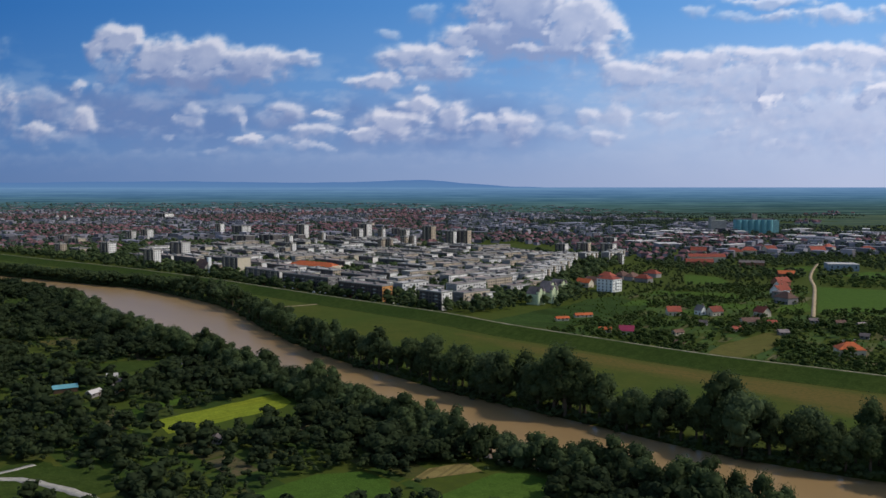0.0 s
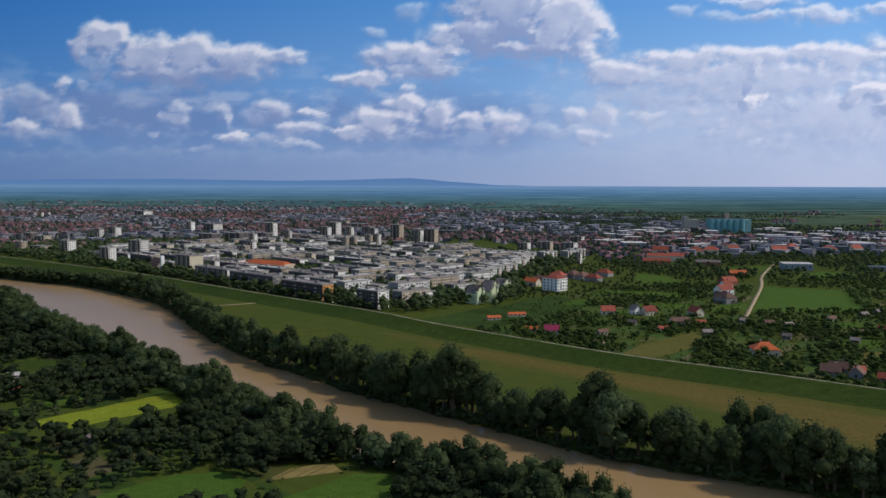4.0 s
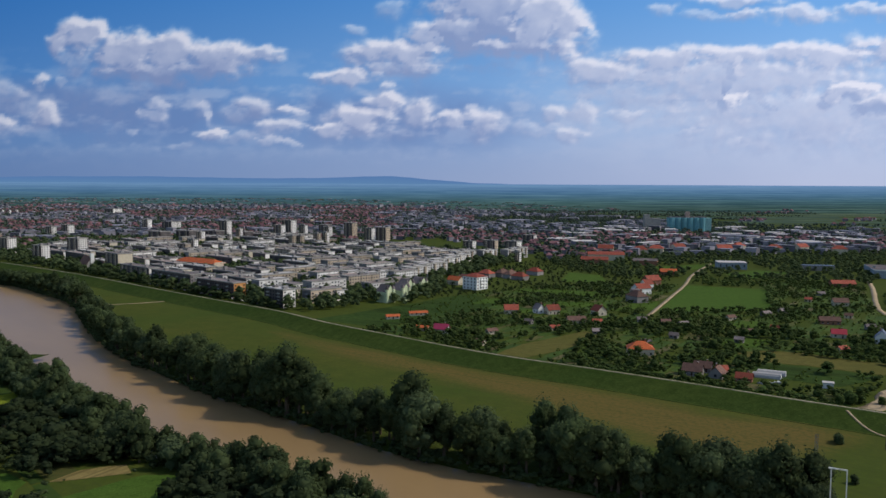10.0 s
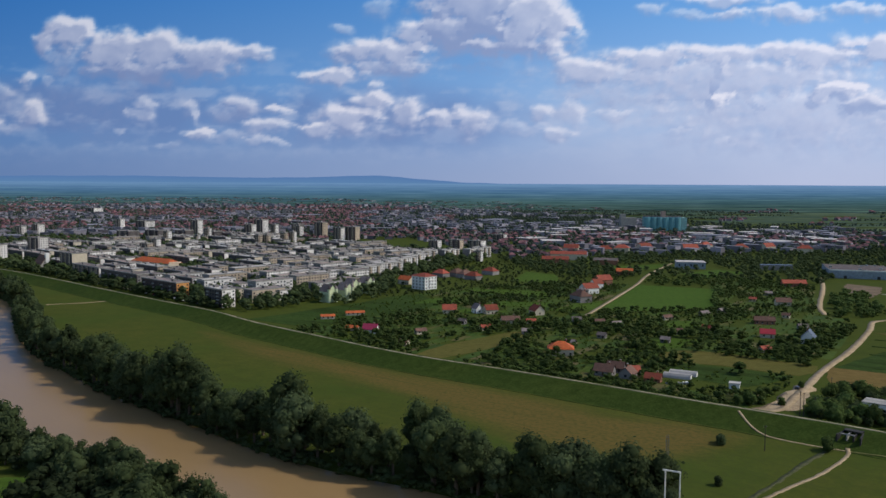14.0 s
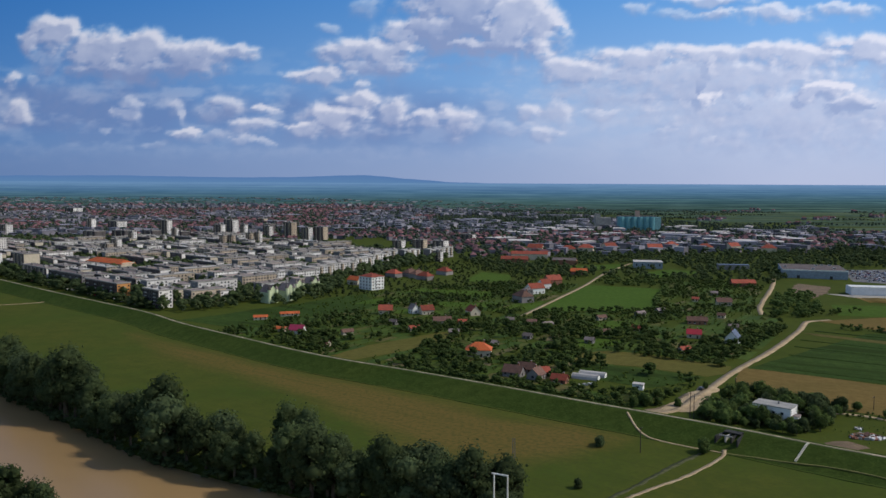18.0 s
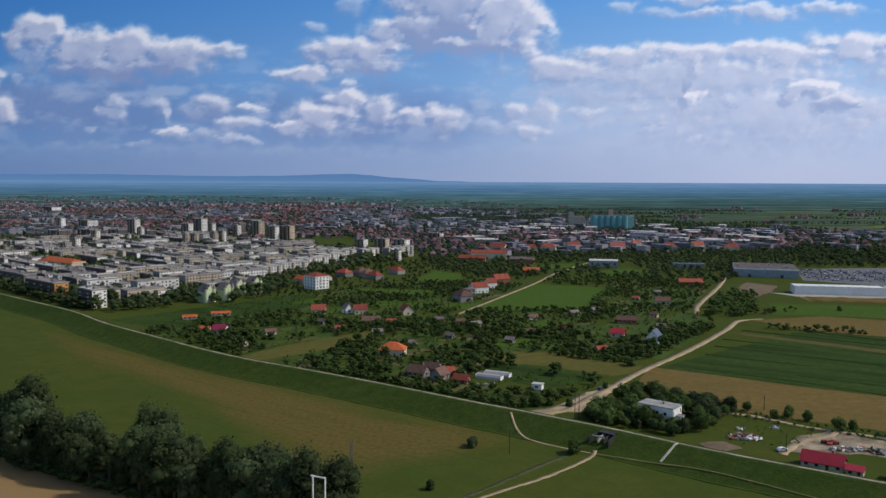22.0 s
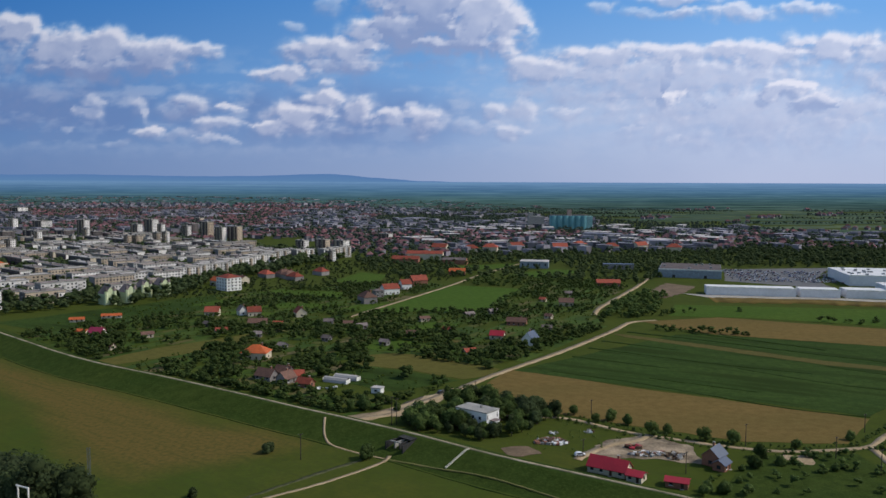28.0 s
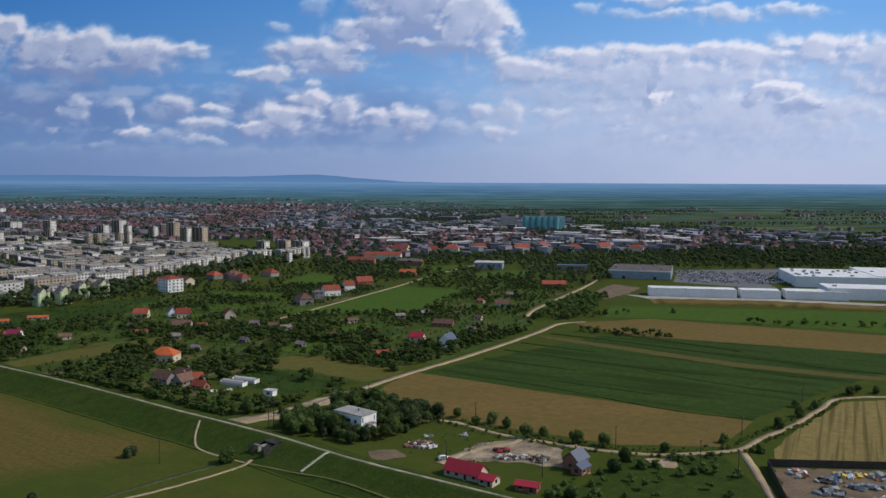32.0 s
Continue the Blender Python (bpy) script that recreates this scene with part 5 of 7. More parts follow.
# windowless copies for the front row, with the same shade in the colour
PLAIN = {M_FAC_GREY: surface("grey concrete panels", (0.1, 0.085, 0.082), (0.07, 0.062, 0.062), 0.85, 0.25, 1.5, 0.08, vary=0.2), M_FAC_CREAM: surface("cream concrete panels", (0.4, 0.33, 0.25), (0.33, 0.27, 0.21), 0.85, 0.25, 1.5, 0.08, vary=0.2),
         M_FAC_WHITE: surface("white concrete panels", (0.64, 0.62, 0.6), (0.52, 0.51, 0.5), 0.85, 0.25, 1.5, 0.08, vary=0.12), M_FAC_SHADED: surface("shaded concrete panels", (0.085, 0.062, 0.06), (0.065, 0.05, 0.05), 0.85, 0.25, 1.5, 0.08, vary=0.2)}


PANE = Geo().box(-0.75, 0.75, -0.07, 0.05, 0, 1.45, True).data("window", M_GLASS)
LEDGE = Geo().box(-1.45, 1.45, -1.0, 0.05, -0.9, 0.1, True).data("balcony", M_CONCRETE)


def window_rows(t, w, d, h):
    """Windows and small balconies, one by one, on the levee side and on the sunlit end."""
    storeys = max(2, int(h / 2.8))
    for fl in range(storeys):
        z = 1.0 + fl * (h - 0.6) / storeys
        for ln, turn, off in ((w, 0, d / 2), (d, 90, w / 2 + 0.12)):
            n = max(1, int(ln / 3.6))
            for k in range(n):
                a = ((k + 0.5) / n - 0.5) * ln
                if fl and k % 4 == 1:
                    part("balcony", LEDGE, None, t, at=pose(0, 0, 0, 0, 0, turn) @ pose(a, -off, z))
                else:
                    part("window", PANE, None, t, at=pose(0, 0, 0, 0, 0, turn) @ pose(a, -off, z))


def apartment_block(u0, u1, v0, v1, h, fac, end, label, roof=M_ROOF_GREY, huts=2, group="panel apartment blocks", name="apartment_block", base=0.0, cols=0):
    """A slab between u0..u1 along the levee and v0..v1 across it."""
    c = uv_at((u0 + u1) / 2, (v0 + v1) / 2)
    w, d = u1 - u0, v1 - v0
    t = thing(name, pose(c[0], c[1], base, 0, 0, -45 + (random.uniform(4, 14) if name == "apartment_tower" else random.uniform(-2, 2))), label, "apartment block", group)
    near_one = v0 < 70 and u0 > -300
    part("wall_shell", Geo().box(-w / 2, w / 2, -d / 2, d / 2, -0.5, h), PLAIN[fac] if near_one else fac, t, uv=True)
    if near_one:
        window_rows(t, w, d, h)
    long_u = w >= d
    for s in (-1, 1):
        if long_u:
            g = Geo().box(s * w / 2 - 0.12, s * w / 2 + 0.12, -d / 2 + 0.6, d / 2 - 0.6, -0.4, h - 0.3)
        else:
            g = Geo().box(-w / 2 + 0.6, w / 2 - 0.6, s * d / 2 - 0.12, s * d / 2 + 0.12, -0.4, h - 0.3)
        part("end_wall", g, end, t, uv=True)
    part("roof", Geo().box(-w / 2 - 0.35, w / 2 + 0.35, -d / 2 - 0.35, d / 2 + 0.35, h, h + 0.45, True), roof, t)
    rim = Geo()
    for x0, x1, y0, y1 in ((-w / 2 - 0.4, w / 2 + 0.4, -d / 2 - 0.4, -d / 2 + 0.1), (-w / 2 - 0.4, w / 2 + 0.4, d / 2 - 0.1, d / 2 + 0.4), (-w / 2 - 0.4, -w / 2 + 0.1, -d / 2 + 0.1, d / 2 - 0.1), (w / 2 - 0.1, w / 2 + 0.4, -d / 2 + 0.1, d / 2 - 0.1)):
        rim.box(x0, x1, y0, y1, h + 0.1, h + 0.95, True)
    part("parapet", rim, M_CONCRETE, t)
    for k in range(huts):
        a = ((k + 0.5) / huts - 0.5) * (w if long_u else d)
        x, y = (a, 0) if long_u else (0, a)
        part("roof_hut", Geo().box(x - 1.8, x + 1.8, y - 1.8, y + 1.8, h + 0.45, h + 2.4), M_GREYWALL, t)
    for k in range(0 if near_one else cols):
        a = ((k + 0.5) / cols - 0.5) * (w if long_u else d)
        if long_u:
            g = Geo().box(a - 1.6, a + 1.6, -d / 2 - 1.1, -d / 2, 2.5, h - 0.6, True)
        else:
            g = Geo().box(w / 2, w / 2 + 1.1, a - 1.6, a + 1.6, 2.5, h - 0.6, True)
        part("balcony", g, M_FAC_CREAM, t, uv=True)
    return t


# levee sides: their shade is put into the facade colour
SHADED_FACS = [M_FAC_GREY, M_FAC_GREY, M_FAC_SHADED, M_FAC_SHADED, M_FAC_CREAM]
# bright facades for the long sides towards the sun
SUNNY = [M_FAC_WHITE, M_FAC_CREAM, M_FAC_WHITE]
ENDS = {"white": surface("sunlit white render", (0.7, 0.68, 0.65), (0.58, 0.56, 0.54), 0.85, 0.3, 2.0, 0.05), "cream": M_CREAM, "orange": surface("orange render", (0.5, 0.24, 0.08), (0.42, 0.2, 0.07), 0.85, 0.3, 2, 0.05), "grey": M_GREYWALL}
apartment_block(-189, -129, 11, 24, 13.5, M_FAC_SHADED, ENDS["orange"], "panel apartment block with a shaded dark front and an orange end wall", cols=6)
apartment_block(-291, -216, 18, 30, 13.5, M_FAC_GREY, ENDS["grey"], "long grey panel apartment block facing the levee", cols=7)
apartment_block(-361, -296, 17, 29, 14.0, M_FAC_GREY, ENDS["white"], "grey panel apartment block with a pale end wall", cols=6)
apartment_block(-442, -408, 36, 54, 20.5, M_FAC_GREY, ENDS["cream"], "seven-storey grey and cream apartment block", cols=3)
apartment_block(-80, -54, 11, 24, 14.5, M_FAC_GREY, ENDS["white"], "short grey apartment block with a sunlit white end", roof=M_ROOF_WHITE, cols=2)


def right_edge(v):
    return float(np.interp(v, [0, 40, 60, 110, 135, 200, 300, 400, 500, 620], [-56, -62, -52, -82, -72, -120, -178, -235, -228, -300]))


rb = np.random.default_rng(77)
row = 44.0
while row < 480:
    u = right_edge(row)
    first = True
    while u > -760:
        ln = rb.uniform(24, 66)
        h = rb.choice([12.0, 12.5, 13.0, 10.5, 8.5])
        cross = rb.uniform() < (0.65 if u > right_edge(row) - 140 else 0.36)
        fac = SHADED_FACS[int(rb.integers(len(SHADED_FACS)))]
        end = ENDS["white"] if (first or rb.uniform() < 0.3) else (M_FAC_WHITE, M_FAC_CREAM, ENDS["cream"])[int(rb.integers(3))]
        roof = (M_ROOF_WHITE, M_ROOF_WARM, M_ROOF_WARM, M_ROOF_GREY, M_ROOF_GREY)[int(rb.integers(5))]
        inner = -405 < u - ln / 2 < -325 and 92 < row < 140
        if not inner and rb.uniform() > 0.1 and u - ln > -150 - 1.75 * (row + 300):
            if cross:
                # bright colour on the sunlit side, grey on the shaded levee end
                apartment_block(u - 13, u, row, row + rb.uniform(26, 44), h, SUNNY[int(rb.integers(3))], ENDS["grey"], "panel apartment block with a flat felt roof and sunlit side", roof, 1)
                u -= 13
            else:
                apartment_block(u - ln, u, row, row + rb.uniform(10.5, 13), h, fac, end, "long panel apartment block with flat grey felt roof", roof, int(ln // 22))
                u -= ln
        else:
            u -= ln
        u -= rb.uniform(8, 20)
        first = False
    row += rb.uniform(25, 32)

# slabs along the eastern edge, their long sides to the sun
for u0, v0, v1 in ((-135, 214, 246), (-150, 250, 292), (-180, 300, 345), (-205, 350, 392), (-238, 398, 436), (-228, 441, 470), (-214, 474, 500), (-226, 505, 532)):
    # white stands for the sunlit side, the grey ends for shade
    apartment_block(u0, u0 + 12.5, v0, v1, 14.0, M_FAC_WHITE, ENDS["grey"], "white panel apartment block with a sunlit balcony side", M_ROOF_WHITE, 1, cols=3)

# place, width, height and finish of the sunlit end (grey, white, cream, dark)
TOWERS = [(-249, 1330, 12, 23, 1), (-264, 1550, 19, 31, 1), (-208, 1420, 10, 23, 1), (-216, 1383, 9, 14, 1), (-158, 1520, 18, 25, 1), (-150, 1580, 23, 31, 1), (-96, 1290, 10, 20, 2), (-84, 1294, 10, 20, 2), (-113, 1520, 12, 25, 1),
          (-62, 1322, 10, 22, 0), (-49, 1327, 10, 23, 1), (-71, 1530, 15, 22, 1), (-25, 1490, 20, 31, 0), (14, 1425, 16, 25, 1), (37, 1430, 20, 26, 2), (177, 1226, 16, 17, 1), (208, 1215, 18, 19, 2), (238, 1180, 19, 20, 1), (232, 1085, 11, 13, 1),
          (-460, 1700, 16, 26, 1), (-432, 1760, 34, 19, 1), (-909, 2690, 47, 17, 1), (-480, 1176, 20, 22, 1), (-365, 1030, 18, 23, 1), (-359, 1120, 23, 26, 1), (-370, 1228, 14, 11, 1), (-569, 1224, 15, 17, 2), (-545, 1230, 26, 10, 0),
          (-557, 1550, 20, 22, 1), (-585, 1545, 16, 19, 1), (-1219, 2612, 12, 14, 1), (-1197, 2614, 12, 14, 1), (-1176, 2615, 12, 14, 1), (-223, 1150, 15, 17, 0), (-216, 1168, 13, 22, 1), (-340, 1400, 30, 19, 3), (-300, 1425, 32, 19, 3), (-258, 1445, 26, 18, 3),
          (-205, 1440, 24, 17, 3), (294, 1446, 20, 13, 1), (-185, 2075, 21, 12, 2), (-90, 1640, 20, 20, 3), (-690, 1500, 20, 14, 3), (-640, 1440, 24, 12, 0)]
for x, y, w, h, k in TOWERS:
    # levee side of every tower is darkened in colour as its shade
    fac = (M_FAC_GREY, M_FAC_GREY, M_FAC_SHADED, M_FAC_SHADED)[k]
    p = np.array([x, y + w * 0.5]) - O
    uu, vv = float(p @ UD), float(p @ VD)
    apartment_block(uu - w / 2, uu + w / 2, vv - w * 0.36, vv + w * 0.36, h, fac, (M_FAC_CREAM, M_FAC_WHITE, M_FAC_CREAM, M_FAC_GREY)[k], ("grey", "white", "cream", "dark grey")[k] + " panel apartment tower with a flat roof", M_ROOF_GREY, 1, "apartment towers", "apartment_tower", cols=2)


# ---- houses ----
def house(x, y, w, d, rot, h, rh, roof, wall, label, hip=False, name="house", group="", chimney=True, windows=True):
    t = thing(name, pose(x, y, 0, 0, 0, rot), label, "house", group)
    part("wall_shell", Geo().walls(w, d, h, 0 if hip else rh), wall, t)
    g = Geo()
    (g.hip if hip else g.gable)(w, d, h, rh)
    part("roof", g, roof, t)
    if chimney:
        ch = part("chimney", Geo().box(w * 0.18, w * 0.18 + 0.8, d * 0.1, d * 0.1 + 0.7, h, h + rh + 0.9), M_BRICK, t)
        part("chimney_cap", Geo().box(w * 0.18 - 0.1, w * 0.18 + 0.9, d * 0.1 - 0.1, d * 0.1 + 0.8, h + rh + 0.9, h + rh + 1.05, True), M_CONCRETE, ch)
    if windows:
        n = max(2, int(w / 3.2))
        for fl in range(max(1, int(h / 2.8))):
            z = 0.9 + 2.8 * fl
            for k in range(n):
                a = ((k + 0.5) / n - 0.5) * w
                if k == n // 2 and fl == 0:
                    dr = part("door", Geo().box(a - 0.5, a + 0.5, -d / 2 - 0.06, -d / 2 + 0.05, -0.1, 2.1), M_WOODDARK, t)
                    part("door_step", Geo().box(a - 0.7, a + 0.7, -d / 2 - 0.9, -d / 2 - 0.06, -0.3, 0.12), M_CONCRETE, dr)
                else:
                    wi = part("window", Geo().box(a - 0.6, a + 0.6, -d / 2 - 0.06, -d / 2 + 0.05, z, z + 1.3), M_GLASS, t)
                    if name == "house":
                        part("sill", Geo().box(a - 0.75, a + 0.75, -d / 2 - 0.2, -d / 2 - 0.02, z - 0.12, z - 0.01, True), M_WHITE, wi)
            for s in (-1, 1):
                part("window", Geo().box(s * w / 2 - 0.06, s * w / 2 + 0.06, -0.7, 0.7, z, z + 1.3), M_GLASS, t)
    return t


def flat_house(x, y, w, d, rot, h, roof, wall, label, category="building", name="building", bays=0):
    t = thing(name, pose(x, y, 0, 0, 0, rot), label, category)
    part("wall_shell", Geo().box(-w / 2, w / 2, -d / 2, d / 2, -0.5, h), wall, t)
    part("roof", Geo().box(-w / 2 - 0.3, w / 2 + 0.3, -d / 2 - 0.3, d / 2 + 0.3, h, h + 0.4, True), roof, t)
    for k in range(bays):
        a = ((k + 0.5) / bays - 0.5) * w
        part("window", Geo().box(a - 0.8, a + 0.8, -d / 2 - 0.07, -d / 2 + 0.05, h * 0.4, h * 0.75), M_GLASS, t)
    return t


house(244, 492, 15, 11, -8, 4.2, 4.0, M_ROOF_ORANGE, M_CREAM, "bungalow with a bright orange hipped tile roof", True)
house(259, 439, 10, 7, -30, 2.8, 3.2, M_ROOF_BROWN, M_GREYWALL, "old farmhouse with a weathered brown tile roof")
house(270, 433, 8, 7, 56, 2.8, 3.2, M_ROOF_BROWN, M_GREYWALL, "old farm wing with a faded reddish roof")
house(267, 447, 9, 6, -28, 2.8, 2.8, M_ROOF_BROWN, M_GREYWALL, "small old barn with a brown tile roof")
house(275, 441, 6, 5, 10, 2.4, 2.2, M_ROOF_RED, M_CREAM, "small outbuilding with a faded red roof", chimney=False)
house(281, 424, 8, 5, -30, 2.3, 2.2, M_ROOF_RED, M_BRICK, "low red-roofed shed beside the old farm")
for px, py in ((296, 432), (301, 438)):
    t = thing("greenhouse", pose(px, py, 0, 0, 0, -28), "long pale blue-white arched polytunnel greenhouse", "greenhouse", "greenhouses")
    g = Geo()
    for k in range(6):
        a0, a1 = math.pi * k / 6, math.pi * (k + 1) / 6
        y0, z0, y1, z1 = -2.2 * math.cos(a0), 2.8 * math.sin(a0), -2.2 * math.cos(a1), 2.8 * math.sin(a1)
        g.face([(-7, y0, z0), (7, y0, z0), (7, y1, z1), (-7, y1, z1)])
    part("cover", g, M_ROOF_WHITE, t)
    for s in (-7, 7):
        part("end_panel", Geo().prism([(s - 0.05, -2.1), (s + 0.05, -2.1), (s + 0.05, 2.1), (s - 0.05, 2.1)], 0, 2.2), M_STEELWHITE, t)
flat_house(318, 410, 5, 4, -25, 2.6, M_ROOF_WHITE, M_WHITE, "small white flat-roofed garden shed", "shed", "shed", 1)
house(126, 564, 9.5, 7, -15, 3.0, 3.0, M_ROOF_MAGENTA, M_WHITE, "white cottage with a magenta sheet roof")
house(113, 572, 8, 4, -15, 2.4, 1.2, M_ROOF_ORANGE, M_CREAM, "small cream outbuilding with an orange roof", chimney=False)
house(90, 622, 10, 4, 14, 2.2, 1.2, M_ROOF_ORANGE, M_CREAM, "long low allotment shed with orange roof", chimney=False)
house(109, 639, 14, 4, 14, 2.2, 1.2, M_ROOF_ORANGE, M_CREAM, "long low allotment shed with orange roof", chimney=False)
house(182, 650, 10.5, 8, 0, 3.6, 3.4, M_ROOF_RED, M_CREAM, "family house with red tile roof and cream walls")
house(214, 648, 10, 8, 20, 3.8, 3.4, M_ROOF_RED, M_CREAM, "yellow-walled family house with a reddish roof")
house(204, 652, 7, 6, -60, 4.0, 3.6, M_ROOF_GREY, M_WHITE, "narrow white gabled house with steep grey roof")
house(250, 644, 10.5, 8, -70, 3.8, 3.8, M_ROOF_RED, M_CREAM, "cream house with a steep red tile roof")
house(298, 716, 16, 12, -66, 5.5, 5.0, M_ROOF_BROWN, M_GREYWALL, "large house with a dark maroon hipped roof", True)
house(316, 772, 15, 11, 24, 5.5, 4.0, M_ROOF_RED, M_WHITE, "two-storey house with a red roof beside the lane")
house(306, 752, 8, 8, 24, 6.0, 1.5, M_ROOF_GREY, M_GREYWALL, "grey cube-shaped house beside the lane", True)
house(330, 806, 10, 9, 24, 5.5, 4.0, M_ROOF_RED, M_WHITE, "white house with a red tile roof")
house(343, 838, 16, 11, 24, 5.5, 4.5, M_ROOF_RED, M_BRICK, "brick house with a red tile roof")
house(330, 1064, 34, 14, -10, 6, 3.5, M_ROOF_RED, M_BRICK, "long low workshop with a red roof", windows=False)
house(356, 1118, 48, 16, -8, 8, 3.5, M_ROOF_RED, M_CREAM, "long hall with a wide red roof", windows=False)
house(392, 1050, 30, 12, -20, 6, 2.5, M_ROOF_GREY, M_BRICK, "grey-roofed workshop with a brick end", windows=False)
house(388, 934, 18, 9, -8, 4, 3, M_ROOF_ORANGE, M_BRICK, "low house with an orange roof among meadows")
house(533, 826, 23, 9, -6, 4, 3, M_ROOF_RED, M_BRICK, "long low house with a red roof among trees")
house(466, 696, 12, 8, -10, 3.5, 3, M_ROOF_BROWN, M_CREAM, "small garden house with a pinkish roof")
house(392, 549, 9, 7, -20, 3.0, 2.6, M_ROOF_CRIMSON, M_CREAM, "small cabin with a bright red sheet roof")
house(411, 530, 11, 8, 60, 4.0, 4.4, M_ROOF_BLUE, M_WHITE, "white house with a steep blue-grey roof")
house(225, 603, 13, 8, 5, 3.0, 2.4, M_ROOF_BROWN, M_CREAM, "low beige garden house")
house(412, 603, 14, 8, -15, 3.0, 2.4, M_ROOF_BROWN, M_BRICK, "low brown-roofed garden house")
house(144, 838, 16, 9, -45, 5, 3.5, M_ROOF_ORANGE, M_CREAM, "orange-roofed house beside the white block")
house(160, 858, 24, 10, -45, 5, 3.0, M_ROOF_BROWN, M_CREAM, "long house with weathered reddish roof")
for k, (hx, hy) in enumerate(((180, 905), (198, 912), (214, 880), (206, 898), (236, 930))):
    house(hx, hy, 16, 11, (-45, 45)[k % 2], 4.5, 4.2, (M_ROOF_RED, M_ROOF_BROWN)[k % 2], M_GREYWALL, "villa with a hipped red tile roof", True, group="red-roofed villas", windows=False)
for k, (hx, hy) in enumerate(((424, 1206), (496, 1258), (455, 1230), (560, 1240), (600, 1290), (380, 1230), (640, 1250), (690, 1270), (730, 1230))):
    house(hx, hy, 22, 13, (0, 30, -20)[k % 3], 8, 5, M_ROOF_RED, M_CREAM, "tall house with a bright red tile roof", k % 2 == 0, group="red-roofed houses", windows=False)


def big_white_house():
    t = thing("apartment_house", pose(162, 803, 0, 0, 0, -45), "white four-storey apartment house with red tile roof", "apartment house")
    part("wall_shell", Geo().box(-9, 9, -8, 8, -0.5, 12.5), M_WHITE, t)
    part("roof", Geo().hip(18, 16, 12.5, 3.2), M_ROOF_RED, t)
    part("eaves", Geo().box(-9.4, 9.4, -8.4, 8.4, 12.1, 12.34, True), M_WHITE, t)
    for fl in range(4):
        z = 0.9 + 3.0 * fl
        for k in range(4):
            a = -6.6 + 4.4 * k
            part("window", Geo().box(a - 0.8, a + 0.8, -8.07, -7.9, z, z + 1.5), M_GLASS, t)
        for k in range(4):
            a = -6 + 4 * k
            part("window", Geo().box(8.93, 9.07, a - 0.8, a + 0.8, z, z + 1.5), M_GLASS, t)
        if fl:
            part("balcony", Geo().box(9.0, 10.2, -3.4, 3.4, z - 0.9, z + 0.1, True), M_WHITE, t)


big_white_house()
for k, (hx, hy) in enumerate(((80, 712), (93, 724), (96, 757), (108, 772))):
    t = thing("villa", pose(hx, hy, 0, 0, 0, -45), "pale green villa block with steep dark gabled roof", "villa", "pale green villas")
    part("wall_shell", Geo().walls(12, 10, 9.5, 5.5), surface("pale green render", (0.5, 0.56, 0.36), (0.42, 0.48, 0.3), 0.85) if k == 0 else bpy.data.materials["pale green render"], t)
    part("roof", Geo().gable(12, 10, 9.5, 5.5, 0.4), M_ROOF_GREY, t)
    for s in (-1, 1):
        part("turret", Geo().tube(1.6, 1.6, 0, 11.5, 8, 5.6, s * 3.6), bpy.data.materials["pale green render"], t)
        part("turret_roof", Geo().tube(1.9, 0.1, 11.5, 15, 8, 5.6, s * 3.6), M_ROOF_GREY, t)
t = thing("school", pose(-150, 972, 0, 0, 0, -38), "yellow school building with an orange hipped roof", "school")
part("wall_shell", Geo().box(-36, 36, -9, 9, -0.5, 9.5), M_CREAM, t)
part("roof", Geo().hip(72, 18, 9.5, 4.5), M_ROOF_ORANGE, t)
part("gable_wall", Geo().box(35.5, 36.3, -8, 8, 0, 11), M_CREAM, t)
t = thing("church", pose(-281, 975, 0, 0, 0, -45), "modern concrete church with a steep tent-shaped roof", "church")
part("nave", Geo().walls(22, 18, 4, 12), M_CONCRETE, t)
part("roof", Geo().gable(22, 18, 4, 12, 0.8, 0.4), M_ROOF_BROWN, t)
part("tower", Geo().box(9, 12, -2, 2, 0, 19), M_WHITE, t)


# ---- farmyard and levee foot ----
t = thing("flat_roofed_house", pose(362.5, 354, 0, 0, 0, -41) @ Matrix.Diagonal((1.0, 0.98, 0.92, 1)), "two-storey white house with flat grey roof among trees", "house")
part("wall_shell", Geo().box(-8, 8, -4.6, 4.6, -0.5, 8.0), M_WHITE, t)
part("roof", Geo().box(-8.25, 8.25, -4.85, 4.85, 8.0, 8.4, True), M_CONCRETE, t)
part("chimney", Geo().box(1, 1.8, 0.5, 1.3, 8.4, 9.6), M_CONCRETE, t)
an = part("annex", Geo().box(7.95, 10.4, -2.2, 1.6, -0.5, 4.4), M_WHITE, t)
part("annex_roof", Geo().box(7.95, 10.7, -2.5, 1.9, 4.4, 4.65, True), M_ROOF_GREY, an)
for a in (-6, -2.5, 1, 4.5):
    for z in (1.2, 4.6):
        wi = part("window", Geo().box(a - 0.6, a + 0.6, -4.67, -4.5, z, z + 1.4), M_GLASS, t)
        part("sill", Geo().box(a - 0.75, a + 0.75, -4.8, -4.6, z - 0.12, z - 0.01, True), M_WHITE, wi)
for a in (-3.8, 3.2):
    part("window", Geo().box(7.94, 8.06, a - 0.25, a + 0.25, 5.0, 7.2), M_GLASS, t)
house(405, 295, 14, 7, -36, 2.5, 3.0, M_ROOF_CRIMSON, M_CREAM, "low farmhouse with a crimson sheet roof")
house(412.5, 287, 5.5, 5.5, -36, 2.3, 1.2, M_ROOF_CRIMSON, M_CREAM, "farmhouse porch wing with a crimson roof", chimney=False)
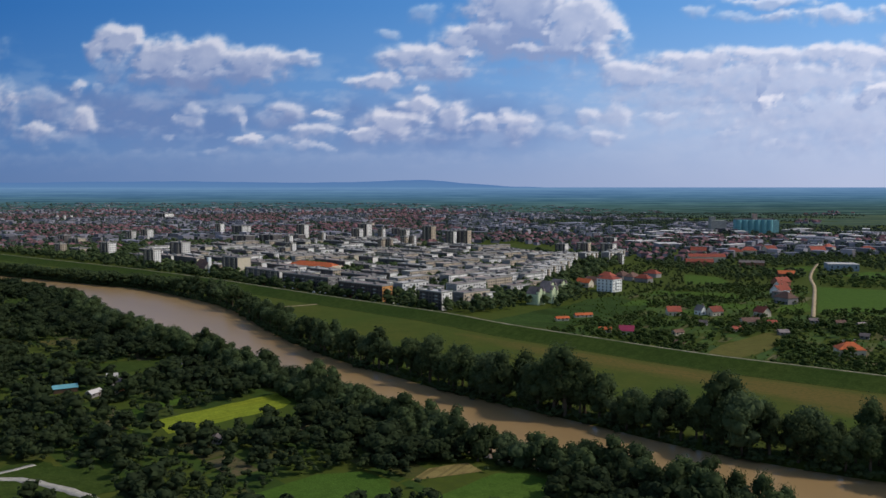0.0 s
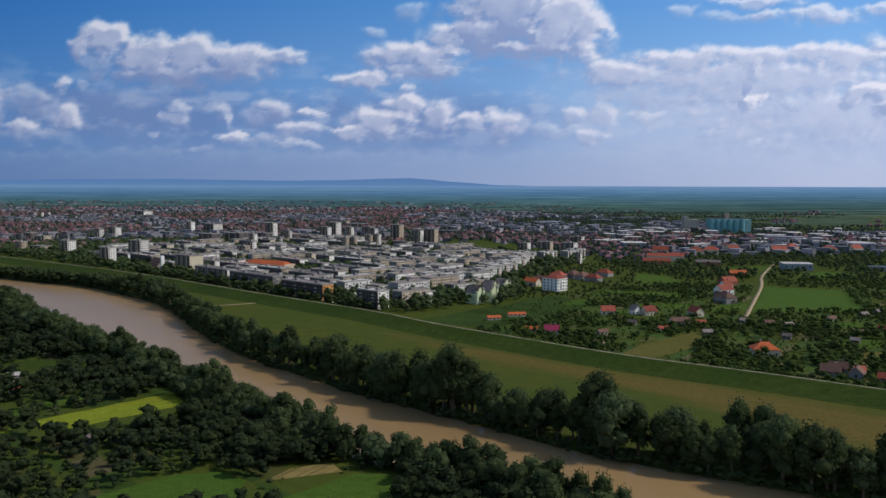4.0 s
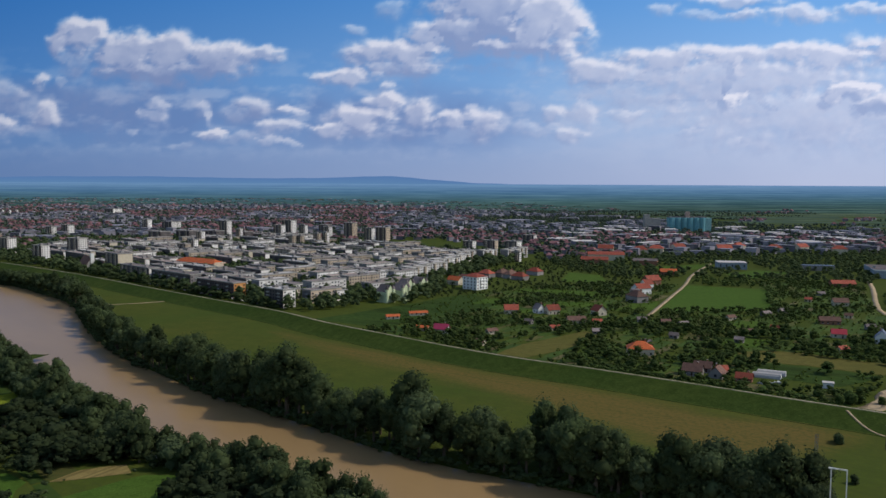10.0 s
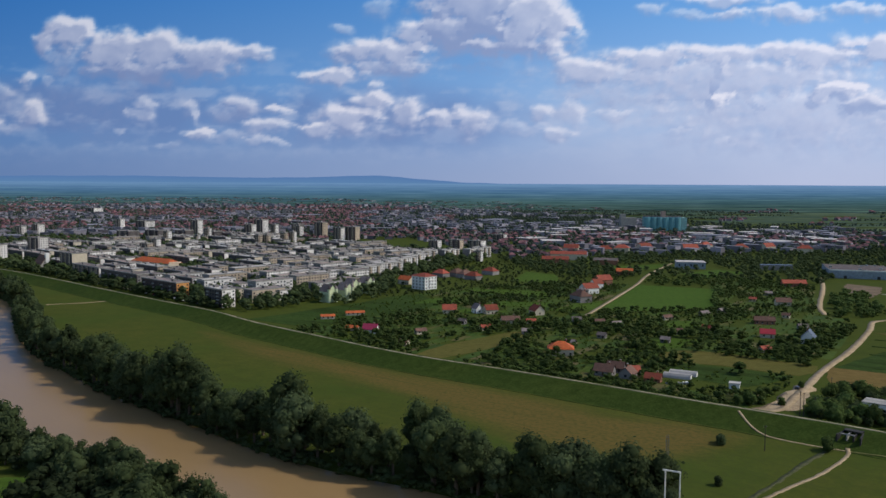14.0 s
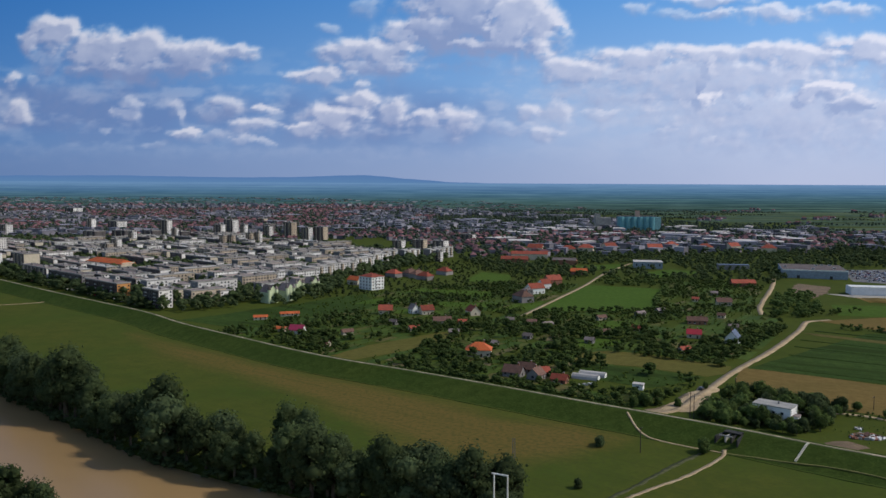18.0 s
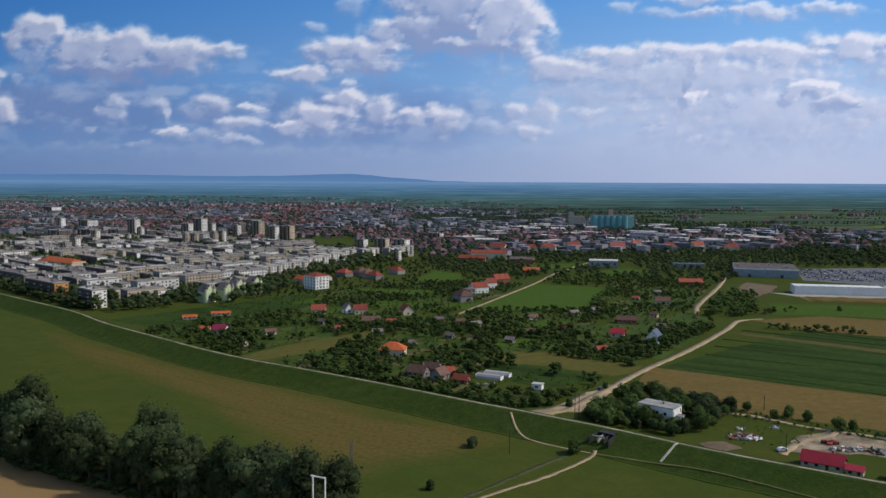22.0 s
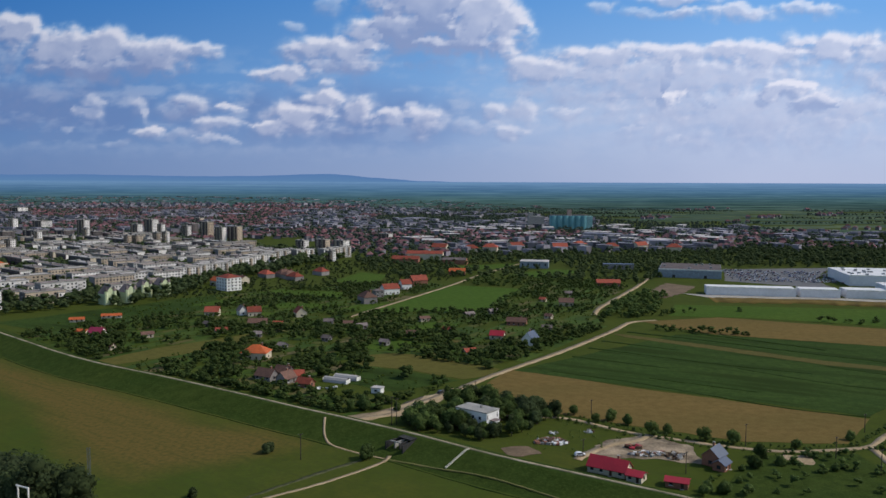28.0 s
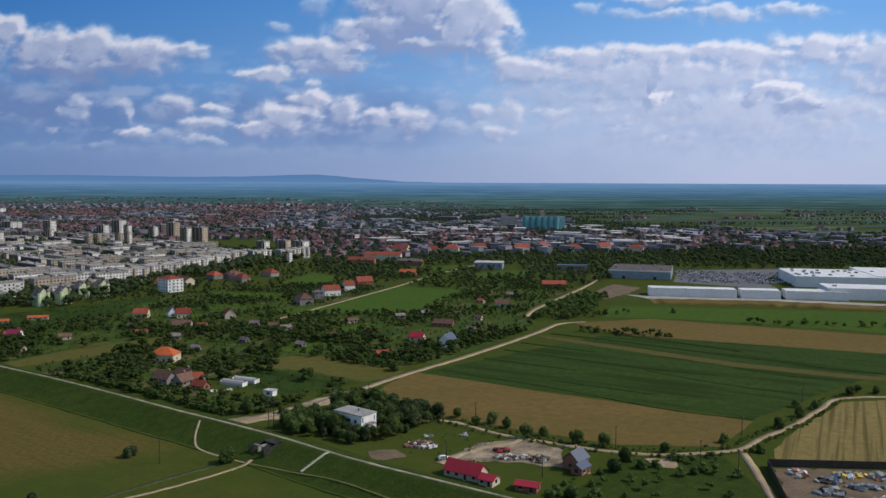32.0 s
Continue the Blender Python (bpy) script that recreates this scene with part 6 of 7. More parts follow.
house(425, 281, 7.5, 5, -25, 2.2, 0.9, M_ROOF_CRIMSON, M_BRICK, "small brick shed with a crimson roof", chimney=False)
house(446, 303, 7.6, 6.4, 48, 3.8, 2.8, M_ROOF_BLUE, M_BRICK, "unfinished brick house with a steep blue-grey roof")
house(446.5, 297, 6, 4.5, 48, 2.6, 1.4, M_ROOF_BLUE, M_BRICK, "low brick lean-to with a blue-grey roof", chimney=False)
t = thing("sluice_gate", pose(331, 320.5, 0, 0, 0, -42) @ Matrix.Diagonal((0.8, 0.8, 0.95, 1)), "dark concrete sluice structure set into the levee slope", "sluice")
# darkness of the sluice opening is put into the concrete colour
part("back_wall", Geo().box(-4.4, 4.4, 4.6, 5.2, -1, 5.3), M_DARKCONCRETE, t)
for s in (-1, 1):
    part("wing_wall", Geo().prism([(s * 5.4 - 0.3, -6.5), (s * 5.4 + 0.3, -6.5), (s * 4.1 + 0.3, 5), (s * 4.1 - 0.3, 5)], -1, 4.6), M_DARKCONCRETE, t)
part("cover_slab", Geo().box(-4.2, 4.2, 1.0, 4.6, 4.9, 5.25, True), M_DARKCONCRETE, t)
for s in (-1.2, 1.8):
    part("pier", Geo().box(s - 0.3, s + 0.3, -4.6, 3.6, -1, 4.5), M_CONCRETE if s < 0 else M_DARKCONCRETE, t)
part("gate_beam", Geo().box(-4.2, 2.2, -4.4, -3.8, 4.5, 4.9, True), M_CONCRETE, t)
part("gate_leaf", Geo().box(-0.8, 1.4, -0.2, 0.0, -1, 3.6), M_WOODDARK, t)
part("apron", Geo().prism([(-5.6, -7.5), (5.6, -7.5), (4.2, 4.6), (-4.2, 4.6)], -0.4, 0.3), M_DARKCONCRETE, t)
M_STEP = surface("pale worn concrete", (0.5, 0.47, 0.38), (0.42, 0.4, 0.32), 0.9)
t = thing("stair", Matrix.Identity(4), "pale concrete steps down the grassy levee slope", "stairs")
a, b = Vector((346.5, 298.5, 0.75)), Vector((355.5, 307.5, 5.1))
for k in range(14):
    p = a.lerp(b, (k + 0.5) / 14)
    part("step", Geo().box(-0.42, 0.42, -0.55, 0.55, -0.6, 0.22), M_STEP, t, at=pose(p.x, p.y, levee_z(p.x, p.y), 0, 0, -42))


def pole(x, y, h, label="dark wooden utility pole with a crossarm", arms=1):
    t = thing("utility_pole", pose(x, y, 0, 0, 0, 30), label, "pole", "utility poles")
    part("pole", Geo().tube(0.19, 0.12, -0.5, h, 7), M_POST, t)
    for k in range(arms):
        part("crossarm", Geo().box(-0.9, 0.9, -0.07, 0.07, h - 0.5 - 0.7 * k, h - 0.35 - 0.7 * k, True), M_POST, t)
        for s in (-0.8, 0, 0.8):
            part("insulator", Geo().tube(0.06, 0.05, h - 0.35 - 0.7 * k, h - 0.12 - 0.7 * k, 6, s), M_STEEL, t)


for x, y, h in ((293, 312, 10), (326, 355, 12.5), (328, 356, 11.5), (366, 408, 6), (336, 362, 8), (415, 370, 6.5), (466, 323, 9), (494, 307, 8.5), (523, 339, 8), (501, 289, 9.5), (573, 389, 8), (432, 293, 8), (399, 312, 7)):
    pole(x, y, h)
t = thing("power_portal", pose(231.4, 225.8, 0, 0, 0, -28), "white painted steel portal frame of a power line", "pylon")
for s in (-1, 1):
    part("leg", Geo().box(s * 2.0 - 0.16, s * 2.0 + 0.16, -0.16, 0.16, -0.5, 22.6), M_STEELWHITE, t)
part("beam", Geo().box(-2.7, 2.16, -0.16, 0.16, 22.6, 22.95, True), M_STEELWHITE, t)
M_MAST = surface("faded blue-grey steel", (0.09, 0.13, 0.18), rough=0.6, bump=0)
t = thing("lattice_mast", pose(238, 253.4, 0), "slender blue-grey lattice mast above the trees", "mast")
for sx, sy in ((-1, -1), (1, -1), (1, 1), (-1, 1)):
    part("leg", Geo().prism([(sx * 0.35 - 0.03, sy * 0.35 - 0.03), (sx * 0.35 + 0.03, sy * 0.35 - 0.03), (sx * 0.35 + 0.03, sy * 0.35 + 0.03), (sx * 0.35 - 0.03, sy * 0.35 + 0.03)], -0.5, 24.3), M_MAST, t)
for k in range(20):
    z0, z1, g = 1.2 * k + 0.2, 1.2 * k + 1.4, Geo()
    for s in (-0.36, 0.36):
        g.face([(-0.36, s, z0), (-0.31, s, z0), (0.36, s, z1), (0.31, s, z1)])
        g.face([(s, 0.36, z0), (s, 0.31, z0), (s, -0.36, z1), (s, -0.31, z1)])
    part("brace", g, M_MAST, t)


def heap(name, x, y, rx, ry, n, mats, label, category, seed, size=(0.4, 1.6), top=1.6, zbase=0.1):
    """A heap of broken pieces, each a skewed block of its own."""
    rh = np.random.default_rng(seed)
    t = thing(name, pose(x, y, 0), label, category)
    for k in range(n):
        a, r = rh.uniform(0, 6.28), math.sqrt(rh.uniform())
        s = rh.uniform(*size)
        px, py = rx * r * math.cos(a), ry * r * math.sin(a)
        z = zbase + max(0.0, top * (1 - r) - s * 0.2) * rh.uniform(0.3, 1)
        g = Geo().box(-s * 0.7, s * 0.7, -s * 0.45, s * 0.45, -s * 0.35 - z * 0.5, s * rh.uniform(0.15, 0.4), True)
        part("piece", g, mats[int(rh.integers(len(mats)))], t, at=pose(px, py, z + s * 0.3, rh.normal(0, 14), rh.normal(0, 14), rh.uniform(0, 360)))
    return t


M_SCRAP_BLUE = surface("faded blue metal", (0.12, 0.16, 0.22), rough=0.6)
M_SCRAP_YEL = surface("yellow machine paint", (0.55, 0.38, 0.05), rough=0.5)
heap("rubble_heap", 390, 330, 6.8, 3.6, 110, (M_BRICK, M_CONCRETE, M_BARE, M_BARE, M_WOODDARK, M_ROOF_BROWN, M_WHITE), "heap of broken bricks, timber and pale rubble", "rubble", 1)
heap("rubble_heap", 394, 341, 2.5, 2.0, 10, (M_WHITE, M_CONCRETE), "scattered white building debris on grass", "rubble", 2, (0.4, 1.2), 0.4)
heap("scrap_heap", 408, 343, 2.0, 1.6, 10, (M_WHITE, M_WOODDARK, M_CONCRETE), "small pile of pale and dark scrap", "scrap", 3, (0.5, 1.4), 0.8)
heap("rubble_heap", 425, 314, 7.5, 3.0, 70, (M_CONCRETE, M_CONCRETE, M_BRICK, M_BARE, M_WHITE), "pale building rubble in the farmyard", "rubble", 4, (0.4, 1.4), 0.7)
heap("rubble_heap", 434, 311, 4.0, 4.0, 40, (M_CONCRETE, M_BARE, M_WOODDARK), "grey building debris beside the brick house", "rubble", 5, (0.5, 1.5), 0.9)
heap("timber_stack", 421, 322, 3.0, 2.0, 16, (M_BRICK, M_WOODDARK, M_ROOF_CRIMSON), "reddish stacked timber and bricks", "stack", 6, (0.5, 1.6), 1.0)
heap("scrap_heap", 292, 419, 6.0, 2.0, 22, (M_WHITE, M_CONCRETE, M_STEEL), "pale scrap and sheeting beside the old farm", "scrap", 7, (0.4, 1.5), 0.6)
# scrapyard behind a dark fence
t = thing("scrapyard_wall", Matrix.Identity(4), "long dark sheet wall round the scrapyard", "wall")
for (x0, y0), (x1, y1), n in (((517, 301), (700, 281), 36), ((517, 301), (498, 232), 14)):
    L, a = math.dist((x0, y0), (x1, y1)) / n, math.degrees(math.atan2(y1 - y0, x1 - x0))
    for k in range(n):
        fx, fy = x0 + (x1 - x0) * (k + 0.5) / n, y0 + (y1 - y0) * (k + 0.5) / n
        part("panel", Geo().box(-L / 2 + 0.03, L / 2 - 0.03, -0.08, 0.08, -0.3, 2.9), M_POST, t, at=pose(fx, fy, 0, 0, 0, a))
sheet("scrapyard_ground", [(518, 299), (700, 279), (680, 225), (500, 232)], 0.06, M_BARE, "grey dusty ground of a scrapyard", "yard")
for k, (x, y, rx, ry) in enumerate(((524, 292, 4, 4), (532, 285, 5, 3), (542, 290, 6, 3), (553, 287, 5, 4), (540, 278, 7, 3), (553, 276, 6, 3), (566, 283, 6, 4), (526, 274, 5, 4), (578, 276, 7, 4), (545, 267, 7, 3), (530, 264, 5, 3), (560, 268, 6, 3))):
    heap("scrap_heap", x, y, rx, ry, 26, ((M_WHITE, M_CONCRETE, M_STEEL, M_BRICK), (M_CONCRETE, M_SCRAP_BLUE, M_STEEL, M_POST), (M_SCRAP_YEL, M_POST, M_WHITE, M_STEEL))[k % 3], ("pale mixed scrap heap in the yard", "blue-grey scrap metal heap in the yard", "heap of scrap with yellow machine parts")[k % 3], "scrap", 20 + k, (0.5, 1.9), 1.3)

# trees in the meadow, at the white house and along the farm road
road = [tree_kind("tree", 41, 5.6, 2.9, 0.0, 480, 0.42, M_LEAF_GARDEN, "rounded dark green tree with a low crown"),
        tree_kind("tree", 42, 6.6, 3.3, 0.0, 500, 0.45, M_LEAF_GARDEN, "full dark green tree beside the road"),
        tree_kind("tree", 43, 3.8, 2.5, 0.0, 400, 0.36, M_LEAF_GARDEN, "low rounded dark green bush")]
rt = np.random.default_rng(8)
spots = [(318, 313), (407, 369), (414, 357), (421, 359), (427, 353), (433, 338), (441, 341), (452, 330), (462, 326), (484, 318), (466, 309), (511, 329), (521, 316), (611, 408), (618, 404), (605, 404), (574, 378), (603, 401), (453, 295), (459, 298), (467, 310), (487, 294), (470, 300), (317, 311), (352, 411), (328, 378), (313, 379), (307, 377),
         (434, 276), (438, 274), (431, 272), (600, 660), (543, 348), (560, 365), (566, 380)]
bush = [tree_kind("meadow_bush", 47, 3.4, 2.3, 0.0, 420, 0.34, M_LEAF, "small dark green bush standing alone on the meadow")]
place(bush, [(280, 322), (278.5, 319.5), (262, 276)], "meadow bushes", rt, None, 0.7, 1.1)
place(road, spots, "trees along farm roads", rt, None, 0.55, 1.0)
grove = [tree_kind("grove_tree", 51, 7.6, 3.6, 0.2, 480, 0.5, M_LEAF_GARDEN, "leafy dark green tree of the farm grove"),
         tree_kind("grove_tree", 52, 6.2, 3.4, 0.2, 480, 0.48, M_LEAF, "dense dark green tree around the white house")]
gr = np.random.default_rng(9)
gq = poisson([(325, 364), (332, 345), (349, 341), (362, 333), (374, 336), (390, 354), (399, 368), (393, 373), (384, 386), (368, 392), (352, 384), (331, 366)], 4.9, gr, [[(353, 358), (358, 364), (374, 352), (375, 345), (369, 343), (359, 352)]], [(MAIN_ROAD, 10.0)], 0.85)
place(grove, [tuple(p) for p in gq] + [(351, 351), (355, 347.5), (359, 345), (363, 341.5), (348, 355), (367, 338)], "grove round the white house", gr, None, 0.5, 1.15)

# ---- shopping centre ----
M_MALLWALL = surface("pale grey cladding", (0.62, 0.62, 0.64), (0.54, 0.54, 0.56), 0.6, 0.05, 0.6, 0.03)
M_MALL = surface("white membrane roof", (0.62, 0.62, 0.62), (0.5, 0.5, 0.51), 0.7, 0.08, 1.0, 0.03)


def retail(cx, cy, w, d, rot, h, label, wall=M_WHITE, roof=M_MALL, units=0, doors=0):
    t = thing("retail_hall", pose(cx, cy, 0, 0, 0, rot), label, "shopping hall", "shopping centre halls")
    part("wall_shell", Geo().box(-w / 2, w / 2, -d / 2, d / 2, -0.5, h), wall, t)
    part("roof", Geo().box(-w / 2 + 0.4, w / 2 - 0.4, -d / 2 + 0.4, d / 2 - 0.4, h - 0.2, h + 0.1), roof, t)
    part("parapet", Geo().box(-w / 2 - 0.1, w / 2 + 0.1, -d / 2 - 0.1, -d / 2 + 0.3, h - 0.6, h + 0.6, True), M_STEELWHITE, t)
    ru = np.random.default_rng(units + 3)
    for k in range(units):
        a, b = ru.uniform(-w * 0.45, w * 0.45), ru.uniform(-d * 0.4, d * 0.4)
        part("roof_unit", Geo().box(a - 1.5, a + 1.5, b - 1.1, b + 1.1, h, h + 1.6), M_STEEL, t)
    for k in range(doors):
        a = ((k + 0.5) / doors - 0.5) * w
        part("loading_door", Geo().box(a - 1.6, a + 1.6, -d / 2 - 0.12, -d / 2 + 0.05, 0, 3.2), M_DARKCONCRETE, t)
    return t


RA = -13.5
retail(650, 762, 78, 20, RA, 7.4, "long low white shopping hall with a pale roof", M_MALLWALL)
retail(709, 750, 34, 20, RA, 7.2, "short grey-white shopping hall section", M_MALLWALL)
retail(757, 742, 52, 24, RA, 7.2, "grey-white shopping hall section with a flat roof", M_MALLWALL)
retail(830, 740, 120, 40, RA, 10.0, "large grey shopping hall with a white roof", M_MALLWALL, units=6)
retail(836, 856, 95, 85, RA, 10.5, "large supermarket hall with white flat roof", M_MALLWALL, units=22)
retail(940, 850, 140, 100, RA, 11, "large department hall with grey flat roof", M_MALLWALL, units=18)
retail(652, 930, 66, 75, -20, 9.0, "warehouse with grey flat roof and blue-grey walls", surface("blue-grey cladding", (0.2, 0.25, 0.3), rough=0.6), M_ROOF_GREY, units=6, doors=2)
flat_house(487, 1010, 34, 26, -12, 8, M_ROOF_WHITE, bpy.data.materials["blue-grey cladding"], "blue-grey warehouse with a pale flat roof", "warehouse", "warehouse", 5)
flat_house(585, 990, 36, 10, -10, 6, M_ROOF_BLUE, M_GREYWALL, "low dark blue-roofed depot", "warehouse", "warehouse", 4)
sheet("parking_lot", [(668, 868), (712, 985), (850, 1000), (770, 880), (752, 800)], 0.06, M_ASPHALT, "grey asphalt parking lot", "parking lot")
sheet("apron", [(590, 770), (605, 740), (700, 728), (800, 690), (930, 660), (935, 668), (800, 706), (700, 745), (640, 752), (612, 762)], 0.12, M_PAVE, "pale concrete service apron behind the halls", "paving")
sheet("bare_ground", [(560, 735), (590, 770), (620, 820), (600, 850), (570, 800), (556, 750)], 0.1, M_BARE, "churned brown earth of a building site", "bare ground")
ribbon("bare_ground", [(602, 727), (690, 712), (790, 677), (928, 648)], 30, 0.2, M_F_BROWN, "bare earth strip below the halls", "bare ground", 6, 0.3)


def car(x, y, rot, paint, label):
    t = thing("car", pose(x, y, 0.12, 0, 0, rot), label, "car")
    g = Geo()
    ring = [(-2.1, 0.35), (2.1, 0.35), (2.15, 0.8), (1.2, 0.95), (0.6, 1.45), (-1.3, 1.45), (-2.0, 0.95)]
    n = len(ring)
    for i in range(n):
        p, q2 = ring[i], ring[(i + 1) % n]
        g.face([(p[0], -0.85, p[1]), (p[0], 0.85, p[1]), (q2[0], 0.85, q2[1]), (q2[0], -0.85, q2[1])])
    g.face([(p[0], -0.85, p[1]) for p in ring]), g.face([(p[0], 0.85, p[1]) for p in ring[::-1]])
    part("body", g, paint, t)
    for s in (-0.86, 0.86):
        part("window", Geo().box(-1.2, 0.6, s - 0.02, s + 0.02, 0.98, 1.36, True), M_GLASS, t)
    for wx in (-1.3, 1.3):
        for s in (-0.8, 0.8):
            w = part("wheel", Geo().tube(0.33, 0.33, -0.1, 0.1, 10), M_POST, t, at=pose(wx, s, 0.33, 90))
            part("rim", Geo().tube(0.2, 0.2, -0.12, 0.12, 8), M_STEEL, w)
    return t


P_WHITE, P_DARK, P_RED, P_SILVER = (surface(n, c, rough=0.3, bump=0, metal=m2) for n, c, m2 in (("white car paint", (0.75, 0.75, 0.75), 0.0), ("dark car paint", (0.03, 0.03, 0.035), 0.0), ("red car paint", (0.3, 0.02, 0.02), 0.0), ("silver car paint", (0.4, 0.41, 0.42), 0.4)))
car(398, 313, 10, P_WHITE, "white parked car on the farm track")
car(349, 408, 55, P_DARK, "dark car on the dirt road")
for k, (u, v) in enumerate(((-215, 6), (-208, 6), (-201, 6), (-120, 6), (-112, 6), (-104, 6), (-88, 5), (-150, 6), (-222, 4), (-232, 6), (-243, 6), (-255, 6), (-262, 6), (-276, 6), (-300, 6), (-312, 6), (-137, 6), (-128, 6), (-160, 5), (-168, 6), (-178, 6))):
    p = uv_at(u, v + 3)
    car(p[0], p[1], -45, (P_WHITE, P_SILVER, P_DARK, P_RED)[k % 4], "parked car on the street behind the levee")


def parked_cars():
    g = Geo()
    rc = np.random.default_rng(3)
    V, F, n = [], [], 0
    base = Geo().box(-2.1, 2.1, -0.85, 0.85, 0.25, 0.85).box(-1.4, 0.8, -0.75, 0.75, 0.85, 1.45)
    bv, bf = np.array(base.v), np.array(base.f)
    ang = radians(-13.5)
    c, s = math.cos(ang), math.sin(ang)
    for i in range(9):
        for k in range(44):
            if rc.uniform() < 0.3:
                continue
            lx, ly = -62 + k * 2.8 + (6 if k > 20 else 0), -50 + i * 13 + (5.2 if rc.uniform() < 0.5 else 0)
            x, y = 752 + lx * c - ly * s, 905 + lx * s + ly * c
            V.append(np.stack([bv[:, 1] * c - bv[:, 0] * s + x, bv[:, 1] * s + bv[:, 0] * c + y, bv[:, 2]], 1))
            F.append(bf + n)
            n += len(bv)
    m, nt, bsdf = nodes_of("assorted car paint")
    info = nt.nodes.new("ShaderNodeNewGeometry")
    ramp_ = nt.nodes.new("ShaderNodeValToRGB")
    ramp_.color_ramp.interpolation = "CONSTANT"
    for k, (p, col) in enumerate(((0.0, (0.03, 0.03, 0.04, 1)), (0.4, (0.6, 0.6, 0.62, 1)), (0.6, (0.2, 0.2, 0.22, 1)), (0.85, (0.2, 0.02, 0.02, 1)), (0.92, (0.03, 0.06, 0.2, 1)))):
        e = ramp_.color_ramp.elements[k] if k < 2 else ramp_.color_ramp.elements.new(p)
        e.position, e.color = p, col
    nt.links.new(info.outputs["Random Per Island"], ramp_.inputs[0]), nt.links.new(ramp_.outputs[0], bsdf.inputs["Base Color"])
    bsdf.inputs["Roughness"].default_value = 0.35
    tagged(new("parked_cars", arrays("parked_cars", np.concatenate(V), np.concatenate(F), m)), "rows of parked cars filling the shopping centre lot", "cars", kind="stuff")


parked_cars()

# ---- grain silos ----
t = thing("grain_silo", pose(688, 1840, 0, 0, 0, -4) @ Matrix.Diagonal((0.88, 0.9, 0.86, 1)), "tall teal grain silo block with a rooftop gallery", "silo")
# darker teal for the shaded long side, paler teal for the sunlit end
part("silo_block", Geo().box(-46, 46, -12, 12, 0, 35), M_TEAL, t)
part("end_bay", Geo().box(46, 60, -12, 12, 0, 34), surface("sunlit teal cladding", (0.25, 0.45, 0.45), rough=0.6), t)
for k in range(6):
    part("rib", Geo().tube(7.6, 7.6, 0, 34.5, 12, -38 + 15.2 * k, -9), M_TEAL, t)
part("headhouse", Geo().box(-2, 8, -6, 6, 35, 50), surface("pinkish render", (0.45, 0.3, 0.25), rough=0.85), t)
part("gallery", Geo().box(-46, 50, -4, 4, 35, 38), M_ROOF_GREY, t)
t = thing("grain_silo", pose(622, 1880, 0) @ Matrix.Diagonal((0.8, 0.8, 0.9, 1)), "old grey concrete grain elevator", "silo")
part("silo_block", Geo().box(-22, 22, -12, 12, 0, 30), M_CONCRETE, t)
part("headhouse", Geo().box(-22, -8, -8, 8, 30, 39), M_CONCRETE, t)


# ---- far town ----
def far_houses(name, spots, roof, wall, label, seed, size=(9, 16), hh=(4, 7), flat=False):
    rf = np.random.default_rng(seed)
    RV, RF, WV, WF, rn, wn_ = [], [], [], [], 0, 0
    for x, y in spots:
        w, d, h = rf.uniform(*size), rf.uniform(size[0] * 0.7, size[1] * 0.75), rf.uniform(*hh)
        a = rf.choice([-45, 45, -40, 50, 0, 90]) + rf.normal(0, 6)
        c, s = math.cos(radians(a)), math.sin(radians(a))
        gr_, gw = Geo(), Geo().box(-w / 2, w / 2, -d / 2, d / 2, -0.5, h)
        if flat:
            gr_.box(-w / 2 - 0.3, w / 2 + 0.3, -d / 2 - 0.3, d / 2 + 0.3, h, h + 0.5)
        else:
            gr_.hip(w, d, h, rf.uniform(2.6, 4.2), 0.4)
        z = float(ground_z(x, y))
        for g, V, F in ((gr_, RV, RF), (gw, WV, WF)):
            v = np.array(g.v)
            V.append(np.stack([v[:, 0] * c - v[:, 1] * s + x, v[:, 0] * s + v[:, 1] * c + y, v[:, 2] + z], 1))
            k = rn if V is RV else wn_
            F += [tuple(i + k for i in f) for f in g.f]
            if V is RV:
                rn += len(v)
            else:
                wn_ += len(v)
    t = thing(name, Matrix.Identity(4), label, "houses", kind="stuff")
    for nm, V, F, m in (("roofs", RV, RF, roof), ("walls", WV, WF, wall)):
        me = bpy.data.meshes.new(nm)
        me.from_pydata(np.concatenate(V).tolist(), [], F)
        me.materials.append(m)
        me.update()
        tagged(part(nm, me, None, t), kind="stuff")


# aerial haze is mixed into these base colours: bluish and low in contrast
M_LEAF_HAZED = leaf_material("haze-tinted foliage", (0.06, 0.086, 0.07), (0.09, 0.12, 0.095))
M_HAZED_RED = surface("haze-tinted red roofs", (0.145, 0.068, 0.072), (0.1, 0.06, 0.068), 0.85, 0.01, 0.1, 0, vary=0.45, island=True)
M_HAZED_GREY = surface("haze-tinted grey roofs", (0.18, 0.178, 0.21), (0.12, 0.12, 0.145), 0.85, 0.01, 0.1, 0, vary=0.5, island=True)
M_HAZED_WALL = surface("haze-tinted walls", (0.2, 0.19, 0.22), (0.135, 0.13, 0.155), 0.85, 0.01, 0.1, 0, vary=0.6, island=True)
rf = np.random.default_rng(99)
TOWN = [(-1900, 1500), (-1000, 1500), (-600, 1250), (-250, 1450), (150, 1500), (280, 1120), (330, 1130), (420, 1180), (800, 1230), (1150, 1240), (1300, 1500), (1100, 1900), (900, 2200), (600, 2800), (100, 3400), (-800, 3400), (-2300, 3300)]
q = poisson(TOWN, 27, rf, (), (), 0.8)
dens = fbm(q[:, 0] / 420, q[:, 1] / 420, 3, 61)
left = q[:, 0] < 250
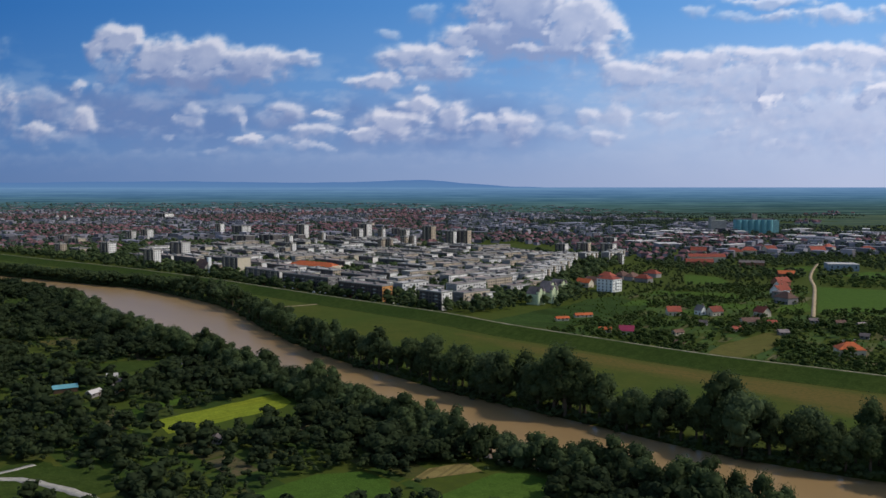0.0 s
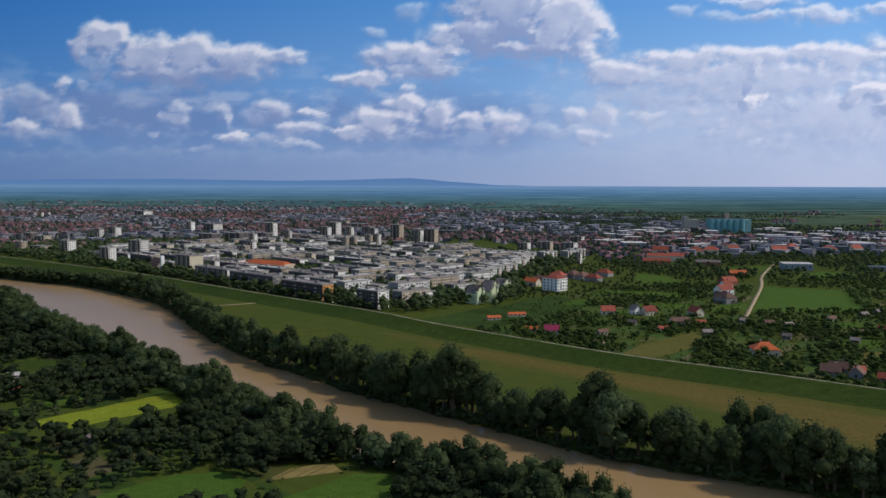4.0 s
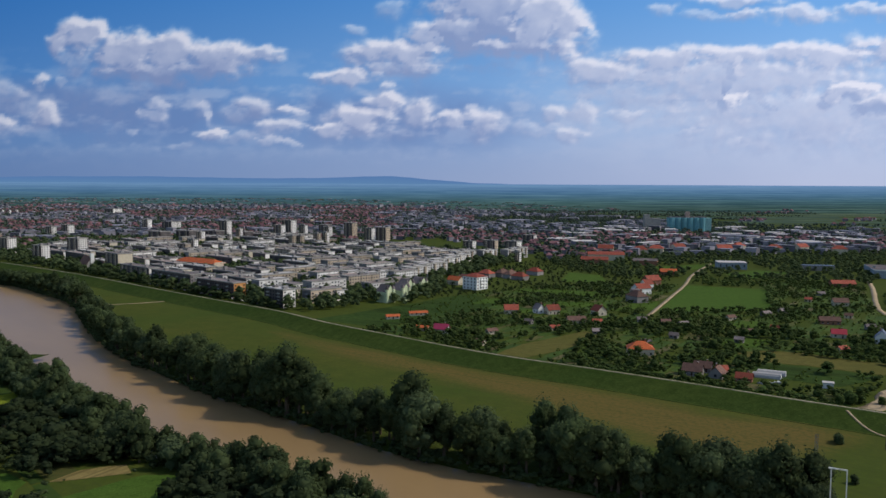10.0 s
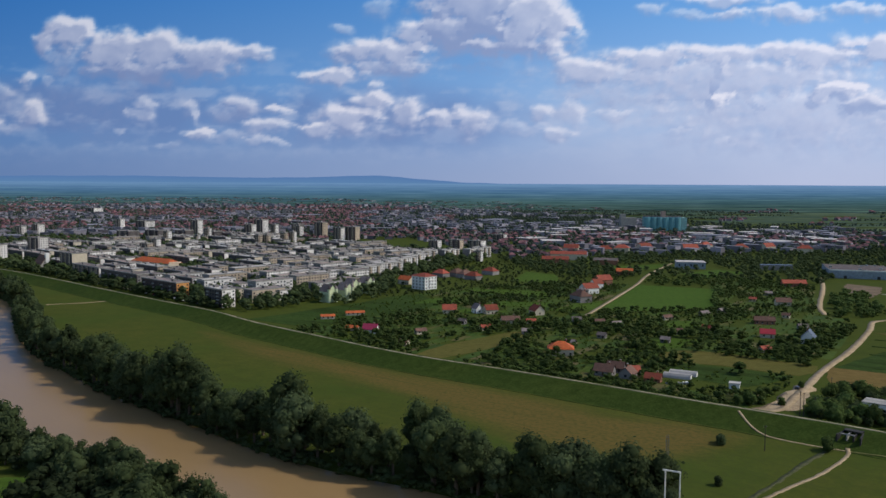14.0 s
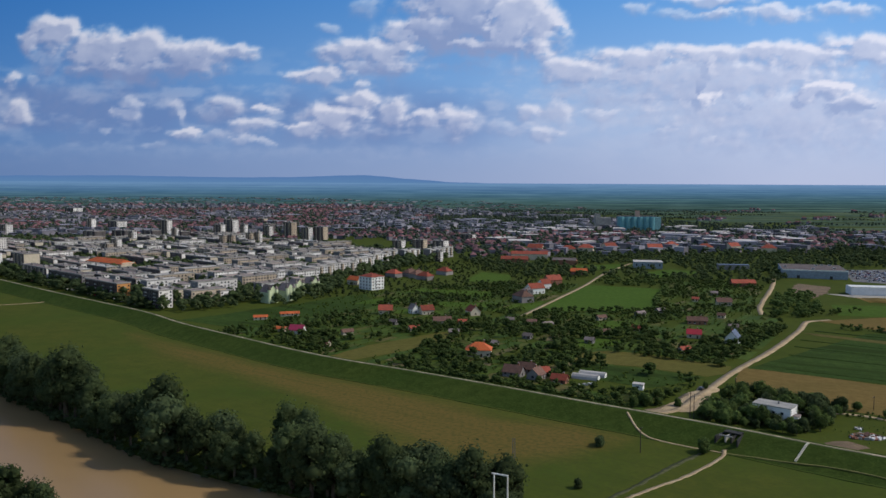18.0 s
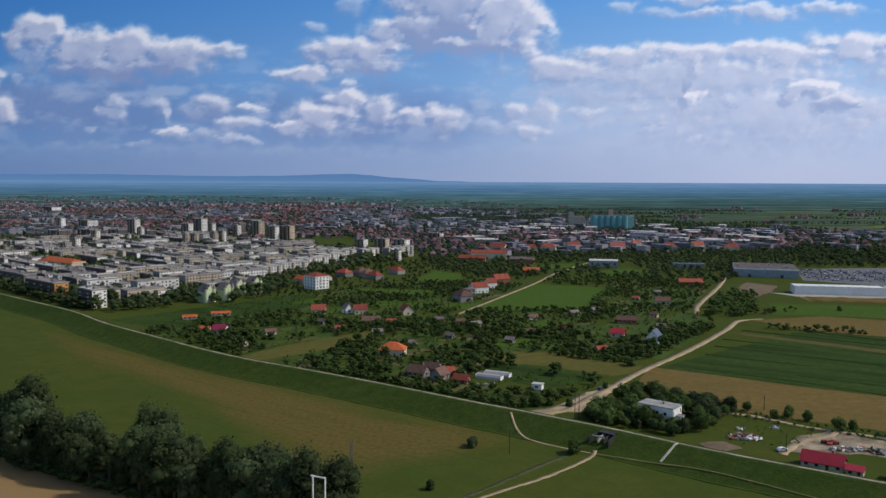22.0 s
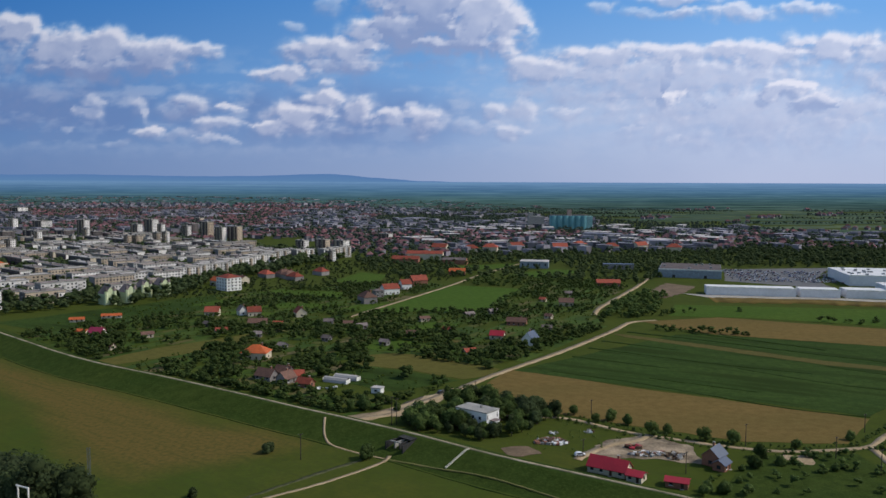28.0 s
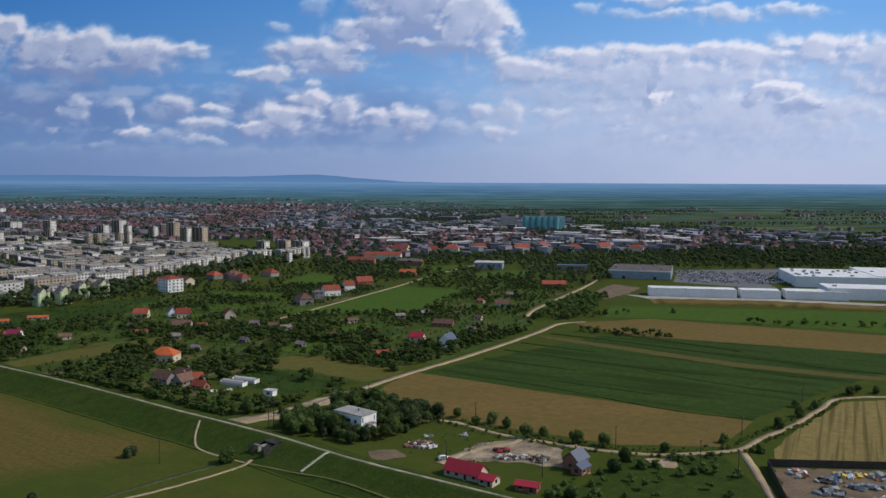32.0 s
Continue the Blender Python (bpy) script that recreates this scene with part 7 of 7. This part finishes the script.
red = q[(dens < 0.52) & (left | (q[:, 1] < 1700))]
grey = q[(dens >= 0.52) & (rf.uniform(size=len(q)) < 0.75)]
far_houses("town_houses", red, M_HAZED_RED, M_HAZED_WALL, "crowded town houses with red tile roofs", 1)
far_houses("town_buildings", grey, M_HAZED_GREY, M_HAZED_WALL, "grey-roofed town buildings of mixed size", 2, (10, 24), (5, 11), True)
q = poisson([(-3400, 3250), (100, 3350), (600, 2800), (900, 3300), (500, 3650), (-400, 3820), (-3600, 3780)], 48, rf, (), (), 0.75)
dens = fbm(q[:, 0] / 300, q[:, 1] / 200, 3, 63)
far_houses("town_houses", q[dens > 0.52], M_HAZED_RED, M_HAZED_WALL, "hazy outskirts with dull red roofs", 8, (14, 34), (1.8, 3.0), True)
far_houses("town_buildings", q[(dens < 0.46) & (dens > 0.36)], M_HAZED_GREY, M_HAZED_WALL, "hazy grey-roofed outskirts", 9, (14, 34), (2, 3.4), True)
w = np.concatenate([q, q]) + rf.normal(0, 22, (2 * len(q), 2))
scatter("outskirt_trees", DOT, w, rf.uniform(0.7, 1.3, len(w)), M_LEAF_HAZED, "hazy trees between the outskirts", "trees", ground_z(w[:, 0], w[:, 1]) + 0.8, 44, 2.4, 0.45)
q = poisson([(-900, 1600), (200, 1650), (850, 1300), (1150, 1300), (1000, 1900), (700, 2600), (0, 2900), (-900, 2800)], 95, rf, (), (), 0.25)
far_houses("industrial_sheds", q, M_HAZED_GREY, M_HAZED_WALL, "long industrial sheds with grey flat roofs", 4, (24, 70), (6, 9), True)
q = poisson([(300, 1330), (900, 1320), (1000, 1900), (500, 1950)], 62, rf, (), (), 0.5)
far_houses("industrial_sheds", q, M_ROOF_WHITE, M_HAZED_WALL, "wide industrial sheds with white roofs", 7, (20, 55), (6, 9), True)
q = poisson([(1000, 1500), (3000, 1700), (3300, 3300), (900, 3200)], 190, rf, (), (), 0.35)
far_houses("village_houses", np.concatenate([q + rf.normal(0, 22, q.shape) for _ in range(5)]), M_HAZED_RED, M_HAZED_WALL, "scattered village houses with dull red roofs", 5)

# trees of the town, the suburbs and the plain
BLOCKS = [(-700, 1290), (-420, 1060), (-290, 945), (20, 652), (110, 700), (160, 900), (260, 1150), (-100, 1500), (-500, 1500)]
q = poisson(BLOCKS, 8.5, rf, (), (), 0.6)
scatter("street_trees", FARTREE, q, rf.uniform(0.8, 1.7, len(q)), M_LEAF, "dark green street trees between apartment blocks", "trees", seed=11)
edge = np.array([uv_at(u + rf.uniform(-3, 3), v) for u in np.arange(-470, -50, 7) for v in (2.5, 7.0) if rf.uniform() < 0.8])
scatter("street_hedge", BUSH + MIDTREE, edge, rf.uniform(0.7, 1.5, len(edge)), M_LEAF, "dark green trees and shrubs in front of the blocks", "trees", seed=12)
edge2 = np.array([uv_at(right_edge(v) + rf.uniform(4, 34), v) for v in np.arange(8, 520, 4.0)])
scatter("edge_trees", BUSH + MIDTREE, edge2, rf.uniform(0.6, 1.2, len(edge2)), M_LEAF, "dark green trees along the district edge", "trees", seed=13)
SUBURB = [(280, 1000), (320, 900), (420, 900), (560, 830), (610, 900), (640, 985), (720, 1000), (900, 1000), (1200, 1000), (1300, 1250), (800, 1260), (420, 1200), (260, 1130)]
q = poisson(SUBURB, 9.5, rf, [[(386, 1022), (470, 1059), (460, 1010), (393, 969)], [(455, 945), (511, 989), (540, 958), (471, 900)], [(460, 990), (520, 980), (530, 1030), (460, 1040)]], [([(376, 835), (413, 928), (466, 1037)], 7)], 0.72)
q = q[~((np.abs(q[:, 0] - 356) < 30) & (np.abs(q[:, 1] - 1110) < 14))]
scatter("suburb_trees", FARTREE, q, rf.uniform(0.6, 1.15, len(q)), M_LEAF, "dark green trees of the suburb", "trees", seed=14)
q = poisson(TOWN, 17, rf, (), (), 0.75)
scatter("town_trees", DOT, q, rf.uniform(0.8, 1.5, len(q)), M_LEAF_HAZED, "dark green trees between the town roofs", "trees", seed=15)
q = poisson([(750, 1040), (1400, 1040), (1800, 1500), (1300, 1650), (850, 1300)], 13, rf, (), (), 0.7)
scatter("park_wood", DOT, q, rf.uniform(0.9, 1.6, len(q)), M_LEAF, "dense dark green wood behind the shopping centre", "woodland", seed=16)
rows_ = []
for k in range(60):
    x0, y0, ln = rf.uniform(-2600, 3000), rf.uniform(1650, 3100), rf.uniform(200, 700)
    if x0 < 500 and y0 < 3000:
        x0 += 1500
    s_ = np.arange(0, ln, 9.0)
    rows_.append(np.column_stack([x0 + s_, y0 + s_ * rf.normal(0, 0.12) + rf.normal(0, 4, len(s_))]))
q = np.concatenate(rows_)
scatter("plain_trees", DOT, q, rf.uniform(0.6, 1.5, len(q)), M_LEAF_HAZED, "dark tree lines between the far fields", "trees", ground_z(q[:, 0], q[:, 1]), 17)
FARLAND = [(850, 1450), (1500, 1250), (2600, 1500), (3300, 3300), (500, 3350), (900, 2300)]


def far_fields():
    rp = np.random.default_rng(44)
    V, n = [], 0
    for k in range(420):
        x, y = rp.uniform(400, 3200), rp.uniform(1300, 3450)
        if not inside(FARLAND, np.array([[x, y]]))[0]:
            continue
        w, d, s = rp.uniform(90, 420), rp.uniform(25, 110), rp.normal(0, 0.1)
        z = 0.1 + 0.002 * k
        V += [(x, y, z), (x + w, y + s * w, z), (x + w + d * 0.3, y + s * w + d, z), (x + d * 0.3, y + d, z)]
        n += 1
    m, nt, bsdf = nodes_of("far crop strips")
    g = nt.nodes.new("ShaderNodeNewGeometry")
    c = mix(nt, g.outputs["Random Per Island"], (0.03, 0.06, 0.035, 1), (0.085, 0.115, 0.05, 1))
    c = mix(nt, ramp(nt, noise_of(nt, g.outputs["Position"], 0.01, 4), 0.4, 0.7), c, (0.04, 0.065, 0.045, 1))
    nt.links.new(c, bsdf.inputs["Base Color"])
    bsdf.inputs["Roughness"].default_value, bsdf.inputs["Specular IOR Level"].default_value = 0.95, 0.05
    tagged(new("far_fields", arrays("far_fields", np.array(V), np.arange(4 * n).reshape(-1, 4), m)), "long green crop strips of the far plain", "fields", kind="stuff")


far_fields()
q = np.concatenate([np.column_stack([np.linspace(500, 560, 16), np.linspace(632, 655, 16)]), np.column_stack([np.linspace(640, 900, 55), np.linspace(612, 548, 55)])]) + rf.normal(0, 2.5, (71, 2))
q = np.concatenate([q, np.column_stack([np.linspace(508, 566, 22), np.linspace(580, 556, 22)]) + rf.normal(0, 1.5, (22, 2))])
scatter("field_hedge", BUSH, q, rf.uniform(0.5, 1.1, len(q)), M_LEAF_GARDEN, "dark green hedge between fields", "hedge", seed=18)
ring = along(smooth_line(CREST, 6), [(18.5, 1.2), (20.5, 1.5)], 2.0, rf, 205, 305)
scatter("levee_hedge", BUSH, ring, rf.uniform(0.3, 0.65, len(ring)), M_LEAF_GARDEN, "low dark green hedge at the levee foot", "hedge", seed=19)
ring = along(smooth_line(FARM_ROAD, 4), [(3.5, 1.0), (-3.5, 1.0)], 2.6, rf, 395, 600)
scatter("verge_bushes", BUSH, ring, rf.uniform(0.12, 0.4, len(ring)), M_LEAF_GARDEN, "low weeds and bushes along the farm road", "bushes", seed=20)

t = thing("shed", pose(-186, 402, 0, 0, 0, 30), "low garden shed with a teal sheet roof", "shed")
part("wall_shell", Geo().walls(11, 5, 2.4, 1.2), M_WOODDARK, t)
part("roof", Geo().gable(11, 5, 2.4, 1.2, 0.4), M_TEAL, t)
house(-157, 397, 4, 4, 10, 2.6, 2.0, M_ROOF_ORANGE, M_CREAM, "tiny garden hut with an orange roof", True, "hut", chimney=False)
for k, (x, y) in enumerate(((-173, 428), (-166, 416), (-168, 393), (-89, 320), (-146, 467))):
    house(x, y, 5 + k % 3, 3.6, 20 + 25 * (k % 4), 2.3, 1.1, (M_ROOF_WHITE, M_ROOF_GREY)[k % 2], M_GREYWALL, "small pale garden hut among fruit trees", False, "hut", "garden huts", False)
for k, (x, y) in enumerate(((150, 520), (232, 560), (205, 575), (280, 545), (335, 560), (300, 590), (360, 575), (275, 610), (345, 620), (318, 530), (240, 600), (380, 640), (440, 630), (430, 580), (370, 500), (255, 520), (290, 600), (400, 655), (450, 720), (480, 760), (160, 560), (190, 600))):
    house(x, y, 5.5 + k % 3, 4.2, -33 + 30 * (k % 3), 2.4, 1.5, (M_ROOF_BROWN, M_ROOF_GREY, M_ROOF_RED, M_ROOF_GREY)[k % 4], (M_CREAM, M_GREYWALL)[k % 2], "small allotment hut among fruit trees", False, "hut", "allotment huts", False)

EAST_GARDENS = [(110, 700), (150, 690), (205, 690), (290, 735), (325, 800), (365, 850), (400, 930), (330, 1000), (300, 1080), (250, 1090), (160, 930), (130, 800)]
q = poisson(EAST_GARDENS, 7.5, rf, [[(109, 706), (131, 742), (157, 760), (178, 709), (155, 655), (123, 634)], [(194, 783), (208, 804), (276, 783), (273, 737)], [(253, 863), (280, 956), (309, 927), (303, 859)], [(205, 690), (230, 715), (285, 705), (262, 682)], [(145, 785), (180, 785), (180, 825), (145, 825)], [(150, 700), (170, 735), (205, 742), (190, 705)], [(165, 885), (240, 865), (250, 940), (185, 925)], [(300, 740), (330, 745), (365, 850), (335, 855)]], [([(288, 640), (327, 726), (376, 835), (413, 928)], 6)], 0.8)
scatter("edge_gardens", BUSH, q, rf.uniform(0.3, 0.8, len(q)), M_LEAF, "dark green garden trees beside the apartment district", "trees", seed=31)
q = poisson([(440, 268), (430, 290), (455, 292), (468, 312), (505, 312), (505, 270)], 3.4, rf, (), (), 0.45)
q = q[rf.uniform(size=len(q)) < 0.45]
scatter("yard_weeds", BUSH, q, rf.uniform(0.15, 0.85, len(q)), M_LEAF_GARDEN, "rank weeds and bushes round the farmyard", "weeds", seed=32)
q = poisson([(368, 330), (398, 312), (418, 330), (425, 345), (404, 358), (390, 345)], 3.0, rf, [[(369, 323), (373, 313), (384, 316), (380, 325)]], (), 0.4)
scatter("yard_weeds", SHRUB, q, rf.uniform(0.08, 0.28, len(q)), M_LEAF_GARDEN, "low weeds round the rubble heaps", "weeds", seed=33)

q = poisson([(378, 838), (392, 834), (450, 806), (470, 850), (560, 830), (500, 890), (440, 905), (402, 920), (390, 880)], 7.0, rf, (), [([(376, 835), (413, 928), (466, 1037)], 6)], 0.7)
scatter("field_edge_trees", BUSH, q, rf.uniform(0.5, 1.15, len(q)), M_LEAF_GARDEN, "dark green trees at the far edge of the wheat field", "trees", seed=41)
q = np.column_stack([np.linspace(398, 448, 26), np.linspace(668, 800, 26)]) + rf.normal(0, 2.0, (26, 2))
scatter("field_edge_trees", BUSH, q, rf.uniform(0.7, 1.3, len(q)), M_LEAF_GARDEN, "dark green trees along the wheat field", "trees", seed=42)
q = np.column_stack([np.linspace(300, 398, 30), np.linspace(656, 660, 30)]) + rf.normal(0, 2.0, (30, 2))
scatter("field_edge_trees", BUSH, q, rf.uniform(0.5, 1.1, len(q)), M_LEAF_GARDEN, "dark green bushes below the wheat field", "trees", seed=43)

ORCHARD = [(478, 634), (500, 709), (526, 755), (574, 763), (540, 676), (515, 634)]
q = poisson(ORCHARD, 6.0, rf, (), [(MAIN_ROAD, 6), ([(478, 645), (512, 725), (563, 826)], 6)], 0.85)
scatter("orchard_trees", BUSH + MIDTREE, q, rf.uniform(0.5, 1.1, len(q)), M_LEAF_GARDEN, "dark green fruit trees between road and lane", "trees", seed=51)
